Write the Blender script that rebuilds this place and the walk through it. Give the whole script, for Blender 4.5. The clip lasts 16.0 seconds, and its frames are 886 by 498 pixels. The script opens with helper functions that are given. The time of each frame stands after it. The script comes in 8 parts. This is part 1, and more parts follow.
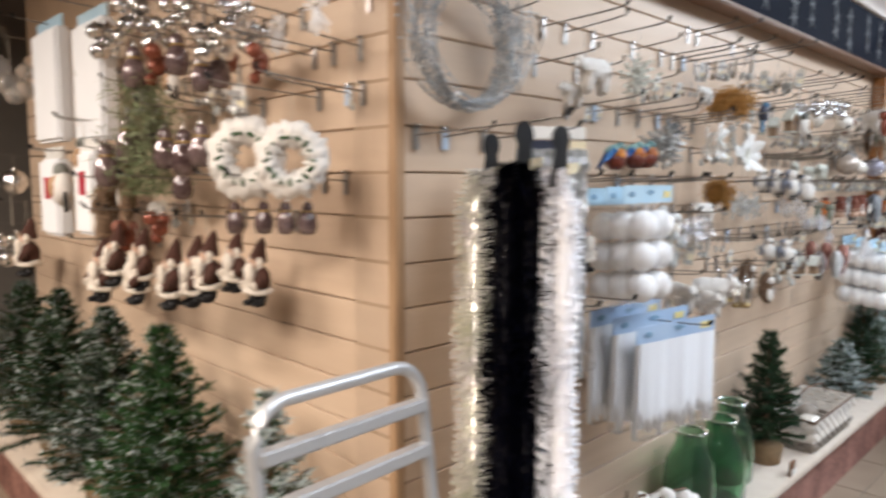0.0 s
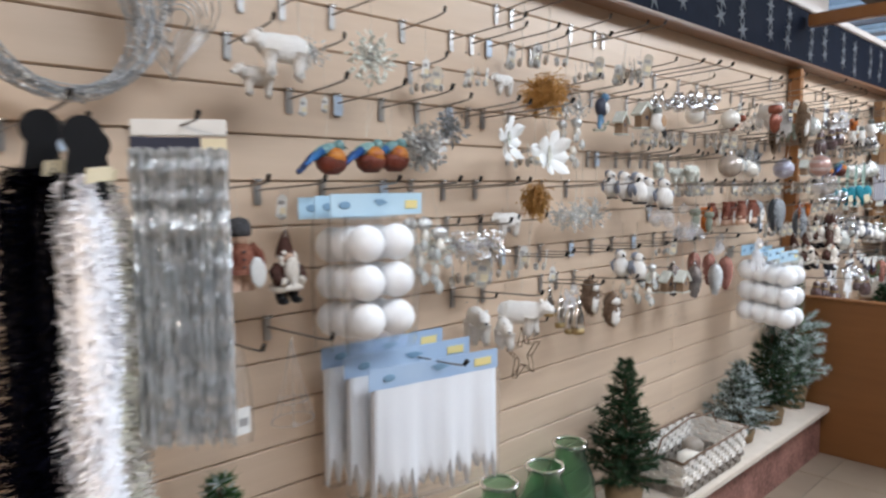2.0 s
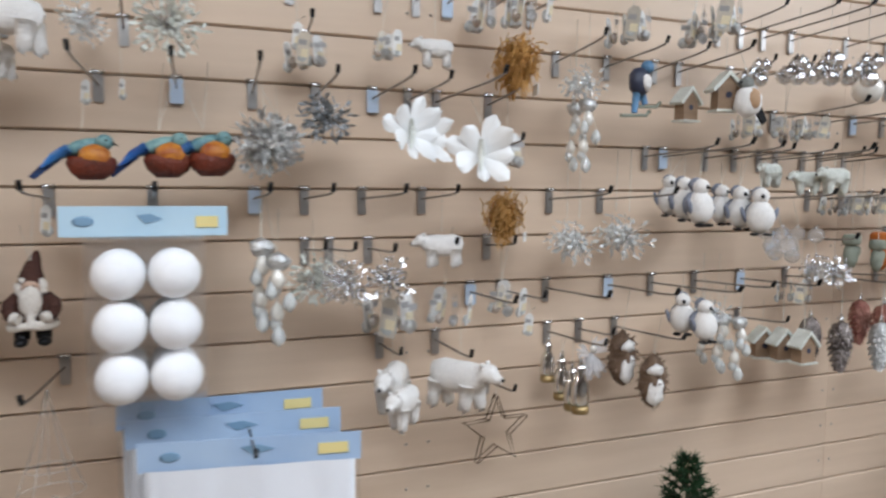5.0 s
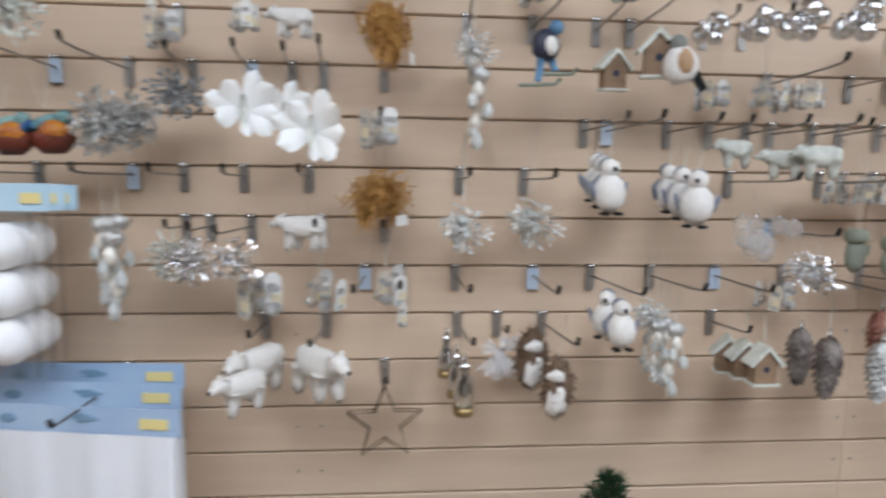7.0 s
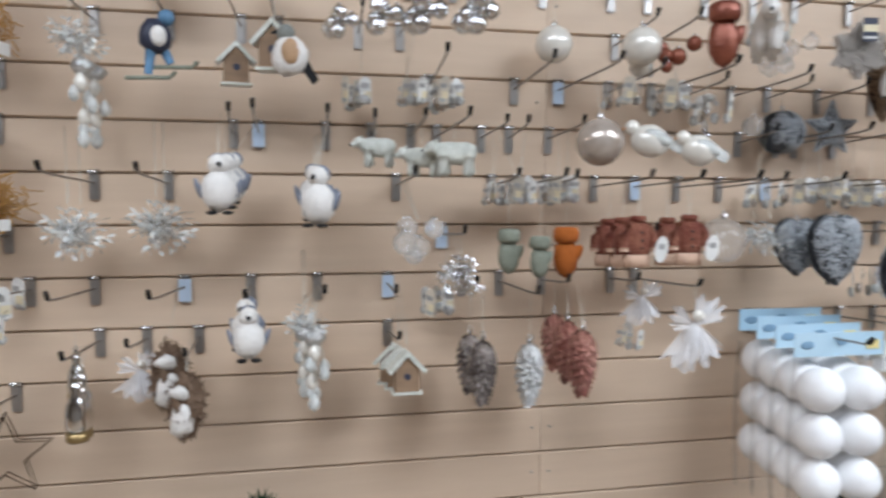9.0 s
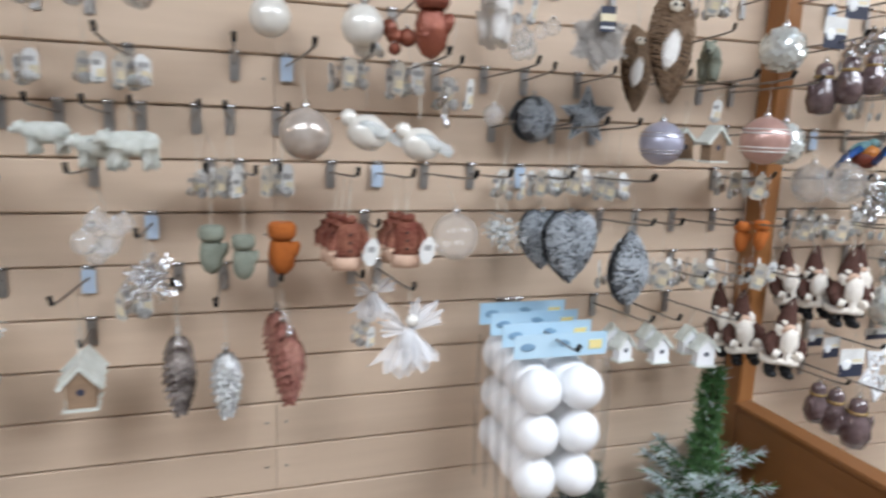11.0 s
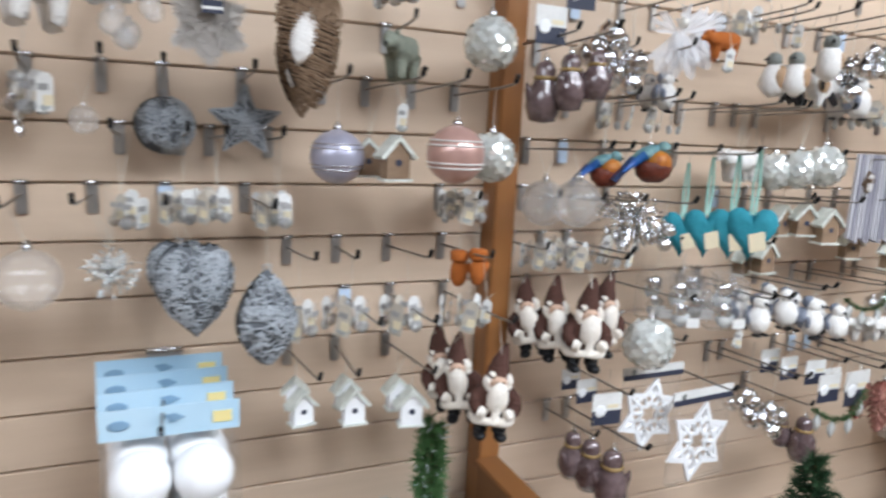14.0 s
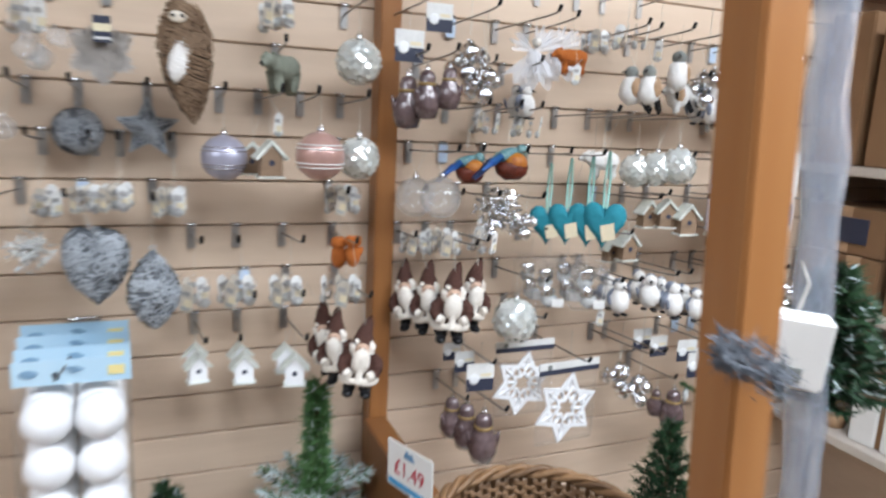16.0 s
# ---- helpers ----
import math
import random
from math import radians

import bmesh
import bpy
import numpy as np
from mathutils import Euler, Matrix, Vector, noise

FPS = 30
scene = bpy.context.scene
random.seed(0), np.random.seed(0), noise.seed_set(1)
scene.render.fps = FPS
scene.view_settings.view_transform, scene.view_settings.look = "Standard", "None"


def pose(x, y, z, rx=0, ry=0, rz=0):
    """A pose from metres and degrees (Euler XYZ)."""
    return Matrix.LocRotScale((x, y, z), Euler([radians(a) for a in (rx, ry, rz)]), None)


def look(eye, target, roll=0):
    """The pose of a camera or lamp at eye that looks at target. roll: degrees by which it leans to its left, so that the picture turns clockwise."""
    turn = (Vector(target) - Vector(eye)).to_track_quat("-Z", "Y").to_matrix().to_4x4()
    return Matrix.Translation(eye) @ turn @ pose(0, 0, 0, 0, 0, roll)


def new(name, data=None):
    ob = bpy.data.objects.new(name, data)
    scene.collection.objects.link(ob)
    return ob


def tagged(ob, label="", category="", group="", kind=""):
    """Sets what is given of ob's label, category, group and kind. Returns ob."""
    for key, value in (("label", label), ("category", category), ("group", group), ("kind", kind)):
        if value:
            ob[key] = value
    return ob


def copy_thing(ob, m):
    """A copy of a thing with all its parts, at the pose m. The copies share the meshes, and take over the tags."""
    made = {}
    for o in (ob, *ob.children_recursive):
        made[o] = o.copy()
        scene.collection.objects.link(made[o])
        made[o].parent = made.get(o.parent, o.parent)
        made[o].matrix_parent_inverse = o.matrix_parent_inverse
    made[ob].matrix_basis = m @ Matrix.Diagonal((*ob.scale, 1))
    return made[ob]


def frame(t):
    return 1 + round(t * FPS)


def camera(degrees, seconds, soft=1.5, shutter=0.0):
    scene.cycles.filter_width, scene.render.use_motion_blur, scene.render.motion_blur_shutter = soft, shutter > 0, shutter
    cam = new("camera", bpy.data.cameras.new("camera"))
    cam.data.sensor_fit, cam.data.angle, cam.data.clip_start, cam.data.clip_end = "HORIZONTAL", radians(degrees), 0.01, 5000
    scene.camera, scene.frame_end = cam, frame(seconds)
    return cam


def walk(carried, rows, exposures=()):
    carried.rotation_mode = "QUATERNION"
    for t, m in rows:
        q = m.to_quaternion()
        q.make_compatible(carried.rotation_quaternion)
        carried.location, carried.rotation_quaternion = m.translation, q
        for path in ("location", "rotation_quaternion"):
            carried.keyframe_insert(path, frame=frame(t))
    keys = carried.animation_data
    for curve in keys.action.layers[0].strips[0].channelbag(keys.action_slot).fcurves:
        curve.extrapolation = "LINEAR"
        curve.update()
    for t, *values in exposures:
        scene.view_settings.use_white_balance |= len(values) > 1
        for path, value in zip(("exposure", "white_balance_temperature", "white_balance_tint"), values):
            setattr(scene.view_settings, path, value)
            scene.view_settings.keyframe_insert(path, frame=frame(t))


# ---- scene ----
cam = camera(65.7, 16.0, soft=2.5, shutter=0.8)
PATH = [
    (0, (-0.971, -1.124, 1.359), (0.423, 0.297, 1.164), 0.2),
    (0.5, (-0.829, -1.212, 1.356), (0.62, 0.154, 1.174), -0.2),
    (1, (-0.615, -1.317, 1.325), (0.838, 0.044, 1.139), -0.4),
    (1.5, (-0.41, -1.373, 1.325), (0.994, 0.041, 1.152), -0.4),
    (2, (-0.228, -1.351, 1.366), (1.153, 0.084, 1.184), -0.3),
    (2.5, (-0.06, -1.31, 1.345), (1.266, 0.179, 1.183), -0.6),
    (3, (0.078, -1.284, 1.338), (1.155, 0.396, 1.203), -0.6),
    (3.5, (0.252, -1.329, 1.356), (1.079, 0.486, 1.214), -0.1),
    (4, (0.369, -1.378, 1.338), (1.151, 0.458, 1.213), -0.1),
    (4.5, (0.563, -1.374, 1.356), (1.319, 0.471, 1.2), -0.1),
    (4.7, (0.633, -1.36, 1.368), (1.381, 0.488, 1.204), 0.1),
    (6.8, (1.299, -1.41, 1.427), (1.445, 0.562, 1.131), 1.0),
    (7, (1.346, -1.399, 1.415), (1.516, 0.574, 1.132), 0.9),
    (7.5, (1.468, -1.35, 1.406), (1.725, 0.619, 1.164), 0.8),
    (8, (1.608, -1.307, 1.392), (1.959, 0.649, 1.171), 0.6),
    (8.5, (1.726, -1.332, 1.358), (2.094, 0.626, 1.189), 0.5),
    (9, (1.892, -1.399, 1.341), (2.274, 0.558, 1.183), 0.3),
    (9.2, (1.921, -1.412, 1.376), (2.327, 0.534, 1.163), 0.7),
    (11.3, (2.338, -1.378, 1.494), (2.999, 0.471, 1.114), 2.4),
    (11.5, (2.378, -1.397, 1.507), (3.061, 0.444, 1.123), 2.5),
    (12, (2.482, -1.458, 1.504), (3.177, 0.378, 1.125), 2.4),
    (12.5, (2.56, -1.478, 1.501), (3.265, 0.356, 1.127), 2.4),
    (13, (2.666, -1.427, 1.514), (3.383, 0.401, 1.131), 2.5),
    (13.5, (2.773, -1.342, 1.531), (3.503, 0.483, 1.156), 2.6),
    (14, (2.867, -1.282, 1.509), (3.666, 0.515, 1.142), 2.8),
    (14.5, (2.956, -1.276, 1.517), (3.798, 0.5, 1.147), 2.8),
    (15, (3.051, -1.339, 1.52), (3.914, 0.425, 1.143), 3.0),
    (15.5, (3.068, -1.424, 1.532), (3.931, 0.341, 1.159), 3.1),
    (16, (3.054, -1.602, 1.546), (3.81, 0.211, 1.165), 2.9),
]
walk(cam, [(t, look(eye, target, roll)) for t, eye, target, roll in PATH], exposures=[(0.0, 0.37, 6400, 13), (1.5, 0.34, 6400, 13), (3.5, 0.18, 6400, 13), (4.7, 0.16, 6400, 13), (6.8, 0.07, 6400, 13), (9.2, 0.09, 6400, 13), (11.3, 0.25, 6400, 13), (16.0, 0.25, 6400, 13)])

# ---- world, sun and large lights ----
world = bpy.data.worlds.new("world")
scene.world = world
world.use_nodes = True
_nt = world.node_tree
_bg = _nt.nodes["Background"]
_sky = _nt.nodes.new("ShaderNodeTexSky")
_sky.sky_type, _sky.sun_disc = "NISHITA", False
_sky.sun_elevation, _sky.sun_rotation = radians(35), radians(200)
_nt.links.new(_sky.outputs[0], _bg.inputs[0])
_bg.inputs[1].default_value = 0.12


def area_lamp(name, m, sx, sy, watts, colour):
    la = bpy.data.lights.new(name, "AREA")
    la.shape, la.size, la.size_y, la.energy, la.color = "RECTANGLE", sx, sy, watts, colour
    ob = new(name, la)
    ob.matrix_world = m
    return ob


# daylight lamps in two added roof openings; added warm fill over the left aisle
area_lamp("skylight_lamp", pose(4.6, -1.9, 2.75), 3.0, 1.1, 150.0 * 1.03, (0.835, 0.925, 1.0))
area_lamp("skylight_lamp", pose(1.0, -1.9, 2.75), 2.4, 1.1, 150.0 * 0.43, (0.845, 0.93, 1.0))
area_lamp("aisle_fill_lamp", pose(-1.9, -0.6, 2.42), 0.3, 1.5, 72.0, (1.0, 0.875, 0.74))
area_lamp("aisle_fill_lamp", pose(-1.9, 1.7, 2.42), 0.3, 1.5, 72.0, (1.0, 0.875, 0.74))


# ---- materials ----
def mat(name, colour, rough=0.6, metal=0.0, grain=0.0, scale=40.0, bump=0.0, trans=0.0, ior=1.45, vary=0.0, colour2=None, detail=4.0, stretch=None, coat=0.0, sss=0.0, alpha=1.0, spec=0.5):
    m = bpy.data.materials.new(name)
    m.use_nodes = True
    nt = m.node_tree
    b = nt.nodes["Principled BSDF"]
    b.inputs["Roughness"].default_value = rough
    b.inputs["Metallic"].default_value = metal
    b.inputs["IOR"].default_value = ior
    b.inputs["Transmission Weight"].default_value = trans
    b.inputs["Coat Weight"].default_value = coat
    b.inputs["Alpha"].default_value = alpha
    b.inputs["Specular IOR Level"].default_value = spec
    if sss:
        b.inputs["Subsurface Weight"].default_value = sss
        b.inputs["Subsurface Radius"].default_value = (0.01, 0.01, 0.01)
    c1 = (*colour, 1)
    b.inputs["Base Color"].default_value = c1
    if grain or bump or vary:
        tc = nt.nodes.new("ShaderNodeTexCoord")
        mp = nt.nodes.new("ShaderNodeMapping")
        nt.links.new(tc.outputs["Object"], mp.inputs[0])
        if stretch:
            mp.inputs["Scale"].default_value = stretch
        n1 = nt.nodes.new("ShaderNodeTexNoise")
        n1.inputs["Scale"].default_value = scale
        n1.inputs["Detail"].default_value = detail
        n2 = nt.nodes.new("ShaderNodeTexNoise")
        n2.inputs["Scale"].default_value = scale * 0.13
        n2.inputs["Detail"].default_value = 2.0
        oi = nt.nodes.new("ShaderNodeObjectInfo")
        add = nt.nodes.new("ShaderNodeVectorMath")
        nt.links.new(mp.outputs[0], add.inputs[0])
        sc = nt.nodes.new("ShaderNodeVectorMath")
        sc.operation = "SCALE"
        cmb = nt.nodes.new("ShaderNodeCombineXYZ")
        nt.links.new(oi.outputs["Random"], cmb.inputs[0])
        nt.links.new(oi.outputs["Random"], cmb.inputs[2])
        nt.links.new(cmb.outputs[0], sc.inputs[0])
        sc.inputs["Scale"].default_value = 7.0
        nt.links.new(sc.outputs[0], add.inputs[1])
        for n in (n1, n2):
            nt.links.new(add.outputs[0], n.inputs["Vector"])
        mix = nt.nodes.new("ShaderNodeMix")
        mix.data_type = "RGBA"
        c2 = colour2 or tuple(c * 0.55 for c in colour)
        mix.inputs["A"].default_value = c1
        mix.inputs["B"].default_value = (*c2, 1)
        ms = nt.nodes.new("ShaderNodeMath")
        ms.operation = "MULTIPLY"
        av = nt.nodes.new("ShaderNodeMath")
        av.operation = "ADD"
        nt.links.new(n1.outputs[0], av.inputs[0])
        nt.links.new(n2.outputs[0], av.inputs[1])
        mr = nt.nodes.new("ShaderNodeMapRange")
        mr.inputs["From Min"].default_value, mr.inputs["From Max"].default_value = 0.75, 1.3
        nt.links.new(av.outputs[0], mr.inputs["Value"])
        nt.links.new(mr.outputs[0], ms.inputs[0])
        ms.inputs[1].default_value = grain
        nt.links.new(ms.outputs[0], mix.inputs["Factor"])
        hs = nt.nodes.new("ShaderNodeHueSaturation")
        vm = nt.nodes.new("ShaderNodeMapRange")
        vm.inputs["To Min"].default_value, vm.inputs["To Max"].default_value = 1 - vary, 1 + vary
        nt.links.new(oi.outputs["Random"], vm.inputs["Value"])
        nt.links.new(vm.outputs[0], hs.inputs["Value"])
        nt.links.new(mix.outputs["Result"], hs.inputs["Color"])
        nt.links.new(hs.outputs[0], b.inputs["Base Color"])
        if bump:
            bp = nt.nodes.new("ShaderNodeBump")
            bp.inputs["Strength"].default_value = bump
            bp.inputs["Distance"].default_value = 0.004
            nt.links.new(n1.outputs[0], bp.inputs["Height"])
            nt.links.new(bp.outputs[0], b.inputs["Normal"])
    return m


M = {}
M["slat"] = mat("slatwall_maple", (0.655, 0.505, 0.375), 0.42, 0, 0.75, 9.0, 0.04, vary=0.06, colour2=(0.55, 0.41, 0.295), stretch=(0.35, 1, 3.5))
M["groove"] = mat("groove_dark", (0.40, 0.28, 0.185), 0.7, 0, 0.3, 30)
M["corner"] = mat("corner_post", (0.44, 0.28, 0.16), 0.5, 0, 0.5, 12, 0.03, stretch=(3, 3, 0.3))
M["pine"] = mat("varnished_pine", (0.31, 0.132, 0.042), 0.38, 0, 0.8, 16, 0.05, colour2=(0.26, 0.10, 0.028), stretch=(3.5, 3.5, 0.22), coat=0.2)
M["panel"] = mat("panel_veneer", (0.20, 0.08, 0.023), 0.45, 0, 0.6, 9, 0.03, colour2=(0.14, 0.052, 0.014), stretch=(2.5, 0.3, 2.5))
M["plaster"] = mat("white_plaster", (0.80, 0.74, 0.70), 0.8, 0, 0.25, 14, 0.06, colour2=(0.70, 0.64, 0.60))
M["ceiling"] = mat("ceiling_grey", (0.26, 0.225, 0.20), 0.8, 0, 0.25, 10, 0.05)
M["fascia"] = mat("navy_fascia", (0.006, 0.009, 0.018), 0.75, 0, 0.5, 20, 0.03, colour2=(0.010, 0.015, 0.030), spec=0.08)
M["trimwood"] = mat("trim_brown", (0.20, 0.09, 0.04), 0.45, 0, 0.6, 14, 0.03, stretch=(0.3, 3, 3))
M["flake"] = mat("flake_grey", (0.13, 0.145, 0.165), 0.7, 0, 0.9, 60)
M["tile"] = mat("floor_tile", (0.29, 0.225, 0.165), 0.40, 0, 0.7, 6, 0.03, vary=0.06, colour2=(0.21, 0.16, 0.12))
M["grout"] = mat("grout", (0.27, 0.22, 0.18), 0.85, 0, 0.4, 40)
M["stone"] = mat("ledge_stone", (0.70, 0.62, 0.53), 0.55, 0, 0.5, 18, 0.05, colour2=(0.55, 0.46, 0.38))
M["riser"] = mat("riser_pebble", (0.40, 0.20, 0.16), 0.6, 0, 1.0, 55, 0.6, colour2=(0.12, 0.05, 0.04), vary=0.15)
# outer wall colour is set low to hold down bounced light
M["outerwall"] = mat("dim_outer_wall", (0.24, 0.215, 0.19), 0.8, 0, 0.3, 7, 0.05)
M["chrome"] = mat("chrome", (0.72, 0.72, 0.72), 0.22, 1.0, 0.3, 30)
M["hookplate"] = mat("hook_plate_steel", (0.52, 0.50, 0.48), 0.34, 0.85, 0.6, 30, 0.1, colour2=(0.26, 0.24, 0.22))
M["steel"] = mat("hook_steel", (0.30, 0.28, 0.26), 0.35, 1.0, 0.4, 60)
M["black"] = mat("black_plastic", (0.008, 0.008, 0.009), 0.4, spec=0.3)
M["white"] = mat("white_matt", (0.82, 0.82, 0.82), 0.75, 0, 0.2, 60, 0.1, colour2=(0.72, 0.72, 0.74))
M["glass"] = mat("skylight_glass", (0.95, 0.98, 1.0), 0.02, trans=1.0)

# ---- mesh helpers ----
def box(bm, x0, x1, y0, y1, z0, z1, bevel=0.0):
    r = bmesh.ops.create_cube(bm, size=1.0)
    vs = r["verts"]
    bmesh.ops.scale(bm, vec=(x1 - x0, y1 - y0, z1 - z0), verts=vs)
    bmesh.ops.translate(bm, vec=((x0 + x1) / 2, (y0 + y1) / 2, (z0 + z1) / 2), verts=vs)
    if bevel:
        es = list({e for v in vs for e in v.link_edges})
        vs = list({v for f in bmesh.ops.bevel(bm, geom=es, offset=bevel, segments=2, affect="EDGES")["faces"] for v in f.verts})
    return vs


def boxm(*a, bevel=0.0):
    bm = bmesh.new()
    box(bm, *a, bevel=bevel)
    return bm


def tube(bm, pts, r, sides=6, cap=True):
    """A round bar along the points; r is one radius or one for each point."""
    pts = [Vector(p) for p in pts]
    rs = r if isinstance(r, (list, tuple)) else [r] * len(pts)
    rings = []
    for i, p in enumerate(pts):
        d = (pts[min(i + 1, len(pts) - 1)] - pts[max(i - 1, 0)]).normalized()
        up = Vector((0, 0, 1)) if abs(d.z) < 0.9 else Vector((1, 0, 0))
        u = d.cross(up).normalized()
        w = u.cross(d)
        rings.append([bm.verts.new(p + (u * math.cos(a) + w * math.sin(a)) * rs[i]) for a in (2 * math.pi * k / sides for k in range(sides))])
    for a, b in zip(rings, rings[1:]):
        for k in range(sides):
            f = bm.faces.new((a[k], a[(k + 1) % sides], b[(k + 1) % sides], b[k]))
            f.smooth = True
    if cap:
        bm.faces.new(rings[0])
        bm.faces.new(rings[-1][::-1])


def lathe(bm, prof, n=16, ripple=0.0, lobes=0, at=(0, 0, 0)):
    """A turned shape round z from (radius, height) pairs, with lobes pressed in if wanted."""
    at = Vector(at)
    rings = []
    for r, z in prof:
        rings.append([bm.verts.new(at + Vector((r * (1 + ripple * math.cos(lobes * a)) * math.cos(a), r * (1 + ripple * math.cos(lobes * a)) * math.sin(a), z))) for a in (2 * math.pi * k / n for k in range(n))])
    for a, b in zip(rings, rings[1:]):
        for k in range(n):
            f = bm.faces.new((a[k], a[(k + 1) % n], b[(k + 1) % n], b[k]))
            f.smooth = True
    if prof[0][0] > 1e-4:
        bm.faces.new(rings[0][::-1])
    if prof[-1][0] > 1e-4:
        bm.faces.new(rings[-1])
    bmesh.ops.remove_doubles(bm, verts=bm.verts[:], dist=1e-6)


def blob(bm, c, r, seg=12, squash=(1, 1, 1), rough=0.0, freq=30.0, tilt=None):
    res = bmesh.ops.create_icosphere(bm, subdivisions=2 if seg <= 12 else 3, radius=1.0)
    m = Matrix.Diagonal((*[s * r for s in squash], 1))
    if tilt:
        m = Euler([radians(a) for a in tilt]).to_matrix().to_4x4() @ m
    for v in res["verts"]:
        k = 1 + rough * noise.noise(v.co * 2.2 + Vector(c) * freq)
        v.co = m @ (v.co * k) + Vector(c)
        for f in v.link_faces:
            f.smooth = True
    return res["verts"]


def plate(bm, outline, y0, y1):
    """A flat shape from an (x, z) outline, with thickness from y0 to y1."""
    a = [bm.verts.new((x, y0, z)) for x, z in outline]
    b = [bm.verts.new((x, y1, z)) for x, z in outline]
    bm.faces.new(a)
    bm.faces.new(b[::-1])
    for k in range(len(a)):
        bm.faces.new((a[k], b[k], b[(k + 1) % len(a)], a[(k + 1) % len(a)]))
    bmesh.ops.recalc_face_normals(bm, faces=bm.faces[:])


def mesh_of(name, bm, material):
    me = bpy.data.meshes.new(name)
    bm.to_mesh(me)
    bm.free()
    me.materials.append(material)
    return me


def part(name, bm, material, parent, label=""):
    ob = new(name, mesh_of(name, bm, material))
    ob.parent = parent
    if label:
        ob["label"] = label
    if name in FINE:
        ob["kind"] = "stuff"
    return ob


FINE = ("net_wing", "net_skirt", "twig_weave", "bead_spray", "needle_mass", "plumage", "straw_tuft", "frosting", "stem_wire", "branch_frame", "strand", "beading", "greenery")


def solid(name, bm, material, label="", category="", kind="", m=None, group=""):
    ob = tagged(new(name, mesh_of(name, bm, material)), label, category, group, kind)
    if m is not None:
        ob.matrix_world = m
    return ob


def thing(name, label, category, group="", m=None):
    ob = tagged(new(name), label, category, group)
    ob.empty_display_size = 0.02
    if m is not None:
        ob.matrix_world = m
    return ob


# ---- the large structure ----
G0 = 1.38          # height of the groove that most hooks hang from
PITCH = 0.1        # slat to slat
LEDGE = 0.255
X_END, Y_LEFT = 5.06, 2.9
TOP = 1.985

solid("floor", boxm(-5.0, 7.5, -5.0, 5.0, -0.10, -0.006), M["grout"], "grout bed under beige floor tiles", "floor", "structure")
solid("wall_main", boxm(0.0, 7.0, 0.018, 0.16, 0.0, 2.32), M["groove"], "board wall carrying maple slat panels", "wall", "structure")
solid("wall_left", boxm(0.018, 0.14, 0.16, Y_LEFT, 0.0, 2.32), M["groove"], "board wall carrying maple slat panels", "wall", "structure")
# four outer walls added to close the room, dark so they bounce little light
solid("wall_back", boxm(-5.0, 7.5, -5.15, -5.0, -0.1, 3.2), M["outerwall"], "plain dark wall added to close the room", "wall", "structure")
solid("wall_east", boxm(7.5, 7.65, -5.0, 5.0, -0.1, 2.74), M["outerwall"], "plain dark wall added to close the room", "wall", "structure")
solid("wall_west", boxm(-5.15, -5.0, -5.0, 5.0, -0.1, 3.2), M["outerwall"], "plain dark wall added to close the room", "wall", "structure")
solid("wall_north", boxm(-5.0, 7.5, 5.0, 5.15, -0.1, 3.2), M["outerwall"], "plain dark wall added to close the room", "wall", "structure")
def ceiling_mesh():
    bm = bmesh.new()
    # both openings before the display wall are added, out of view
    holes = [(-0.4, 2.4), (2.9, 6.3)]
    y0, y1 = -3.0, -1.0
    box(bm, -5.0, 7.5, -5.0, y0, 2.60, 2.72)
    box(bm, -5.0, 7.5, y1, 0.12, 2.60, 2.72)
    box(bm, -5.0, 4.9, 0.12, 1.7, 2.60, 2.72)
    box(bm, 7.4, 7.5, 0.12, 1.7, 2.60, 2.72)
    box(bm, -5.0, 7.5, 1.7, 5.0, 2.60, 2.72)
    xs = [-5.0] + [v for h in holes for v in h] + [7.5]
    for a, b in zip(xs[::2], xs[1::2]):
        box(bm, a, b, y0, y1, 2.60, 2.72)
    return bm
solid("ceiling", ceiling_mesh(), M["ceiling"], "grey painted ceiling with roof glazing openings", "ceiling", "structure")
solid("upper_wall", boxm(-0.02, 4.1, 0.0, 0.10, 2.325, 2.60), M["plaster"], "white plaster wall above the slat boards", "wall", "structure")
solid("plaster_band", boxm(0.0, 7.0, -0.004, 0.016, TOP, 2.32), M["plaster"], "pale plain band above the top groove", "wall", "structure")
solid("fascia", boxm(-0.09, 7.0, -0.082, -0.006, 1.978, 2.225), M["fascia"], "navy painted fascia board over the display wall", "fascia", "structure")
solid("trim", boxm(-0.095, 7.0, -0.092, -0.008, 1.960, 1.976, bevel=0.004), M["trimwood"], "brown wooden trim under the fascia", "trim", "structure")
solid("trim", boxm(-0.095, 7.0, -0.10, -0.006, 2.227, 2.262, bevel=0.004), M["plaster"], "white trim on top of the fascia", "trim", "structure")
solid("baseboard", boxm(3.60, 7.0, -0.006, 0.016, 0.0, 0.08), M["trimwood"], "brown baseboard", "baseboard", "structure")

# ledge of the main wall and of the left wall
main_ledge = tagged(new("ledge"), "low display ledge with a pale stone top and pebbled riser", "ledge", "", "structure")
part("ledge_top", boxm(-0.345, 3.50, -0.275, 0.0, LEDGE - 0.03, LEDGE, bevel=0.004), M["stone"], main_ledge)
part("riser", boxm(-0.315, 3.50, -0.235, -0.01, 0.0, LEDGE - 0.032), M["riser"], main_ledge, "brown and pink pebbled riser")
left_ledge = tagged(new("ledge"), "low display ledge with a pale stone top and pebbled riser", "ledge", "", "structure")
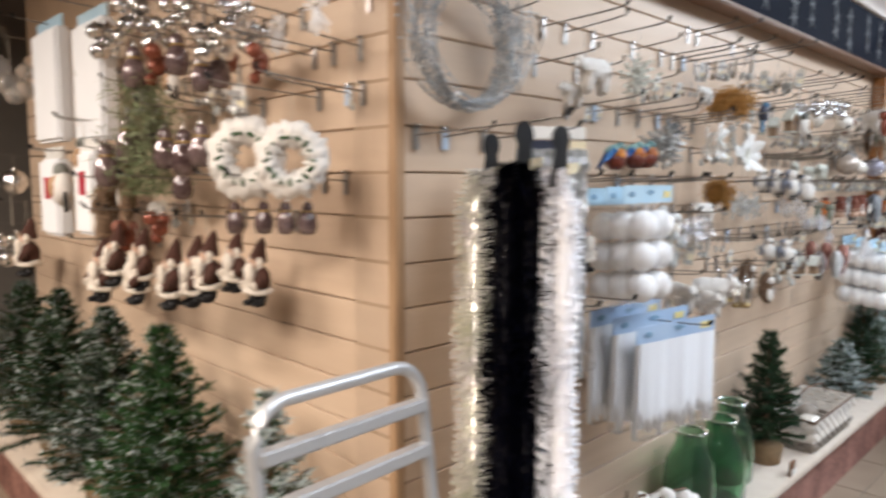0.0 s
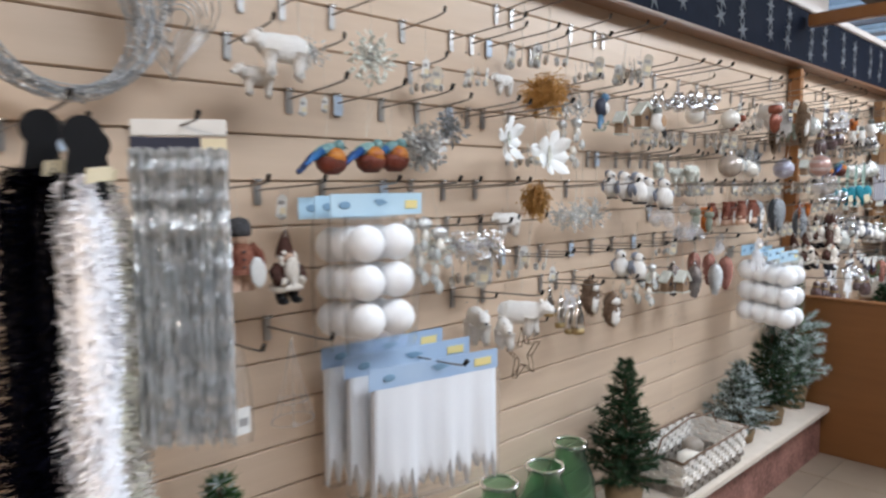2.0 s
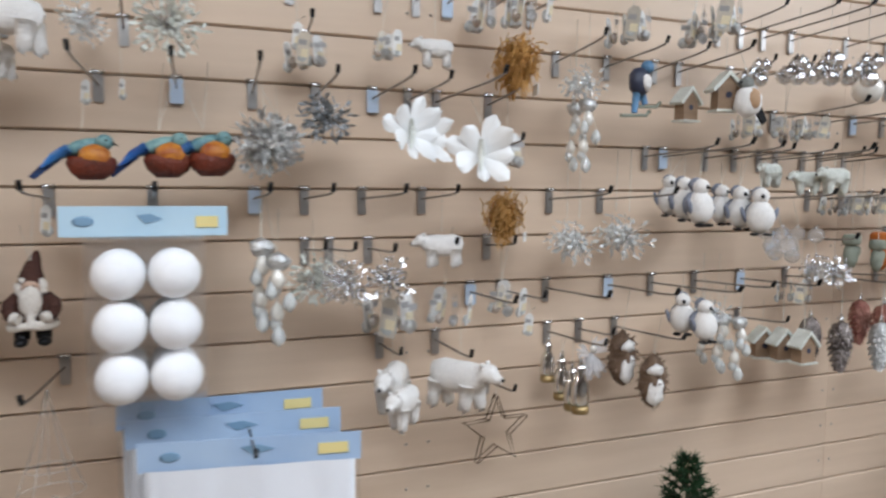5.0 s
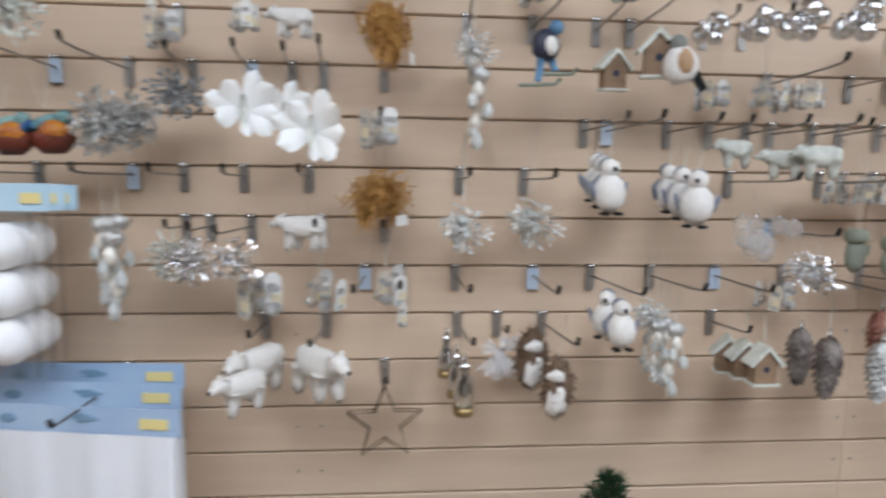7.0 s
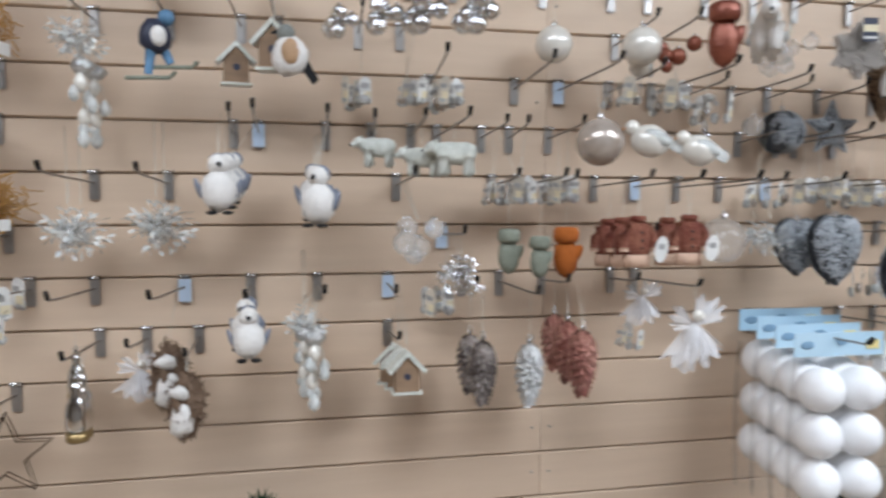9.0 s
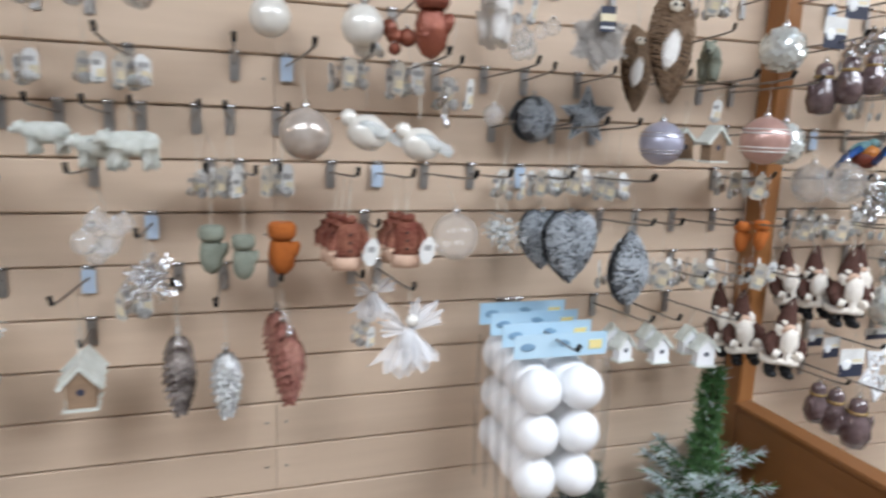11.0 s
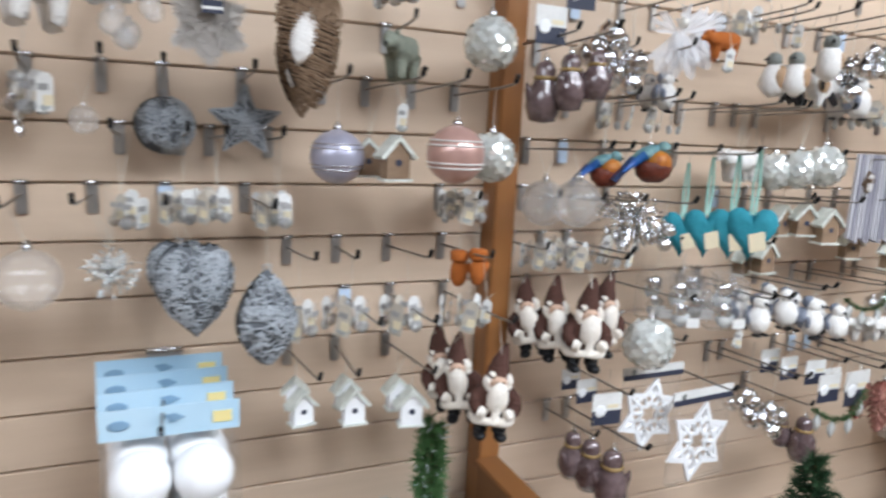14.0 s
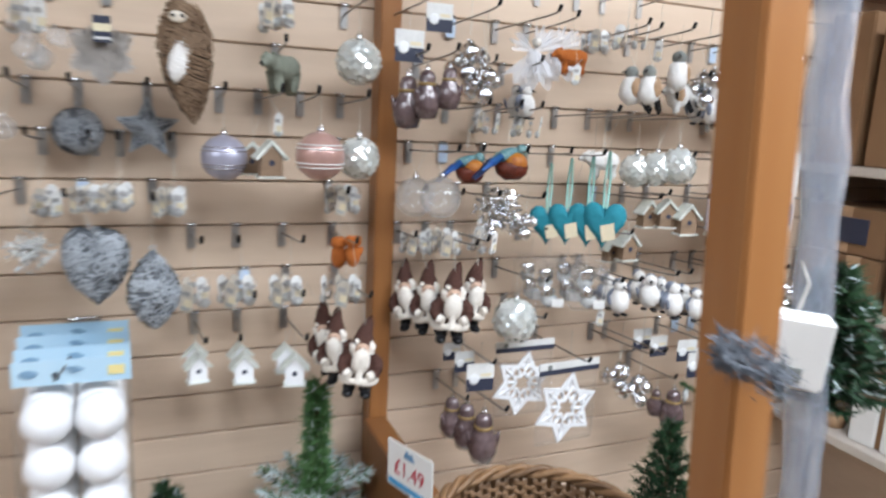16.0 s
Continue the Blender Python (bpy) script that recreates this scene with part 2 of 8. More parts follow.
part("ledge_top", boxm(-0.345, 0.0, 0.004, Y_LEFT, LEDGE - 0.03, LEDGE, bevel=0.004), M["stone"], left_ledge)
part("riser", boxm(-0.315, -0.01, 0.004, Y_LEFT, 0.0, LEDGE - 0.032), M["riser"], left_ledge, "brown and pink pebbled riser")

# corner post, bay posts, low partition and beam
solid("corner_post", boxm(-0.014, 0.014, -0.004, 0.024, LEDGE, 2.0, bevel=0.003), M["corner"], "narrow wooden corner strip of the slat wall", "post", "structure")
solid("post_bay", boxm(3.518, 3.566, -0.066, -0.006, 0.0, 1.95, bevel=0.003), M["pine"], "varnished pine post between two slat wall bays", "post", "structure")
solid("post_end", boxm(-0.023, 0.023, -0.023, 0.023, -1.502, 0.640, bevel=0.003), M["pine"], "varnished pine post with a dark knot", "post", "structure", pose(3.489, -1.189, 1.50, -1.1, -2.7, 0))
solid("beam", boxm(3.472, 3.528, -1.40, -0.105, 2.142, 2.20, bevel=0.004), M["pine"], "brown wooden beam under the roof glazing", "beam", "structure")
partition = tagged(new("partition"), "low brown veneered partition between two bays", "partition", "", "structure")
part("panel", boxm(3.512, 3.545, -0.655, -0.068, 0.0, 0.785, bevel=0.003), M["panel"], partition)
part("cap_rail", boxm(3.503, 3.560, -0.655, -0.068, 0.786, 0.800, bevel=0.003), M["panel"], partition)

# ---- materials of the goods ----
M["foam"] = mat("white_foam", (0.86, 0.86, 0.86), 0.7, 0, 0.2, 90, 0.25, colour2=(0.76, 0.77, 0.79))
M["plush"] = mat("white_plush", (0.82, 0.79, 0.75), 0.95, 0, 0.5, 26, 0.9, colour2=(0.62, 0.60, 0.57), sss=0.0)
M["down"] = mat("white_net", (0.90, 0.90, 0.91), 0.8, 0, 0.4, 16, 0.4, colour2=(0.80, 0.80, 0.83), alpha=0.42)
M["twigdark"] = mat("twig_shadow_brown", (0.045, 0.026, 0.016), 0.9, 0, 0.6, 25, 0.5)
# dark slate colour gives the shade in the gaps between twigs
M["twiggap"] = mat("twig_gap_shade", (0.075, 0.082, 0.09), 0.75, 0.1, 0.8, 30, 0.8, colour2=(0.15, 0.16, 0.175))
M["twigfrost"] = mat("frosted_twig", (0.46, 0.49, 0.52), 0.4, 0.15, 0.6, 30, 0.8, colour2=(0.29, 0.31, 0.33), detail=2)
M["goldcloth"] = mat("muted_gold", (0.34, 0.22, 0.08), 0.5, 0.2, 0.5, 20, 0.3)
M["cream"] = mat("cream_plush", (0.78, 0.70, 0.58), 0.95, 0, 0.5, 26, 0.9)
M["brown"] = mat("brown_felt", (0.082, 0.034, 0.024), 0.95, 0, 0.6, 30, 0.8)
M["skin"] = mat("tan_felt", (0.60, 0.40, 0.29), 0.85, 0, 0.3, 30, 0.4)
M["grey"] = mat("grey_felt", (0.25, 0.26, 0.24), 0.95, 0, 0.6, 24, 0.9)
M["slate"] = mat("slate_felt", (0.16, 0.18, 0.23), 0.9, 0, 0.6, 24, 0.7, colour2=(0.34, 0.36, 0.42))
M["sage"] = mat("sage_felt", (0.27, 0.29, 0.23), 0.95, 0, 0.6, 24, 0.9)
M["orange"] = mat("rust_felt", (0.48, 0.13, 0.02), 0.9, 0, 0.5, 24, 0.8)
M["redknit"] = mat("red_knit", (0.14, 0.026, 0.016), 0.8, 0, 1.0, 26, 1.0, colour2=(0.28, 0.11, 0.065), detail=2)
M["copper"] = mat("copper_glaze", (0.27, 0.085, 0.05), 0.25, 0.4, 0.9, 18, 0.6, colour2=(0.20, 0.06, 0.04))
M["silver"] = mat("crinkled_silver", (0.86, 0.87, 0.88), 0.14, 1.0, 0.5, 9, 1.0, colour2=(0.55, 0.56, 0.58))
M["glitter"] = mat("silver_glitter", (0.70, 0.71, 0.70), 0.28, 0.75, 0.9, 34, 1.0, colour2=(0.30, 0.30, 0.29), detail=2)
M["glitgrey"] = mat("grey_glitter", (0.42, 0.45, 0.47), 0.35, 0.6, 0.9, 30, 1.0, colour2=(0.16, 0.17, 0.18), detail=2)
M["glitwhite"] = mat("white_glitter", (0.80, 0.82, 0.76), 0.35, 0.15, 0.8, 30, 1.0, colour2=(0.50, 0.52, 0.45), detail=2)
M["glitred"] = mat("red_glitter", (0.17, 0.036, 0.026), 0.22, 0.6, 1.0, 40, 1.0, colour2=(0.52, 0.27, 0.21), detail=2)
M["glitbrown"] = mat("brown_glitter", (0.065, 0.046, 0.040), 0.22, 0.6, 1.0, 40, 1.0, colour2=(0.40, 0.35, 0.32), detail=2)
M["pearl"] = mat("pearl", (0.80, 0.77, 0.70), 0.25, 0.1, 0.4, 5, 0.05, colour2=(0.62, 0.58, 0.52), coat=0.6)
M["lilac"] = mat("lilac_glaze", (0.47, 0.46, 0.56), 0.3, 0.35, 0.4, 4, 0.03, coat=0.4)
M["pinkglaze"] = mat("pink_glaze", (0.55, 0.33, 0.28), 0.28, 0.3, 0.5, 5, 0.05, coat=0.5)
M["taupe"] = mat("taupe_glaze", (0.36, 0.29, 0.24), 0.2, 0.3, 0.7, 4, 0.05, colour2=(0.62, 0.56, 0.50), coat=0.6)
# paler second colour is a painted stand-in for highlights on the plum glass
M["plum"] = mat("plum_glass", (0.060, 0.034, 0.034), 0.12, 0.1, 1.0, 7, 0.5, colour2=(0.19, 0.135, 0.135), coat=0.9)
M["clear"] = mat("clear_plastic", (0.96, 0.97, 0.97), 0.05, 0, 0.3, 10, 0.35, trans=0.8, colour2=(0.86, 0.88, 0.88), ior=1.25, coat=1.0, alpha=0.5)
M["crystal"] = mat("crystal", (0.90, 0.93, 0.92), 0.10, 0.05, 0.5, 20, 0.8, trans=0.5, colour2=(0.65, 0.70, 0.68), ior=1.4)
M["film"] = mat("bag_film", (0.95, 0.96, 0.97), 0.12, 0, 0.2, 8, 0.5, trans=0.9, ior=1.12, alpha=0.20)
M["straw"] = mat("straw", (0.64, 0.36, 0.11), 0.6, 0, 0.8, 20, 0.3, colour2=(0.34, 0.16, 0.04), vary=0.15)
M["twig"] = mat("twig_brown", (0.10, 0.058, 0.035), 0.8, 0, 0.8, 25, 0.6, colour2=(0.22, 0.145, 0.095))
M["wicker"] = mat("wicker", (0.25, 0.135, 0.06), 0.5, 0, 0.9, 14, 0.4, colour2=(0.10, 0.05, 0.022), vary=0.15)
M["wickerpale"] = mat("white_wicker", (0.82, 0.78, 0.72), 0.7, 0, 0.6, 30, 0.4, vary=0.1)
M["wickergrey"] = mat("grey_wicker", (0.30, 0.26, 0.22), 0.7, 0, 0.6, 30, 0.4, vary=0.1)
M["blue"] = mat("blue_paint", (0.010, 0.07, 0.30), 0.4, 0, 0.9, 9, 0.4, colour2=(0.03, 0.16, 0.40))
M["breast"] = mat("amber_paint", (0.60, 0.24, 0.02), 0.5, 0, 1.0, 7, 0.4, colour2=(0.26, 0.055, 0.015))
M["nest"] = mat("nest_brown", (0.17, 0.028, 0.010), 0.5, 0, 0.9, 16, 0.9, colour2=(0.06, 0.012, 0.006))
M["teal"] = mat("teal_felt", (0.02, 0.24, 0.30), 0.85, 0, 0.5, 14, 0.4, colour2=(0.01, 0.14, 0.19))
M["ribbon"] = mat("mint_ribbon", (0.32, 0.62, 0.55), 0.5)
M["card"] = mat("white_card", (0.74, 0.73, 0.70), 0.6, 0, 0.3, 12, vary=0.08)
M["cardcream"] = mat("cream_card", (0.75, 0.66, 0.46), 0.6, 0, 0.2, 12)
M["cardblue"] = mat("blue_card", (0.37, 0.56, 0.70), 0.35, 0, 0.8, 7, 0.02, colour2=(0.55, 0.71, 0.80))
M["yellow"] = mat("yellow_print", (0.76, 0.64, 0.28), 0.5)
M["print"] = mat("dark_print", (0.03, 0.035, 0.06), 0.5)
M["midprint"] = mat("blue_print", (0.10, 0.22, 0.36), 0.5)
M["headerprint"] = mat("header_print", (0.19, 0.32, 0.45), 0.45)
M["cardperi"] = mat("periwinkle_card", (0.30, 0.43, 0.63), 0.35, 0, 0.8, 7, 0.02, colour2=(0.46, 0.59, 0.74))
M["housewood"] = mat("weathered_wood", (0.30, 0.195, 0.12), 0.7, 0, 0.8, 12, 0.3, colour2=(0.19, 0.125, 0.08), stretch=(1, 1, 4))
M["blueprint"] = mat("blue_bar", (0.03, 0.26, 0.50), 0.45)
M["redprint"] = mat("red_print", (0.42, 0.01, 0.03), 0.5)
M["label"] = mat("hook_label", (0.55, 0.66, 0.80), 0.3, 0, 0.3, 20)
M["wood"] = mat("pale_wood", (0.48, 0.30, 0.17), 0.65, 0, 0.6, 12, 0.2, stretch=(1, 1, 4))
M["tagcard"] = mat("stone_card", (0.58, 0.52, 0.43), 0.6, 0, 0.4, 12, vary=0.15)
M["greyprint"] = mat("grey_print", (0.32, 0.31, 0.30), 0.6)
M["paper1"] = mat("grey_lilac_paper", (0.34, 0.33, 0.38), 0.7, 0, 0.4, 10, 0.1)
M["paper2"] = mat("pale_paper", (0.56, 0.55, 0.58), 0.7, 0, 0.4, 10, 0.1)
M["thread"] = mat("thread", (0.55, 0.50, 0.42), 0.7)
M["sequin"] = mat("white_sequins", (0.84, 0.86, 0.82), 0.16, 0.45, 0.4, 16, 0.0, colour2=(0.62, 0.65, 0.60), coat=0.5)
M["creamfur"] = mat("cream_fur", (0.80, 0.74, 0.66), 0.95, 0, 0.5, 30, 1.0, colour2=(0.66, 0.58, 0.49))
M["greyhat"] = mat("charcoal_knit", (0.035, 0.034, 0.036), 0.9, 0, 0.8, 34, 1.0, colour2=(0.10, 0.10, 0.11))
M["petal"] = mat("white_petal", (0.88, 0.89, 0.88), 0.45, 0, 0.3, 14, 0.2, colour2=(0.76, 0.78, 0.78), alpha=0.9)
M["blueback"] = mat("teal_plumage", (0.05, 0.15, 0.19), 0.5, 0, 1.0, 9, 0.4, colour2=(0.22, 0.36, 0.33))
M["navy"] = mat("navy_plumage", (0.010, 0.014, 0.045), 0.45, 0, 0.8, 12, 0.4, colour2=(0.02, 0.07, 0.20))
M["willow"] = mat("willow_brown", (0.15, 0.088, 0.048), 0.8, 0, 0.9, 25, 0.6, colour2=(0.30, 0.20, 0.125))
M["fur"] = mat("beige_grey_fur", (0.60, 0.56, 0.52), 0.9, 0, 0.5, 20, 0.4, colour2=(0.46, 0.42, 0.38))
M["silversmooth"] = mat("smooth_silver", (0.85, 0.85, 0.84), 0.12, 1.0, 0.4, 6, 0.15, colour2=(0.60, 0.60, 0.60))
M["goldfoil"] = mat("dull_gold", (0.42, 0.30, 0.14), 0.35, 0.8, 0.5, 12, 0.3)
M["foil"] = mat("foil_strip", (0.90, 0.92, 0.93), 0.20, 0.68, 0.5, 60, 1.0, colour2=(0.60, 0.63, 0.64), vary=0.25)
M["tblack"] = mat("black_tinsel", (0.0020, 0.0022, 0.005), 0.16, 0.0, spec=0.35)
M["twhite"] = mat("white_tinsel", (0.91, 0.91, 0.94), 0.5, 0.0)
M["tirid"] = mat("iridescent_tinsel", (0.86, 0.86, 0.71), 0.2, 0.3, 1.0, 60, 0, colour2=(0.88, 0.83, 0.88))
M["fabric"] = mat("white_fleece", (0.84, 0.86, 0.89), 0.8, 0, 0.3, 9, 0.4, colour2=(0.74, 0.76, 0.80))
M["leaf"] = mat("fir_green", (0.009, 0.030, 0.012), 0.6, 0, 0.8, 30, 0.2, colour2=(0.024, 0.056, 0.020), spec=0.25)
M["leaf2"] = mat("fir_green_bright", (0.017, 0.060, 0.017), 0.6, 0, 0.8, 30, 0.2, colour2=(0.04, 0.095, 0.028), spec=0.25)
M["leaf3"] = mat("fir_green_pale", (0.045, 0.115, 0.035), 0.6, 0, 0.8, 30, 0.2, colour2=(0.10, 0.19, 0.07), spec=0.25)
M["frost"] = mat("fir_frost", (0.42, 0.50, 0.50), 0.8, 0, 0.6, 30, 0.2, colour2=(0.75, 0.78, 0.78))
M["pot"] = mat("hessian_pot", (0.30, 0.20, 0.11), 0.9, 0, 0.7, 40, 0.8)
M["bottle"] = mat("green_glass", (0.42, 0.68, 0.50), 0.03, 0, trans=0.97, ior=1.4)
M["alu"] = mat("brushed_aluminium", (0.60, 0.61, 0.62), 0.42, 0.6, 0.4, 24, 0.05, colour2=(0.52, 0.53, 0.54))
M["carton"] = mat("cardboard", (0.23, 0.125, 0.060), 0.8, 0, 0.35, 7, 0.1, vary=0.12)
M["shelfboard"] = mat("shelf_white", (0.52, 0.46, 0.40), 0.5, 0, 0.3, 10)
M["plasticblue"] = mat("bluish_polythene", (0.32, 0.36, 0.44), 0.25, 0, 0.8, 9, 0.8, trans=0.5, colour2=(0.60, 0.64, 0.70), alpha=0.55)


# ---- kinds of goods: each is built once, one unit tall round its middle, then copied ----
def multi(name, pieces):
    """One mesh in several materials: pieces are (bmesh, material)."""
    me = bpy.data.meshes.new(name)
    bmj = bmesh.new()
    for i, (bm, material) in enumerate(pieces):
        for f in bm.faces:
            f.material_index = i
        tmp = bpy.data.meshes.new("tmp")
        bm.to_mesh(tmp)
        bm.free()
        bmj.from_mesh(tmp)
        bpy.data.meshes.remove(tmp)
        me.materials.append(material)
    bmj.to_mesh(me)
    bmj.free()
    return new(name, me)


def B():
    return bmesh.new()


def cap_part(root, z, r=0.07):
    bm = B()
    lathe(bm, [(r, z - 0.02), (r, z + 0.05), (r * 0.8, z + 0.06)], 10)
    cap = part("cap", bm, M["chrome"], root, "silver metal cap")
    ring = B()
    tube(ring, [(0.035 * math.cos(a), 0, z + 0.085 + 0.035 * math.sin(a)) for a in [k * math.pi / 4 for k in range(9)]], 0.008, 4)
    part("ring", ring, M["chrome"], cap)


def k_bauble(material, name="bauble", bands=None):
    root = new(name)
    bm = B()
    blob(bm, (0, 0, -0.06), 0.44, 16)
    part("ball", bm, material, root)
    if bands:
        for z in (-0.25, -0.18, 0.08, 0.15):
            r = math.sqrt(max(0.0, 0.448 ** 2 - (z + 0.06) ** 2))
            bb = B()
            tube(bb, [(r * math.cos(a), r * math.sin(a), z) for a in [k * math.pi / 12 for k in range(25)]], 0.012, 4, False)
            part("band", bb, bands, root)
    cap_part(root, 0.38)
    return root


def k_mosaic():
    """A ball covered in small overlapping bright scales."""
    root = new("bauble")
    bm = B()
    rnd = random.Random(3)
    for i in range(340):
        z = 1 - 2 * (i + 0.5) / 340
        a = i * 2.39996
        r = math.sqrt(1 - z * z)
        n = Vector((r * math.cos(a), r * math.sin(a), z))
        c = n * (0.425 + rnd.uniform(-0.012, 0.012)) - Vector((0, 0, 0.06))
        u = n.orthogonal().normalized()
        u.rotate(Matrix.Rotation(rnd.uniform(0, 6), 3, n))
        w = n.cross(u)
        s = rnd.uniform(0.040, 0.058)
        tu, tw = rnd.uniform(-.38, .38), rnd.uniform(-.38, .38)
        vs = [bm.verts.new(c + (u + n * tu) * s * math.cos(k * 1.0472) + (w + n * tw) * s * math.sin(k * 1.0472)) for k in range(6)]
        bm.faces.new(vs)
    blob(bm, (0, 0, -0.06), 0.405, 12)
    part("ball", bm, M["sequin"], root)
    cap_part(root, 0.38)
    return root


def k_cone(material):
    root = new("pine_cone_ornament")
    bm = B()
    rnd = random.Random(5)
    n = 90
    for i in range(n):
        f = i / n
        z = 0.36 - 0.82 * f
        r = 0.165 * math.sin(math.pi * (0.12 + 0.84 * f ** 0.75)) ** 0.8 + 0.01
        a = i * 2.39996
        d = Vector((math.cos(a), math.sin(a), 0))
        s = 0.055 + 0.03 * (1 - f)
        u = Vector((-d.y, d.x, 0))
        base = d * r * 0.75 + Vector((0, 0, z))
        tip = d * (r + 0.035) + Vector((0, 0, z - 0.06))
        v = [bm.verts.new(p) for p in (base + u * s, base - u * s, tip - u * s * 0.6, tip + u * s * 0.6, d * (r + 0.01) + Vector((0, 0, z + 0.02)))]
        bm.faces.new((v[0], v[1], v[2], v[3]))
        bm.faces.new((v[0], v[3], v[4]))
        bm.faces.new((v[3], v[2], v[4]))
        bm.faces.new((v[2], v[1], v[4]))
    lathe(bm, [(0.0, -0.49), (0.04, -0.42), (0.10, -0.22), (0.145, 0.0), (0.145, 0.16), (0.10, 0.32), (0.05, 0.38), (0.0, 0.40)], 12)
    part("scale_body", bm, material, root)
    cap_part(root, 0.40, 0.04)
    return root


def k_sweater(material):
    """A small knitted coat: tapered body, drooping sleeves, a tan skirt and an oval white tag."""
    root = new("sweater_ornament")
    bm = B()
    lathe(bm, [(0.0, 0.40), (0.13, 0.38), (0.22, 0.28), (0.24, 0.10), (0.25, -0.18), (0.23, -0.24), (0.0, -0.25)], 16, 0.03, 8)
    for v in bm.verts:
        v.co.y *= 0.62
    part("body", bm, material, root)
    for s in (-1, 1):
        bm = B()
        tube(bm, [(0.17 * s, 0, 0.27), (0.27 * s, -0.03, 0.10), (0.29 * s, -0.06, -0.14)], [0.10, 0.095, 0.08], 10)
        sl = part("sleeve", bm, material, root)
        bm = B()
        tube(bm, [(0.288 * s, -0.055, -0.12), (0.292 * s, -0.065, -0.19)], [0.088, 0.084], 10)
        part("cuff", bm, M["skin"], sl, "tan cuff")
    bm = B()
    lathe(bm, [(0.0, -0.24), (0.24, -0.24), (0.26, -0.36), (0.25, -0.47), (0.0, -0.47)], 14)
    for v in bm.verts:
        v.co.y *= 0.62
    part("hem", bm, M["skin"], root, "tan knitted hem")
    bm = B()
    lathe(bm, [(0.12, 0.34), (0.16, 0.40), (0.13, 0.46), (0.09, 0.44)], 12)
    part("collar", bm, material, root)
    for z in (0.16, 0.02, -0.12):
        bm = B()
        blob(bm, (0.0, -0.185, z), 0.025, 12, (1, 0.5, 1))
        part("button", bm, M["black"], root)
    bm = B()
    plate(bm, [(0.36 + 0.13 * math.cos(a) + 0.03 * math.sin(a), -0.14 + 0.24 * math.sin(a)) for a in [k * math.pi / 10 for k in range(20)]], -0.225, -0.212)
    tg = part("tag", bm, M["card"], root, "oval white tag")
    part("print", boxm(0.30, 0.42, -0.230, -0.2255, -0.14, -0.04), M["greyprint"], tg)
    return root


def k_mitten(material, name="mitten_ornament"):
    root = new(name)
    bm = B()
    blob(bm, (0, 0, -0.10), 0.30, 12, (0.8, 0.5, 1.3), 0.10)
    part("palm", bm, material, root)
    bm = B()
    blob(bm, (0.19, -0.02, -0.02), 0.12, 12, (0.9, 0.8, 1.5), 0.1, tilt=(0, 30, 0))
    part("thumb", bm, material, root)
    bm = B()
    lathe(bm, [(0.19, 0.18), (0.23, 0.26), (0.23, 0.40), (0.18, 0.46)], 12, 0.05, 10)
    part("cuff", bm, material, root)
    return root


def k_santa():
    """A plush figure with a long pointed hat and a big beard, kept as one plain mesh."""
    r, w, k, s = B(), B(), B(), B()
    blob(r, (0, 0.02, -0.09), 0.21, 12, (1.05, 0.82, 1.1), 0.05)
    tube(r, [(0, 0.02, 0.18), (0.0, 0.03, 0.27), (0.015, 0.05, 0.38), (0.045, 0.07, 0.49), (0.06, 0.08, 0.56)], [0.135, 0.125, 0.09, 0.055, 0.015], 12)
    ring = [k2 * math.pi / 8 for k2 in range(17)]
    tube(w, [(0.118 * math.cos(a), -0.035 + 0.012 * math.sin(2 * a), 0.145 + 0.115 * math.sin(a)) for a in ring], [0.050 + 0.006 * math.sin(5 * a) for a in ring], 8, False)
    tube(w, [(0.215 * math.cos(a), 0.01 + 0.175 * math.sin(a), -0.262 + 0.012 * math.sin(3 * a)) for a in ring], [0.050 + 0.006 * math.sin(4 * a) for a in ring], 8, False)
    tube(w, [(0, -0.15, -0.02), (0.0, -0.175, -0.14), (0.0, -0.165, -0.26)], [0.04, 0.045, 0.05], 8)
    for d in (-1, 1):
        tube(r, [(0.13 * d, 0.01, 0.05), (0.215 * d, -0.03, -0.03), (0.225 * d, -0.07, -0.10)], [0.075, 0.08, 0.07], 8)
        tube(r, [(0.225 * d, -0.06, -0.08), (0.20 * d, -0.12, -0.14), (0.16 * d, -0.15, -0.165)], [0.072, 0.066, 0.056], 9)
        tube(w, [(0.175 * d, -0.135, -0.155), (0.11 * d, -0.178, -0.175)], [0.066, 0.060], 9)
        tube(k, [(0.10 * d, 0, -0.28), (0.105 * d, -0.01, -0.42)], [0.085, 0.080], 8)
        blob(k, (0.115 * d, -0.07, -0.445), 0.075, 12, (1, 1.6, 0.75))
    blob(s, (0, -0.075, 0.155), 0.095, 12, (1, 0.75, 1))
    blob(s, (0, -0.155, 0.145), 0.022, 12)
    blob(w, (0, -0.14, 0.005), 0.122, 12, (1.0, 0.6, 1.5), 0.22, 9)
    blob(w, (0.0, -0.165, 0.105), 0.04, 12, (1.9, 0.6, 0.6), 0.2)
    for d in (-1, 1):
        blob(k, (0.035 * d, -0.145, 0.185), 0.010, 12)
    return multi("santa_doll", [(r, M["brown"]), (w, M["creamfur"]), (k, M["black"]), (s, M["skin"])])


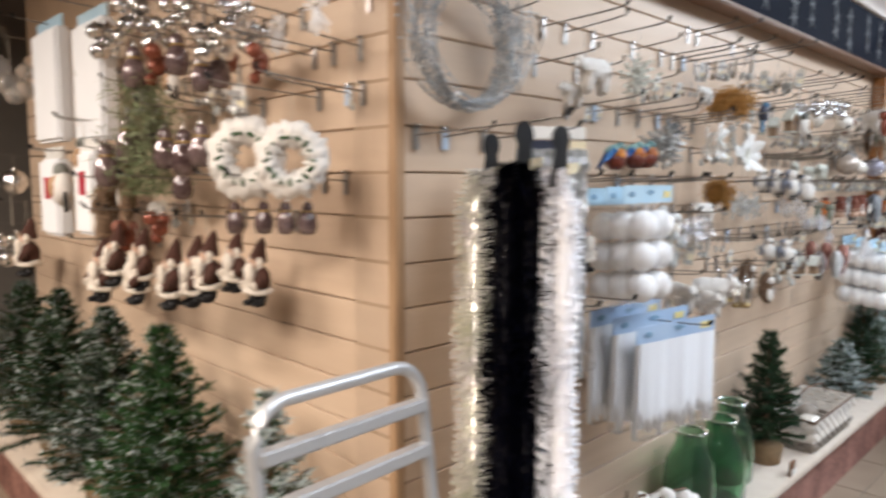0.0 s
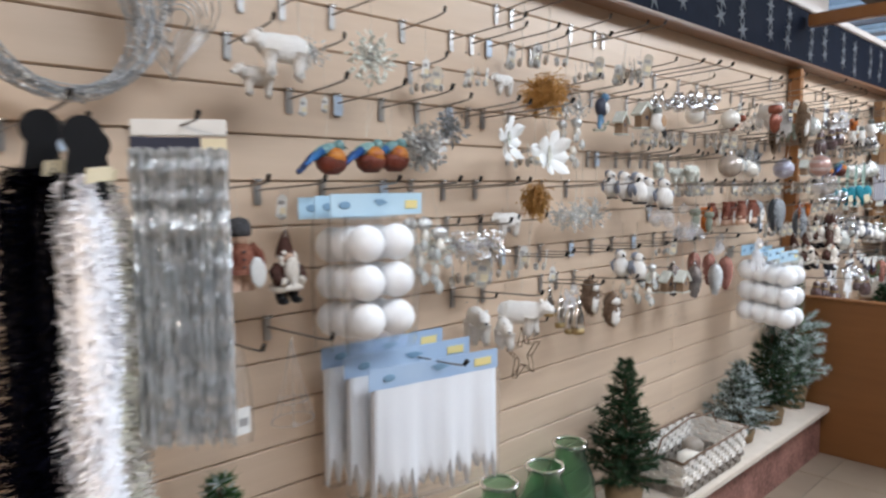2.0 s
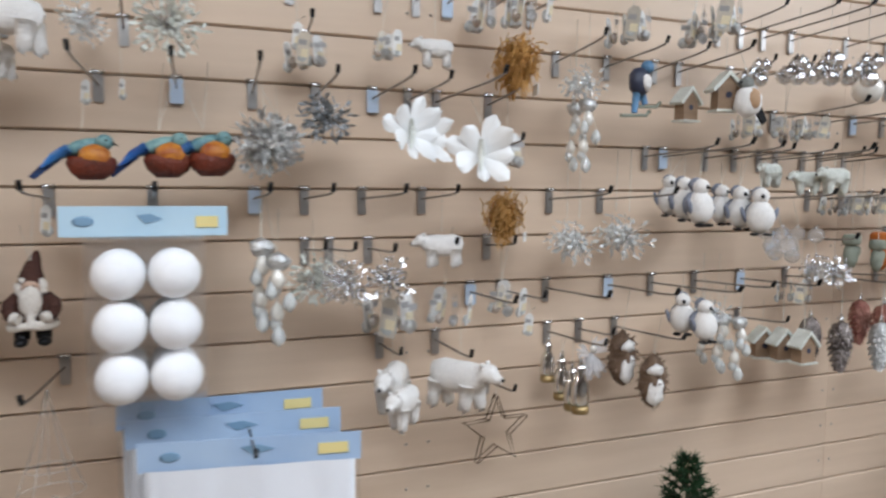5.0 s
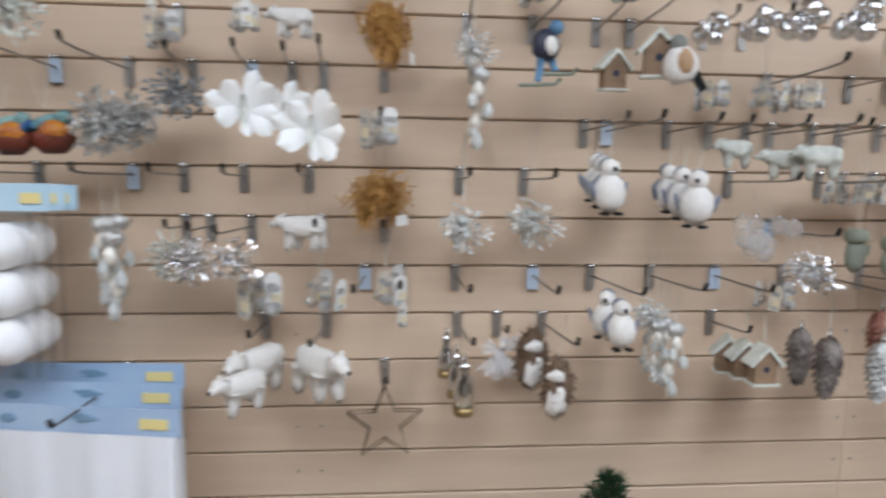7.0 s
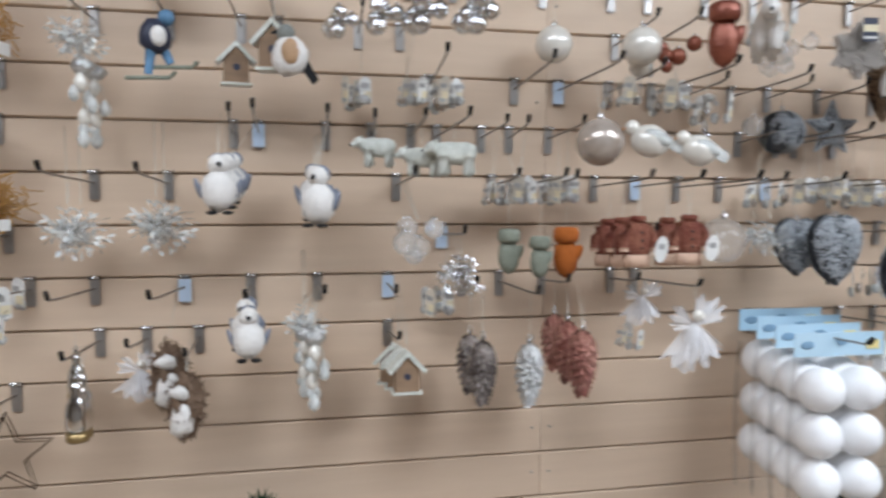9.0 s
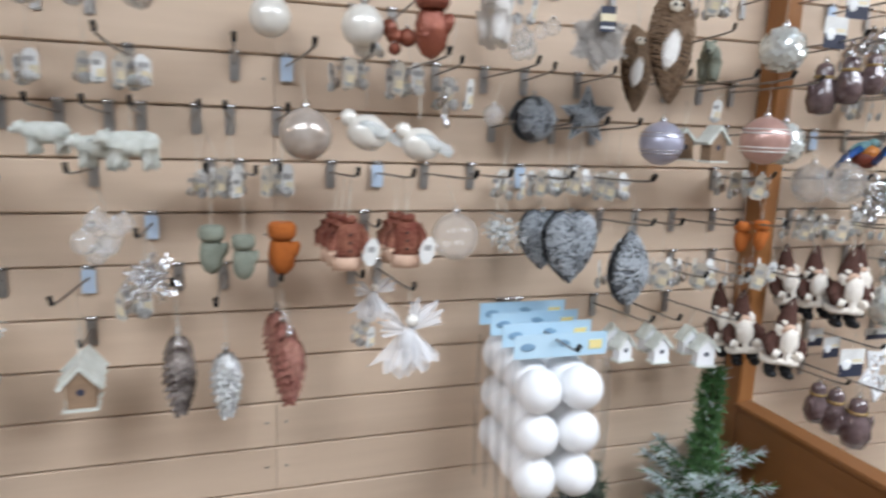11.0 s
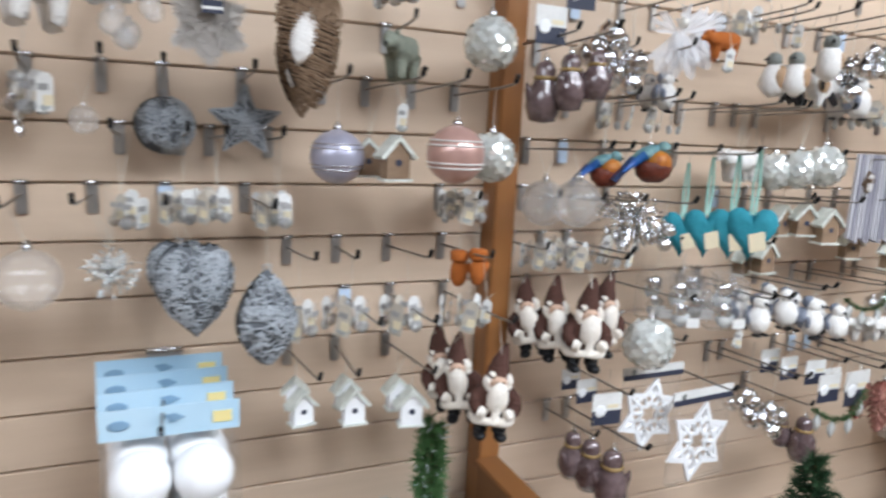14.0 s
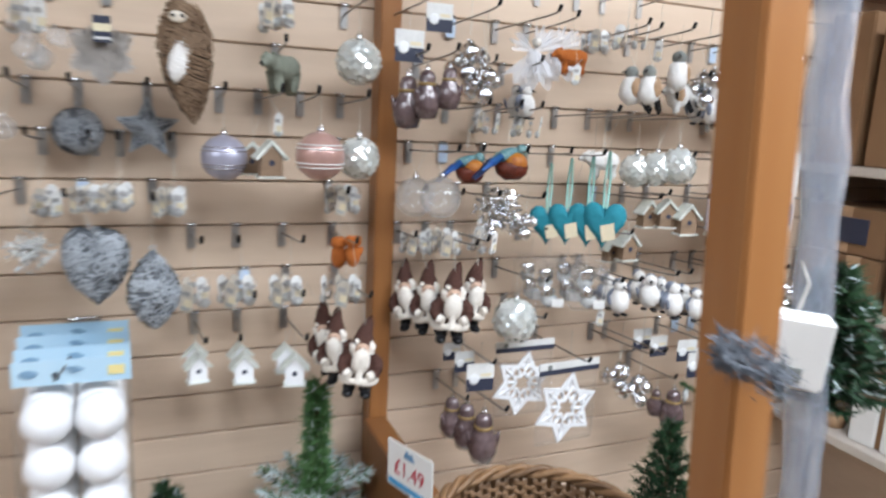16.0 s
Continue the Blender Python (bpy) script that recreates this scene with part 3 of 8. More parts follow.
def k_soldier():
    r, w, k, t = B(), B(), B(), B()
    tube(r, [(0, 0, 0.17), (0, 0, 0.10), (0.0, 0, -0.12), (0, 0, -0.24)], [0.10, 0.17, 0.21, 0.20], 12)
    for d in (-1, 1):
        tube(r, [(0.14 * d, 0, 0.12), (0.25 * d, -0.02, 0.0), (0.29 * d, -0.04, -0.14)], [0.075, 0.075, 0.065], 8)
        tube(t, [(0.095 * d, 0, -0.24), (0.095 * d, -0.01, -0.47)], [0.095, 0.085], 8)
    blob(t, (0, -0.015, 0.235), 0.12, 12)
    lathe(k, [(0.145, 0.26), (0.16, 0.30), (0.155, 0.40), (0.11, 0.48), (0.0, 0.51)], 14)
    blob(w, (0.16, -0.21, -0.22), 0.16, 12, (0.72, 0.08, 1.35), tilt=(0, -8, 0))
    for z in (0.06, -0.04, -0.14):
        blob(k, (-0.02, -0.2, z), 0.02, 12)
    return multi("soldier_doll", [(r, M["redknit"]), (w, M["card"]), (k, M["greyhat"]), (t, M["skin"])])


def k_bear(material, name="polar_bear_ornament"):
    """A walking bear: long level back, low neck, tapered snout and thick straight legs."""
    root = new(name)
    bm = B()
    prof = [(0.56, 0.10, 0.06), (0.50, 0.12, 0.20), (0.32, 0.11, 0.285), (0.08, 0.09, 0.275), (-0.16, 0.11, 0.27), (-0.34, 0.15, 0.22), (-0.46, 0.19, 0.165)]
    tube(bm, [(x, 0, z) for x, z, r in prof], [r for x, z, r in prof], 16)
    for v in bm.verts:
        v.co.y *= 0.78
        v.co += Vector((0, 0, 0.022)) * noise.noise(v.co * 9)
    part("body", bm, material, root)
    bm = B()
    blob(bm, (-0.52, 0, 0.22), 0.165, 16, (1.1, 0.9, 0.95), 0.12, 9)
    tube(bm, [(-0.58, 0, 0.20), (-0.70, 0, 0.15), (-0.76, 0, 0.135)], [0.125, 0.085, 0.06], 10)
    head = part("head", bm, material, root)
    for x, y, f in ((-0.27, -0.11, -0.05), (-0.20, 0.12, 0.06), (0.33, -0.11, -0.03), (0.40, 0.12, 0.07)):
        bm = B()
        tube(bm, [(x, y, 0.02), (x + f * 0.5, y, -0.22), (x + f, y, -0.40), (x + f - 0.03, y, -0.455)], [0.15, 0.115, 0.105, 0.09], 10)
        part("leg", bm, material, root)
    for y in (-0.09, 0.09):
        bm = B()
        blob(bm, (-0.46, y, 0.37), 0.045, 12)
        part("ear", bm, material, head)
        bm = B()
        blob(bm, (-0.645, y * 0.62, 0.245), 0.016, 12)
        part("eye", bm, M["black"], head)
    bm = B()
    blob(bm, (-0.785, 0, 0.15), 0.032, 12)
    part("nose", bm, M["black"], head)
    return root


def k_snowman():
    """A plump white penguin with a dark back."""
    root = new("penguin_ornament")
    bm = B()
    blob(bm, (0, -0.03, -0.12), 0.30, 12, (0.95, 0.85, 1.15), 0.1)
    part("belly", bm, M["plush"], root)
    bm = B()
    blob(bm, (0, 0.13, -0.06), 0.26, 12, (1.02, 0.75, 1.05), 0.08)
    part("back", bm, M["slate"], root, "grey back")
    bm = B()
    blob(bm, (0, -0.03, 0.29), 0.17, 12, rough=0.06)
    head = part("head", bm, M["plush"], root)
    bm = B()
    blob(bm, (0, 0.08, 0.335), 0.15, 12)
    part("hood", bm, M["slate"], head, "grey hood")
    bm = B()
    tube(bm, [(0, -0.17, 0.29), (0, -0.28, 0.26)], [0.05, 0.01], 6)
    part("beak", bm, M["black"], head)
    for d in (-1, 1):
        bm = B()
        blob(bm, (0.30 * d, 0, -0.08), 0.10, 12, (0.45, 0.7, 1.7), tilt=(0, 18 * d, 0))
        part("wing", bm, M["slate"], root)
        bm = B()
        blob(bm, (0.12 * d, -0.14, -0.46), 0.09, 12, (1, 1.4, 0.4))
        part("foot", bm, M["black"], root)
    return root


def k_plumfig():
    root = new("penguin_ornament")
    bm = B()
    lathe(bm, [(0.0, -0.5), (0.20, -0.46), (0.27, -0.25), (0.24, 0.0), (0.14, 0.15), (0.16, 0.27), (0.12, 0.38), (0.0, 0.43)], 14)
    for s in (-1, 1):
        blob(bm, (0.24 * s, 0, -0.12), 0.09, 12, (0.5, 0.8, 2.4), tilt=(0, 12 * s, 0))
    part("body", bm, M["plum"], root)
    bm = B()
    lathe(bm, [(0.155, 0.13), (0.18, 0.16), (0.155, 0.19)], 12)
    part("scarf", bm, M["goldcloth"], root, "thin gold scarf band")
    cap_part(root, 0.40, 0.05)
    return root


def k_dove():
    root = new("dove_ornament")
    bm = B()
    blob(bm, (0.02, 0, -0.08), 0.37, 16, (1.15, 0.85, 0.95), 0.06, tilt=(0, 16, 0))
    part("body", bm, M["pearl"], root)
    bm = B()
    blob(bm, (-0.36, 0, 0.20), 0.17, 12, (1.0, 0.9, 1.05))
    head = part("head", bm, M["pearl"], root)
    for s in (-1, 1):
        bm = B()
        blob(bm, (0.14, 0.25 * s, -0.02), 0.24, 12, (1.35, 0.25, 0.6), 0.08, tilt=(0, 24, 0))
        part("wing", bm, M["crystal"], root, "clear glittered wing")
    bm = B()
    plate(bm, [(0.28, -0.16), (0.66, -0.36), (0.76, -0.24), (0.70, -0.10), (0.34, 0.06)], -0.05, 0.05)
    part("tail", bm, M["crystal"], root, "clear glittered tail")
    bm = B()
    tube(bm, [(-0.51, 0, 0.19), (-0.61, 0, 0.15)], [0.035, 0.005], 6)
    part("beak", bm, M["breast"], head)
    return root


def petal(bm, c, length, ang, width, lift):
    """A broad rounded petal, cupped towards its tip."""
    d = Vector((math.cos(ang), 0, math.sin(ang)))
    u = Vector((-d.z, 0, d.x))
    rows = []
    for k in range(8):
        f = k / 7
        w = width * (0.16 + 0.84 * math.sin(math.pi * min(1.0, 0.56 * f + 0.02))) * math.sqrt(max(0.0, 1 - max(0.0, (f - 0.72) / 0.285) ** 2))
        p = Vector(c) + d * length * f + Vector((0, lift * f * f, 0))
        rows.append([bm.verts.new(p + u * w * g + Vector((0, -0.05 * (1 - g * g) * f, 0))) for g in (-1, -0.5, 0, 0.5, 1)])
    for a, b in zip(rows, rows[1:]):
        for k in range(4):
            bm.faces.new((a[k], a[k + 1], b[k + 1], b[k])).smooth = True


def k_butterfly():
    root = new("butterfly_ornament")
    for i, (deg, ln, wd, lift) in enumerate(((72, 0.56, 0.13, -0.05), (40, 0.50, 0.16, -0.22), (-4, 0.44, 0.15, -0.12), (-48, 0.50, 0.13, -0.26), (-84, 0.40, 0.10, -0.10), (128, 0.46, 0.15, -0.12), (164, 0.56, 0.14, -0.04), (205, 0.44, 0.16, -0.24))):
        bm = B()
        petal(bm, (0.02, 0.012 * (i % 5), 0.02), ln, radians(deg), wd, lift)
        part("wing_feather", bm, M["petal"], root)
    bm = B()
    tube(bm, [(0, -0.03, -0.22), (0, -0.06, 0.0), (0, -0.03, 0.22)], [0.02, 0.05, 0.03], 8)
    part("body", bm, M["glitwhite"], root)
    return root


def gauze(bm, c, spread, ang, length, width, folds, seed):
    """A gathered fan of thin net that spreads from one point in soft folds."""
    rnd = random.Random(seed)
    ph = [rnd.uniform(0, 6.28) for _ in range(4)]
    n, m = 18, 7
    rows = []
    for q in range(m):
        f = q / (m - 1)
        row = []
        for k in range(n + 1):
            g = k / n - 0.5
            a = ang + g * spread
            L = length * f * (1 + 0.16 * math.sin(5 * g * 3 + ph[0]) + 0.08 * math.sin(23 * g + ph[1]))
            y = width * f * (math.sin(folds * g * 6.28 + ph[2]) + 0.5 * math.sin(folds * 2.3 * g * 6.28 + ph[3]))
            row.append(bm.verts.new((c[0] + math.cos(a) * L, c[1] + y - 0.05 * f, c[2] + math.sin(a) * L)))
        rows.append(row)
    for a, b in zip(rows, rows[1:]):
        for k in range(n):
            bm.faces.new((a[k], a[k + 1], b[k + 1], b[k])).smooth = True


def k_angel():
    """Two gathered net wings, a full net skirt and a small head."""
    root = new("feather_angel")
    for i, (ang, ln) in enumerate(((150, 0.36), (30, 0.42), (66, 0.34))):
        bm = B()
        for q in range(2):
            gauze(bm, (0.0, 0.04 - 0.05 * q, 0.08), 0.85, radians(ang + 7 * q), ln * (1 - 0.12 * q), 0.026, 2, 10 * i + q)
        part("net_wing", bm, M["down"], root)
    bm = B()
    for q in range(5):
        gauze(bm, (0.0, 0.10 - 0.05 * q, 0.12), 1.7 - 0.2 * q, radians(-92 + 6 * q), 0.54 - 0.04 * q, 0.034, 2, 50 + q)
    part("net_skirt", bm, M["down"], root)
    bm = B()
    blob(bm, (0.0, 0.0, -0.05), 0.15, 12, (0.9, 0.7, 1.25), 0.2)
    part("body", bm, M["down"], root)
    bm = B()
    blob(bm, (0.01, -0.05, 0.22), 0.075, 12, rough=0.05)
    part("head", bm, M["pearl"], root)
    return root


def k_straw(name="straw_ornament"):
    """A low bundle of fine straw, longer than tall, with two ears of loose ends."""
    root = new(name)
    rnd = random.Random(13)
    bm = B()
    for i in range(520):
        x0 = rnd.gauss(0, 0.20)
        c = Vector((x0, rnd.gauss(0, 0.09), rnd.gauss(0.02, 0.10) - 0.10 * abs(x0)))
        a = rnd.gauss(0, 0.55) + (1.3 if i % 6 == 0 else 0)
        d = Vector((math.cos(a), rnd.uniform(-.4, .4), math.sin(a))).normalized() * rnd.uniform(0.07, 0.19)
        w = Vector((rnd.uniform(-.3, .3), rnd.uniform(-.3, .3), rnd.uniform(-.3, .3)))
        tube(bm, [c - d, c + w * 0.12, c + d], 0.0075, 3, False)
    for s, z in ((-1, -0.30), (1, -0.28)):
        for i in range(60):
            c = Vector((0.24 * s + rnd.gauss(0, 0.05), rnd.gauss(0, 0.05), rnd.uniform(z, 0.0)))
            d = Vector((rnd.gauss(0, 0.03), rnd.gauss(0, 0.03), rnd.uniform(0.08, 0.14)))
            tube(bm, [c - d, c, c + d], 0.0075, 3, False)
    part("straw_tuft", bm, M["straw"], root)
    bm = B()
    blob(bm, (0, 0, 0.0), 0.17, 12, (1.7, 0.6, 0.75), 0.3)
    part("straw_core", bm, M["straw"], root)
    bm = B()
    box(bm, -0.02, 0.22, -0.25, -0.24, -0.34, -0.22)
    part("tag", bm, M["card"], root, "small white price tag")
    return root


def k_nestbird():
    root = new("bird_ornament")
    bm = B()
    lathe(bm, [(0.0, -0.42), (0.20, -0.40), (0.36, -0.28), (0.42, -0.10), (0.38, 0.0), (0.0, 0.02)], 18, 0.03, 9)
    for v in bm.verts:
        v.co = Vector((v.co.x + 0.14, v.co.y * 0.72, v.co.z + 0.03 * noise.noise(v.co * 11)))
    part("perch", bm, M["nest"], root, "dark red woven nest")
    bm = B()
    blob(bm, (0.20, -0.10, 0.0), 0.25, 12, (1.15, 0.85, 0.95), 0.10)
    part("breast", bm, M["breast"], root, "orange yellow breast")
    bm = B()
    blob(bm, (-0.06, 0.03, 0.16), 0.22, 12, (1.7, 0.85, 0.62), 0.08, tilt=(0, -24, 0))
    back = part("back", bm, M["blueback"], root, "mottled teal back")
    bm = B()
    tube(bm, [(-0.20, -0.13, 0.14), (-0.45, -0.12, -0.02), (-0.66, -0.08, -0.20)], [0.10, 0.085, 0.02], 8)
    part("wing", bm, M["blue"], back, "bright blue wing")
    bm = B()
    plate(bm, [(-0.42, 0.10), (-0.86, -0.36), (-0.78, -0.42), (-0.34, -0.06)], -0.03, 0.05)
    part("tail", bm, M["navy"], back, "dark navy tail")
    bm = B()
    blob(bm, (0.36, -0.01, 0.27), 0.155, 12)
    head = part("head", bm, M["blueback"], root, "teal head")
    bm = B()
    tube(bm, [(0.48, -0.04, 0.26), (0.61, -0.07, 0.21)], [0.04, 0.004], 6)
    part("beak", bm, M["black"], head)
    bm = B()
    blob(bm, (0.40, -0.145, 0.30), 0.02, 12)
    part("eye", bm, M["black"], head)
    return root


def star_pts(n=5, ro=0.5, ri=0.2, a0=math.pi / 2):
    return [((ro if k % 2 == 0 else ri) * math.cos(a0 + k * math.pi / n), (ro if k % 2 == 0 else ri) * math.sin(a0 + k * math.pi / n)) for k in range(2 * n)]


def k_wirestar():
    root = new("wire_star")
    for y in (-0.05, 0.05):
        bm = B()
        p = [(x, y, z) for x, z in star_pts(5, 0.5, 0.21)]
        tube(bm, p + p[:2], 0.012, 5)
        part("star_frame", bm, M["twig"], root)
    bm = B()
    for x, z in star_pts(5, 0.5, 0.21):
        tube(bm, [(x, -0.05, z), (x, 0.05, z)], 0.008, 4)
    part("spacer_frame", bm, M["twig"], root)
    return root


def twig_depth(kind, x, z):
    """How far the front of the woven shape bulges at (x, z), or None outside it."""
    if kind == "ball":
        q = 1 - (x * x + z * z) / 0.44 ** 2
        return 0.44 * math.sqrt(q) if q > 0 else None
    if kind == "drop":
        w = 0.27 * math.sin(math.pi * min(1.0, max(0.0, (z + 0.5)))) ** 0.8 * (1.12 - 0.25 * z) if -0.5 < z < 0.5 else 0
        return 0.6 * math.sqrt(w * w - x * x) if abs(x) < w else None
    if kind == "star":
        a = math.atan2(z, x) - math.pi / 2
        a = abs((a + math.pi / 5) % (2 * math.pi / 5) - math.pi / 5)
        r = math.hypot(x, z)
        lim = 0.5 / (1 + 1.25 * math.sin(a) / math.sin(math.pi / 5))
        return 0.10 * (1 - r / lim) + 0.03 if r < lim else None
    q = x / 0.40
    zz = (z + 0.06) / 0.50 - 0.42 * math.sqrt(abs(q)) if abs(q) <= 1 else 9
    e = 1 - q * q - zz * zz * 1.15
    return 0.22 * math.sqrt(e) if e > 0 else None


def k_twig(kind, name):
    """A woven shape: curled pale twigs over face and back, on a core coloured dark for the shaded gaps."""
    root = new(name)
    rnd = random.Random(21)
    n = 44
    bm = B()
    for side in (-1, 1):
        grid = {}
        for i in range(n + 1):
            for k in range(n + 1):
                x, z = -0.52 + 1.04 * i / n, -0.52 + 1.04 * k / n
                d = twig_depth(kind, x, z)
                if d is not None:
                    grid[i, k] = bm.verts.new((x, side * d * 0.93, z))
        for (i, k) in list(grid):
            q = [grid.get(p) for p in ((i, k), (i + 1, k), (i + 1, k + 1), (i, k + 1))]
            if all(q):
                bm.faces.new(q if side < 0 else q[::-1]).smooth = True
    part("core", bm, M["twiggap"], root)
    bm = B()
    for side in (-1, 1):
        for i in range(150 if side < 0 else 40):
            cx, cz = rnd.uniform(-.48, .48), rnd.uniform(-.48, .48)
            if twig_depth(kind, cx, cz) is None:
                continue
            big, a0, turns = rnd.uniform(0.05, 0.14), rnd.uniform(0, 6.28), rnd.choice((-1, 1)) * rnd.uniform(1.2, 1.9)
            pts = []
            for k in range(13):
                f = k / 12
                r = big * (0.12 + 0.88 * f)
                x, z = cx + r * math.cos(a0 + turns * 6.28 * f), cz + r * math.sin(a0 + turns * 6.28 * f)
                d = twig_depth(kind, x, z)
                if d is None:
                    break
                pts.append((x, side * (d + 0.006), z))
            if len(pts) > 4:
                tube(bm, pts, 0.009, 4, False)
    if kind == "star":
        for k in range(10):
            a, b = math.pi / 2 + k * math.pi / 5, math.pi / 2 + (k + 1) * math.pi / 5
            ra, rb = (0.49, 0.225) if k % 2 == 0 else (0.225, 0.49)
            for q in range(5):
                j = [rnd.uniform(-.02, .02) for _ in range(4)]
                tube(bm, [(ra * math.cos(a) + j[0], rnd.uniform(-.05, .05), ra * math.sin(a) + j[1]), (rb * math.cos(b) + j[2], rnd.uniform(-.05, .05), rb * math.sin(b) + j[3])], 0.010, 4, False)
            if k % 2 == 0:
                tube(bm, [(0, -0.135, 0), (0.25 * math.cos(a), -0.09, 0.25 * math.sin(a)), (0.48 * math.cos(a), -0.03, 0.48 * math.sin(a))], 0.010, 4, False)
    part("twig_weave", bm, M["twigfrost"], root)
    bm = B()
    tube(bm, [(-0.03, 0, 0.40), (-0.03, 0, 0.52), (0.03, 0, 0.52), (0.03, 0, 0.40)], 0.012, 5)
    part("hanging_eye", bm, M["twigfrost"], root)
    return root


def k_tags(n):
    """Small clear packs with cream and white cards, one behind another on a hook."""
    root = new("tag_bunch" if n > 1 else "price_tag")
    rnd = random.Random(31 + n)
    m = n + 2 if n > 1 else 1
    for i in range(m):
        bm = B()
        w, hh = rnd.uniform(0.16, 0.23), rnd.uniform(0.30, 0.44)
        x = rnd.uniform(-.10, .10) * (n > 1)
        y = (-0.7 + i * 1.4 / (m - 1)) if n > 1 else 0
        z = rnd.uniform(-.07, .05) * (n > 1)
        kind = ("film", "tagcard", "film", "card")[(i + n) % 4] if n > 1 else "card"
        plate(bm, [(x - w, z - hh), (x + w, z - hh), (x + w, z + 0.30), (x + w - 0.1, z + 0.42), (x - w + 0.1, z + 0.42), (x - w, z + 0.30)], y - 0.012, y + 0.012)
        c = part("card", bm, M[kind], root)
        c.rotation_euler = (radians(rnd.uniform(-9, 9)), radians(rnd.uniform(-13, 13)), radians(rnd.uniform(-42, 42)))
        bm = B()
        box(bm, x - w * 0.8, x + w * rnd.uniform(0.1, 0.7), y - 0.020, y - 0.0135, z + 0.06, z + 0.20)
        part("print", bm, M["greyprint"], c)
        if i % 2 == 0:
            bm = B()
            box(bm, x - 0.05, x + w * 0.9, y - 0.026, y - 0.0145, z - 0.26, z - 0.04)
            part("price_label", bm, M["cardcream"], c, "cream price label")
        bm = B()
        blob(bm, (x, y + 0.06, z - 0.30), 0.20, 12, (1.0, 0.45, 0.8), 0.3, 8)
        part("trinket", bm, M[("crystal", "glitter", "taupe")[i % 3]], c, "small glittered trinket")
    return root


def k_house(wall, roof, name, label):
    root = new(name)
    bm = B()
    plate(bm, [(-0.26, -0.48), (0.26, -0.48), (0.26, 0.02), (0, 0.30), (-0.26, 0.02)], -0.16, 0.16)
    part("body", bm, wall, root)
    for s in (-1, 1):
        bm = B()
        plate(bm, [(0, 0.42), (0.42 * s, -0.02), (0.36 * s, -0.08), (0, 0.31)], -0.22, 0.22)
        part("roof", bm, roof, root)
    bm = B()
    lathe(bm, [(0.075, 0.0), (0.075, 0.02)], 10)
    d = part("door_hole", bm, M["print"], root)
    d.rotation_euler, d.location = (radians(90), 0, 0), (0, -0.15, -0.14)
    bm = B()
    box(bm, -0.32, 0.32, -0.22, 0.20, -0.52, -0.47)
    part("base", bm, roof, root)
    return root


def heart_pts(n=24, s=0.5):
    p = []
    for k in range(n):
        a = 2 * math.pi * k / n
        x = 16 * math.sin(a) ** 3
        z = 13 * math.cos(a) - 5 * math.cos(2 * a) - 2 * math.cos(3 * a) - math.cos(4 * a)
        p.append((x / 17 * s, (z + 2.5) / 15 * s))
    return p


def k_heart():
    root = new("felt_heart")
    bm = B()
    for y, f in ((-0.13, 0.55), (-0.09, 0.88), (0, 1.0), (0.09, 0.88), (0.13, 0.55)):
        for x, z in heart_pts():
            bm.verts.new((x * f * 0.95, y, z * f - 0.0))
    bm.verts.ensure_lookup_table()
    n = 24
    for r in range(4):
        for k in range(n):
            f = bm.faces.new((bm.verts[r * n + k], bm.verts[r * n + (k + 1) % n], bm.verts[(r + 1) * n + (k + 1) % n], bm.verts[(r + 1) * n + k]))
            f.smooth = True
    bm.faces.new([bm.verts[k] for k in range(n)][::-1])
    bm.faces.new([bm.verts[4 * n + k] for k in range(n)])
    part("heart", bm, M["teal"], root)
    bm = B()
    plate(bm, [(0.0, -0.30), (0.26, -0.22), (0.20, 0.10), (-0.06, 0.02)], -0.16, -0.15)
    part("tag", bm, M["cardcream"], root, "cream price tag")
    bm = B()
    for s in (-1, 1):
        tube(bm, [(0.03 * s, 0, 0.36), (0.05 * s, 0, 0.9), (0.01 * s, 0, 1.5)], 0.022, 4)
    part("ribbon", bm, M["ribbon"], root, "mint green ribbon loop")
    return root


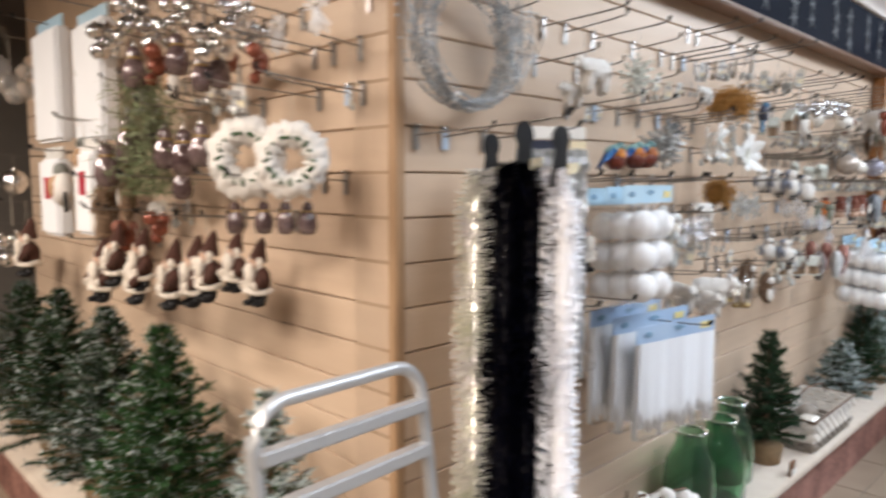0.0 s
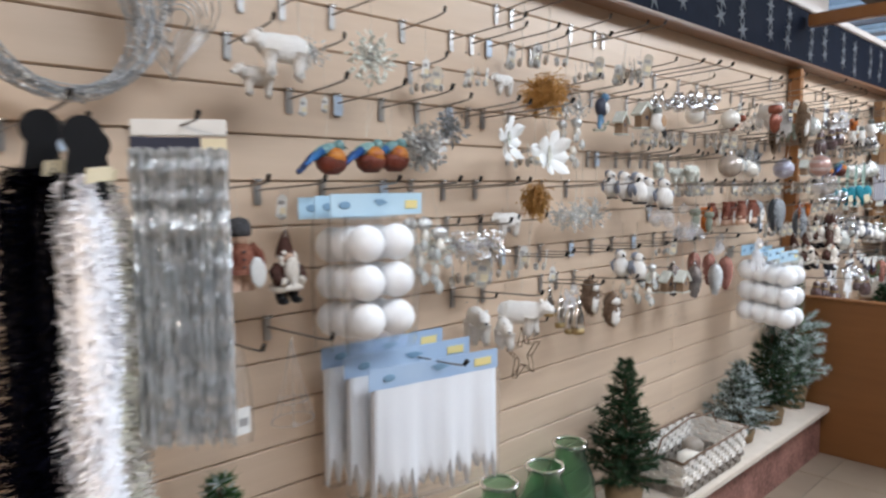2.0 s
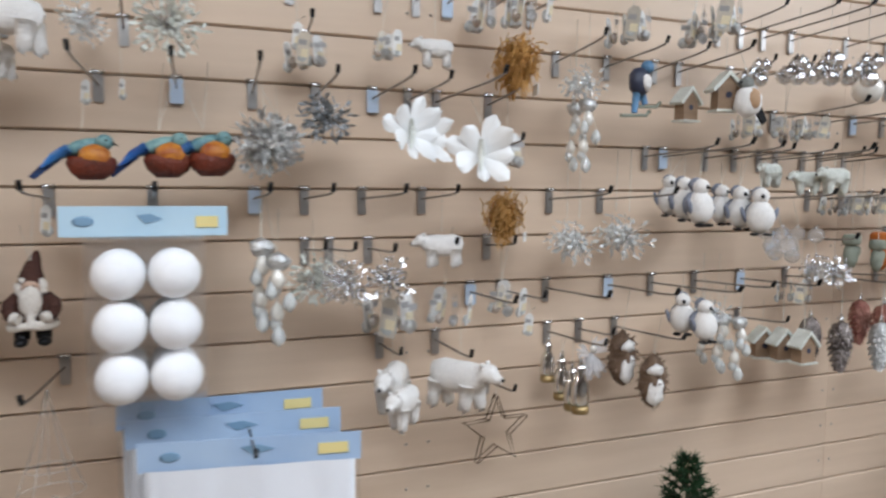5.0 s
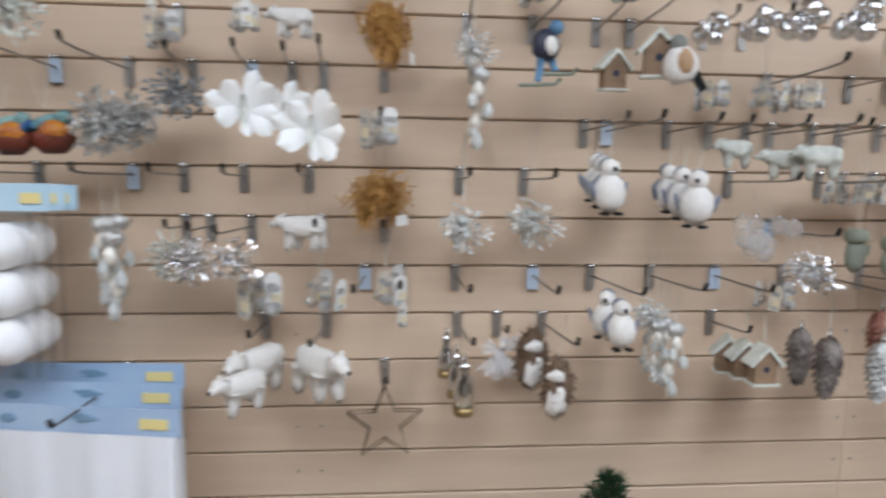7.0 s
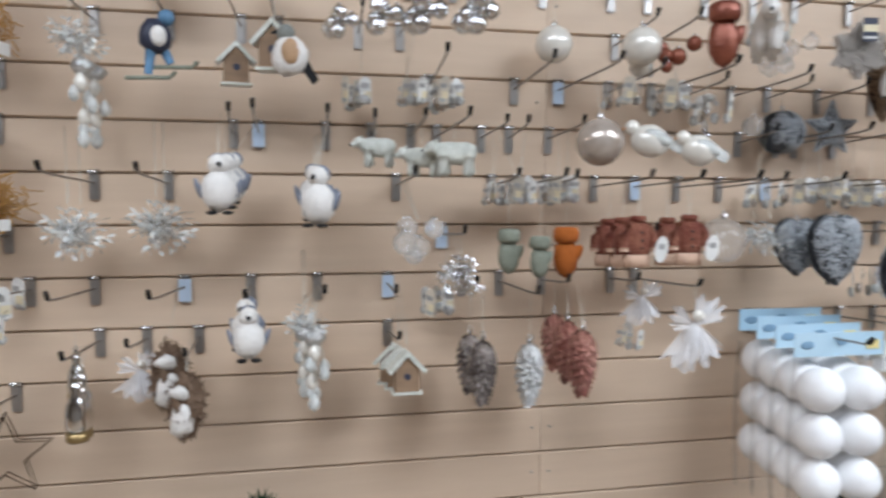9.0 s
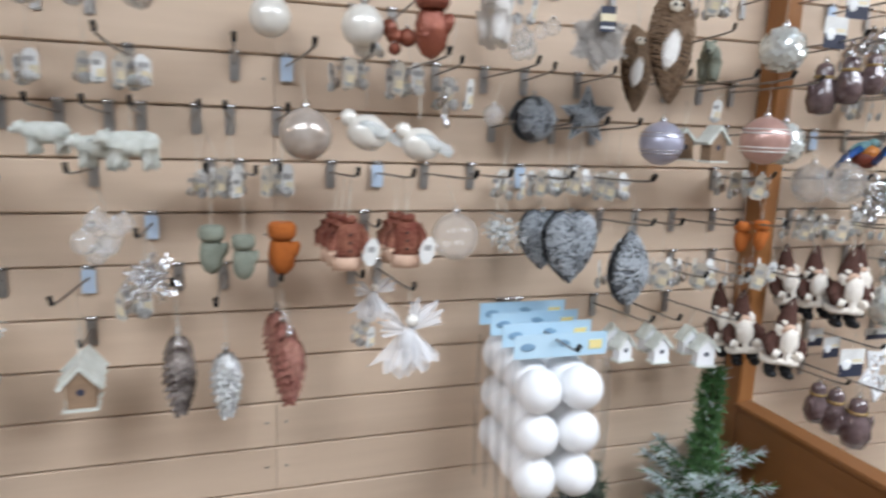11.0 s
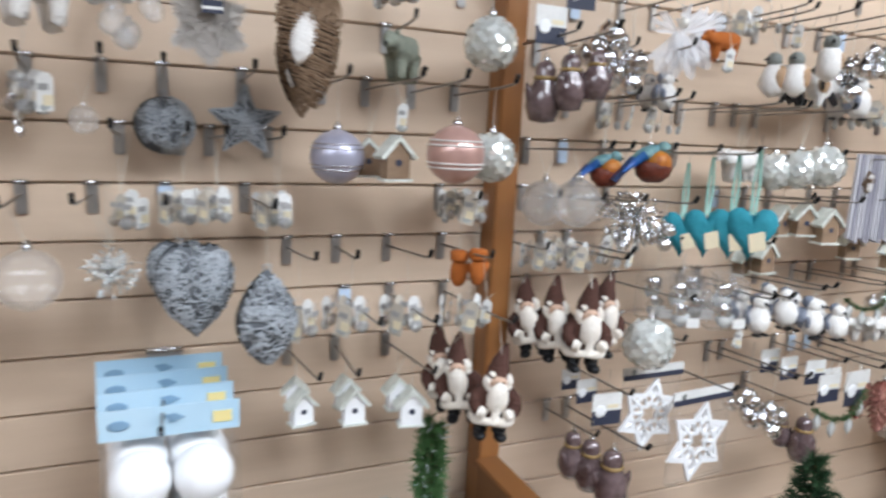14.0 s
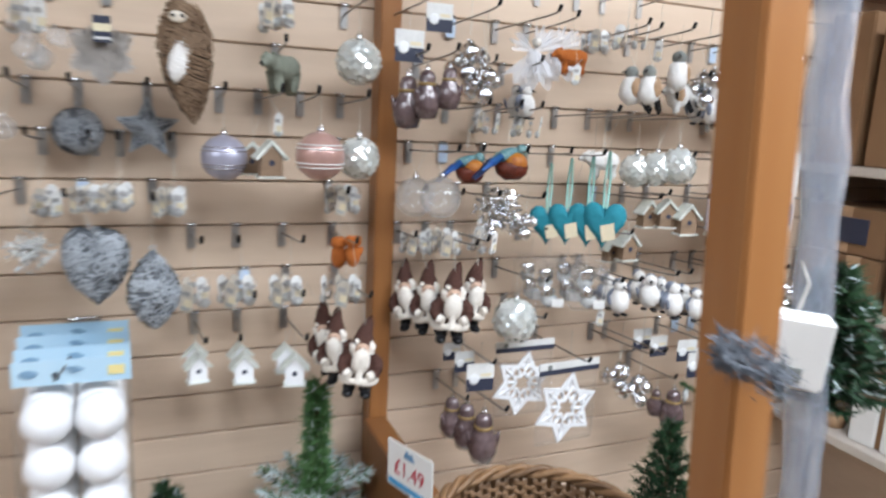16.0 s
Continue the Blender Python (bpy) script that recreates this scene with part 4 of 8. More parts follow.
def k_owl():
    """A pointed oval of woven willow with a white fleece belly and a small pale face."""
    root = new("wicker_owl")
    bm = B()
    rnd = random.Random(41)
    n = 46
    for k in range(n):
        z = 0.46 - 0.94 * k / (n - 1)
        r = 0.225 * math.sin(math.pi * (0.10 + 0.86 * k / (n - 1))) ** 0.72
        tube(bm, [(r * math.cos(a) * (1 + rnd.uniform(-.05, .05)), r * 0.6 * math.sin(a), z + rnd.uniform(-.010, .010) - 0.06 * math.cos(a)) for a in [q * math.pi / 6 for q in range(13)]], rnd.uniform(0.006, 0.010), 4, False)
    part("weave", bm, M["willow"], root)
    bm = B()
    for k in range(420):
        a, z = rnd.uniform(math.pi, 2 * math.pi), rnd.uniform(0.10, 0.46)
        r = 0.235 * math.sin(math.pi * (0.10 + 0.86 * (0.46 - z) / 0.94)) ** 0.72
        c = Vector((r * math.cos(a), r * 0.62 * math.sin(a), z))
        e = Vector((rnd.gauss(0, 0.02) + 0.02 * math.cos(a), -0.012, -rnd.uniform(0.04, 0.10)))
        w = Vector((0.006, 0, 0.001))
        bm.faces.new([bm.verts.new(p) for p in (c + w, c - w, c + e)])
    part("plumage", bm, M["willow"], root)
    # dark core puts the shade between the hoops into colour
    bm = B()
    blob(bm, (0, 0, 0), 0.205, 12, (1, 0.5, 2.15))
    part("core", bm, M["twigdark"], root)
    bm = B()
    blob(bm, (-0.05, -0.10, -0.03), 0.105, 12, (0.85, 0.5, 2.0), 0.2, tilt=(0, 12, 0))
    part("belly", bm, M["plush"], root, "white fluffy belly patch")
    bm = B()
    blob(bm, (-0.06, -0.125, 0.32), 0.065, 12, (1.2, 0.5, 0.8), 0.1)
    face = part("face", bm, M["cream"], root)
    for s in (-1, 1):
        bm = B()
        blob(bm, (-0.06 + 0.04 * s, -0.160, 0.33), 0.017, 12)
        part("eye", bm, M["black"], face)
    return root


def k_acornowl():
    root = new("owl_ornament")
    bm = B()
    rnd = random.Random(43)
    blob(bm, (0, 0, 0), 0.33, 16, (0.66, 0.6, 1.3), 0.35, 6)
    for v in [v.co.copy() for v in bm.verts]:
        for q in range(2):
            e = (v.normalized() + Vector((rnd.uniform(-.5, .5), rnd.uniform(-.5, .5), rnd.uniform(-.9, .2)))).normalized() * rnd.uniform(0.05, 0.11)
            w = e.orthogonal().normalized() * 0.018
            bm.faces.new([bm.verts.new(p) for p in (v + w, v - w, v + e)])
    part("body", bm, M["twig"], root)
    bm = B()
    blob(bm, (-0.04, -0.17, 0.22), 0.115, 12, (1.25, 0.5, 0.9), 0.6)
    part("face", bm, M["plush"], root, "white fluffy face")
    bm = B()
    blob(bm, (-0.02, -0.15, -0.16), 0.155, 12, (0.95, 0.5, 1.5), 0.6)
    part("belly", bm, M["plush"], root)
    return root


def k_spray(material, name, n=44, seed=51):
    """A spray of fine bright leaves and small beads on wires."""
    root = new(name)
    rnd = random.Random(seed)
    bm, st = B(), B()
    for i in range(n * 3):
        d = Vector((rnd.gauss(0, 1), rnd.gauss(0, 0.7), rnd.gauss(0, 1))).normalized()
        c = d * rnd.uniform(0.06, 0.42)
        if i % 5 == 0:
            blob(bm, tuple(c), rnd.uniform(0.025, 0.05), 12)
        else:
            e0 = (d + Vector((rnd.gauss(0, .5), rnd.gauss(0, .5), rnd.gauss(0, .5)))).normalized()
            u = e0.orthogonal().normalized()
            u.rotate(Matrix.Rotation(rnd.uniform(0, 6.28), 3, e0))
            u *= rnd.uniform(0.02, 0.04)
            e = c + e0 * rnd.uniform(0.08, 0.17)
            v = [bm.verts.new(p) for p in (c - e0 * 0.04, (c + e) / 2 + u, e, (c + e) / 2 - u)]
            bm.faces.new(v)
        if i % 4 == 0:
            tube(st, [(0, 0, 0), tuple(c)], 0.006, 3, False)
    part("bead_spray", bm, material, root)
    part("stem_wire", st, M["chrome"], root)
    return root


def k_bunch(material, name, n=7, seed=61, r=(0.13, 0.2)):
    """A bunch of shiny baubles hanging close together."""
    root = new(name)
    rnd = random.Random(seed)
    for i in range(n):
        bm = B()
        c = (rnd.uniform(-.34, .34), rnd.uniform(-.3, .3), rnd.uniform(-.30, .30))
        q = rnd.uniform(*r)
        blob(bm, c, q, 12, rough=0.03)
        b = part("ball", bm, material, root)
        bm = B()
        tube(bm, [(c[0], c[1], c[2] + q * 0.9), (c[0], c[1], c[2] + q * 1.2)], q * 0.22, 8)
        part("cap", bm, M["chrome"], b)
    return root


def k_bell():
    """A slim silver glass figure with a waist and a gold foot."""
    root = new("glass_ornament")
    bm = B()
    lathe(bm, [(0.15, -0.36), (0.165, -0.25), (0.15, 0.0), (0.10, 0.12), (0.075, 0.20), (0.09, 0.27), (0.06, 0.35), (0.0, 0.38)], 16)
    part("body", bm, M["silversmooth"], root)
    bm = B()
    lathe(bm, [(0.0, -0.50), (0.15, -0.50), (0.16, -0.46), (0.155, -0.365), (0.0, -0.36)], 16)
    part("foot", bm, M["goldfoil"], root, "dull gold foot")
    cap_part(root, 0.38, 0.04)
    return root


def k_hang(material, name="glass_drop", seed=81):
    """Small drops strung at several heights under a glittered cluster."""
    root = new(name)
    rnd = random.Random(seed)
    for i in range(6):
        x, y, z, s = rnd.uniform(-.15, .15), rnd.uniform(-.10, .10), -0.40 + 0.12 * i, rnd.uniform(0.85, 1.2)
        bm = B()
        lathe(bm, [(0.0, -0.11 * s), (0.05 * s, -0.07 * s), (0.068 * s, -0.01), (0.045 * s, 0.06 * s), (0.012, 0.10 * s), (0.0, 0.11 * s)], 12, 0.08, 6, (x, y, z))
        d = part("drop", bm, M["pearl"] if i % 3 == 2 else material, root)
        bm = B()
        tube(bm, [(x, y, z + 0.10 * s), (x * 0.4, y * 0.4, 0.42)], 0.005, 3)
        part("thread", bm, M["thread"], d)
    bm = B()
    blob(bm, (0.01, 0, 0.38), 0.11, 12, (1.2, 0.8, 0.9), 0.25)
    part("bead_cap", bm, M["glitter"], root)
    return root


def k_snowflake():
    root = new("snowflake_pack")
    bm = B()
    outer = [(x, z - 0.08) for x, z in star_pts(6, 0.44, 0.27, 0.35)]
    inner = [(x * 0.80, (z + 0.08) * 0.80 - 0.08) for x, z in outer]
    mid = [(x * 0.42, (z + 0.08) * 0.42 - 0.08) for x, z in outer]
    core = [(x * 0.28, (z + 0.08) * 0.28 - 0.08) for x, z in outer]
    for a, b in ((outer, inner), (mid, core)):
        for k in range(12):
            q = [a[k], a[(k + 1) % 12], b[(k + 1) % 12], b[k]]
            plate(bm, q, -0.012, 0.012)
    for k in range(12):
        p, q = inner[k], mid[k]
        tube(bm, [(p[0], 0, p[1]), (q[0], 0, q[1])], 0.026, 5)
    for k in range(12):
        p, q = inner[k], inner[(k + 1) % 12]
        c = ((p[0] + q[0]) / 2 * 0.86, ((p[1] + q[1]) / 2 + 0.08) * 0.86 - 0.08)
        blob(bm, (c[0], 0, c[1]), 0.04, 12, (1, 0.3, 1))
    part("snowflake", bm, M["white"], root)
    bm = B()
    box(bm, -0.42, 0.42, -0.02, 0.0, 0.41, 0.50)
    h = part("header_card", bm, M["card"], root, "white header card with a black band")
    bm = B()
    box(bm, -0.42, 0.42, -0.025, -0.021, 0.36, 0.42)
    part("band", bm, M["print"], h)
    bm = B()
    blob(bm, (-0.28, -0.024, 0.45), 0.035, 12, (1, 0.1, 1))
    part("logo", bm, M["grey"], h)
    bm = B()
    box(bm, -0.40, 0.40, -0.035, 0.035, -0.5, 0.36, bevel=0.02)
    part("bag", bm, M["film"], root, "clear film bag")
    return root


def k_headers(n=1):
    root = new("carded_pack")
    bm = B()
    box(bm, -0.5, 0.5, -0.02, 0.02, -0.08, 0.5)
    c = part("header_card", bm, M["card"], root, "white card with black print")
    bm = B()
    box(bm, -0.5, 0.5, -0.026, -0.021, -0.5, -0.05)
    part("band", bm, M["print"], c)
    bm = B()
    blob(bm, (-0.22, -0.03, -0.06), 0.20, 12, (1, 0.1, 1))
    part("logo", bm, M["white"], c, "white round seal")
    bm = B()
    box(bm, 0.02, 0.40, -0.027, -0.021, 0.02, 0.14)
    part("price_label", bm, M["cardcream"], c)
    return root


def k_elephant():
    o = k_bear(M["sage"], "felt_animal_ornament")
    return o


def k_froststar():
    """A soft furry star with a small banded label."""
    root = new("star_ornament")
    rnd = random.Random(77)
    bm = B()
    plate(bm, star_pts(6, 0.42, 0.27), -0.05, 0.05)
    part("star_body", bm, M["fur"], root)
    bm = B()
    for i in range(2600):
        a = rnd.uniform(0, 6.28)
        q = abs((a - math.pi / 2) % (math.pi / 3) - math.pi / 6) / (math.pi / 6)
        lim = 0.27 + 0.16 * q
        r = lim * rnd.random() ** 0.5
        c = Vector((r * math.cos(a), rnd.choice((-1, -1, 1)) * 0.05, r * math.sin(a)))
        e = (Vector((math.cos(a), 0, math.sin(a))) * (r / lim) + Vector((rnd.gauss(0, .5), -0.9 if c.y < 0 else 0.9, rnd.gauss(-0.2, .5)))).normalized() * rnd.uniform(0.05, 0.11)
        w = e.orthogonal().normalized() * 0.008
        bm.faces.new([bm.verts.new(p) for p in (c + w, c - w, c + e)])
    part("needle_mass", bm, M["fur"], root)
    bm = B()
    box(bm, -0.06, 0.16, -0.185, -0.175, 0.10, 0.44)
    c = part("label", bm, M["print"], root, "small dark label")
    part("label_band", boxm(-0.06, 0.16, -0.189, -0.1855, 0.24, 0.34), M["cardcream"], c)
    part("label_band", boxm(-0.06, 0.16, -0.189, -0.1855, 0.14, 0.17), M["card"], c)
    return root


def k_clearpack():
    """A clear narrow film pack with a white tag in it."""
    root = new("clear_pack")
    bm = B()
    rows = []
    for k in range(9):
        z = 0.48 - 0.96 * k / 8
        h = 0.05 + 0.10 * min(1.0, k / 4)
        rows.append([bm.verts.new((x * h * (1 + 0.06 * math.sin(3 * k)), y * (0.03 + 0.01 * math.sin(2.2 * k + x)), z)) for x, y in ((-1, 0), (-0.4, -1), (0.4, -1), (1, 0), (0.4, 1), (-0.4, 1))])
    for a, b in zip(rows, rows[1:]):
        for q in range(6):
            bm.faces.new((a[q], a[(q + 1) % 6], b[(q + 1) % 6], b[q])).smooth = True
    part("bag", bm, M["film"], root, "clear film bag")
    part("tag", boxm(-0.08, 0.08, -0.052, -0.046, -0.36, -0.10), M["card"], root, "white tag")
    part("print", boxm(-0.05, 0.05, -0.0545, -0.0525, -0.28, -0.20), M["greyprint"], root)
    for i in range(3):
        bm = B()
        tube(bm, [(-0.03 + 0.03 * i, 0, 0.44), (-0.05 + 0.05 * i, 0, 0.0), (-0.06 + 0.06 * i, 0, -0.44)], [0.004, 0.012, 0.004], 6)
        part("icicle", bm, M["clear"], root)
    return root


def k_wiretree():
    """A tall open cone of clear beaded wire."""
    root = new("wire_tree")
    for s in range(5):
        a = s * 2 * math.pi / 5 + 0.3
        bm = B()
        tube(bm, [(0, 0, 0.48), (0.12 * math.cos(a), 0.10 * math.sin(a), 0.0), (0.27 * math.cos(a), 0.20 * math.sin(a), -0.42)], 0.007, 5)
        part("wire", bm, M["clear"], root)
    for z, r in ((-0.42, 0.27), (-0.2, 0.19)):
        bm = B()
        tube(bm, [(r * math.cos(a), r * 0.75 * math.sin(a), z) for a in [k * math.pi / 8 for k in range(17)]], 0.007, 5, False)
        part("hoop", bm, M["clear"], root)
    bm = B()
    blob(bm, (0.02, 0, -0.49), 0.035, 12)
    part("bead", bm, M["clear"], root)
    return root


def k_clearbox():
    """A clear film box of crumpled silver with a white label."""
    root = new("clear_pack")
    part("bag", boxm(-0.34, 0.34, -0.16, 0.16, -0.48, 0.34, bevel=0.05), M["film"], root, "clear film box")
    part("hang_flap", boxm(-0.30, 0.30, -0.006, 0.006, 0.34, 0.47), M["film"], root, "clear hanging flap")
    rnd = random.Random(19)
    for i in range(4):
        bm = B()
        blob(bm, (rnd.uniform(-.14, .14), rnd.uniform(-.05, .05), -0.34 + 0.17 * i), 0.13, 12, (1.1, 0.8, 1.0), 0.5, 8)
        part("ornament", bm, M["silver"] if i % 2 else M["crystal"], root)
    part("price_label", boxm(0.06, 0.28, -0.172, -0.166, -0.44, -0.28), M["card"], root, "white price label")
    return root


def k_sprig():
    """A curved green needle garland with small clear drops."""
    root = new("sprig_ornament")
    rnd = random.Random(23)
    bm, st = B(), B()
    pts = [Vector((-0.5 + k / 8, 0.05 * math.sin(k), 0.16 - 0.30 * math.sin(math.pi * k / 8) + 0.03 * k)) for k in range(9)]
    tube(st, pts, 0.012, 5)
    for i in range(520):
        k = rnd.randrange(8)
        c = pts[k].lerp(pts[k + 1], rnd.random())
        e = Vector((rnd.gauss(0, 1), rnd.gauss(0, 1), rnd.gauss(0, 1))).normalized() * rnd.uniform(0.05, 0.11)
        w = e.orthogonal().normalized() * 0.010
        bm.faces.new([bm.verts.new(p) for p in (c + w, c - w, c + e)])
    part("needle_mass", bm, M["leaf2"], root)
    part("stem", st, M["twig"], root)
    for k in (1, 3, 5, 7):
        bm = B()
        lathe(bm, [(0.0, -0.30), (0.045, -0.22), (0.055, -0.12), (0.02, -0.02), (0.0, 0.0)], 10, 0.0, 0, tuple(pts[k]))
        part("drop", bm, M["crystal"], root, "clear glass drop")
    return root


def k_wreath():
    root = new("small_wreath")
    bm, g = B(), B()
    rnd = random.Random(91)
    n, m = 56, 14
    grid = []
    for i in range(n):
        a = 2 * math.pi * i / n
        row = []
        for k in range(m):
            q = 2 * math.pi * k / m
            rr = 0.165 * (1 + 0.7 * noise.noise(Vector((7 * math.cos(a), 7 * math.sin(a), 3.5 * math.cos(q)))))
            row.append(bm.verts.new(((0.33 + rr * math.cos(q)) * math.cos(a), rr * math.sin(q), (0.33 + rr * math.cos(q)) * math.sin(a))))
        grid.append(row)
    for i in range(n):
        for k in range(m):
            bm.faces.new((grid[i][k], grid[i][(k + 1) % m], grid[(i + 1) % n][(k + 1) % m], grid[(i + 1) % n][k])).smooth = True
    for i in range(16):
        a = i * 2 * math.pi / 16
        blob(g, (0.30 * math.cos(a), -0.155, 0.30 * math.sin(a)), 0.04, 12, (1.6, 0.5, 0.7), tilt=(0, rnd.uniform(0, 180), 0))
    part("ring", bm, M["plush"], root)
    part("greenery", g, M["leaf2"], root, "small green sprigs")
    return root


def k_skater():
    root = new("skiing_bird_ornament")
    bm = B()
    blob(bm, (0, 0, 0.12), 0.19, 12, (1.1, 0.8, 1.25), 0.15)
    part("body", bm, M["print"], root)
    bm = B()
    blob(bm, (0.04, -0.10, 0.10), 0.12, 12, (0.9, 0.7, 1.2))
    part("belly", bm, M["plush"], root)
    bm = B()
    blob(bm, (0.14, -0.02, 0.36), 0.11, 12)
    part("head", bm, M["midprint"], root)
    for x0, x1, y, z in ((-0.05, -0.1, 0, -0.38), (0.08, 0.18, 0.05, -0.22)):
        bm = B()
        tube(bm, [(x0, y, 0), (x1, y, z)], [0.07, 0.05], 8)
        part("leg", bm, M["midprint"], root)
        bm = B()
        tube(bm, [(x1 - 0.28, y, z - 0.06), (x1 + 0.26, y, z - 0.03), (x1 + 0.34, y, z + 0.05)], 0.03, 6)
        part("ski", bm, M["sage"], root, "pale green ski")
    return root


def k_robin():
    root = new("robin_ornament")
    bm = B()
    blob(bm, (0, 0, -0.05), 0.28, 12, (1.1, 0.8, 1.2), 0.12, tilt=(0, 15, 0))
    part("body", bm, M["plush"], root)
    bm = B()
    blob(bm, (0.02, -0.12, -0.02), 0.20, 12, (0.8, 0.7, 1.2))
    part("breast", bm, M["wood"], root, "tan breast")
    bm = B()
    blob(bm, (-0.06, 0, 0.31), 0.15, 12)
    head = part("head", bm, M["grey"], root)
    bm = B()
    tube(bm, [(-0.18, -0.02, 0.33), (-0.30, -0.03, 0.30)], [0.04, 0.01], 6)
    part("beak", bm, M["black"], head)
    bm = B()
    plate(bm, [(0.15, -0.2), (0.36, -0.5), (0.46, -0.42), (0.28, -0.1)], -0.03, 0.03)
    part("tail", bm, M["black"], root)
    return root


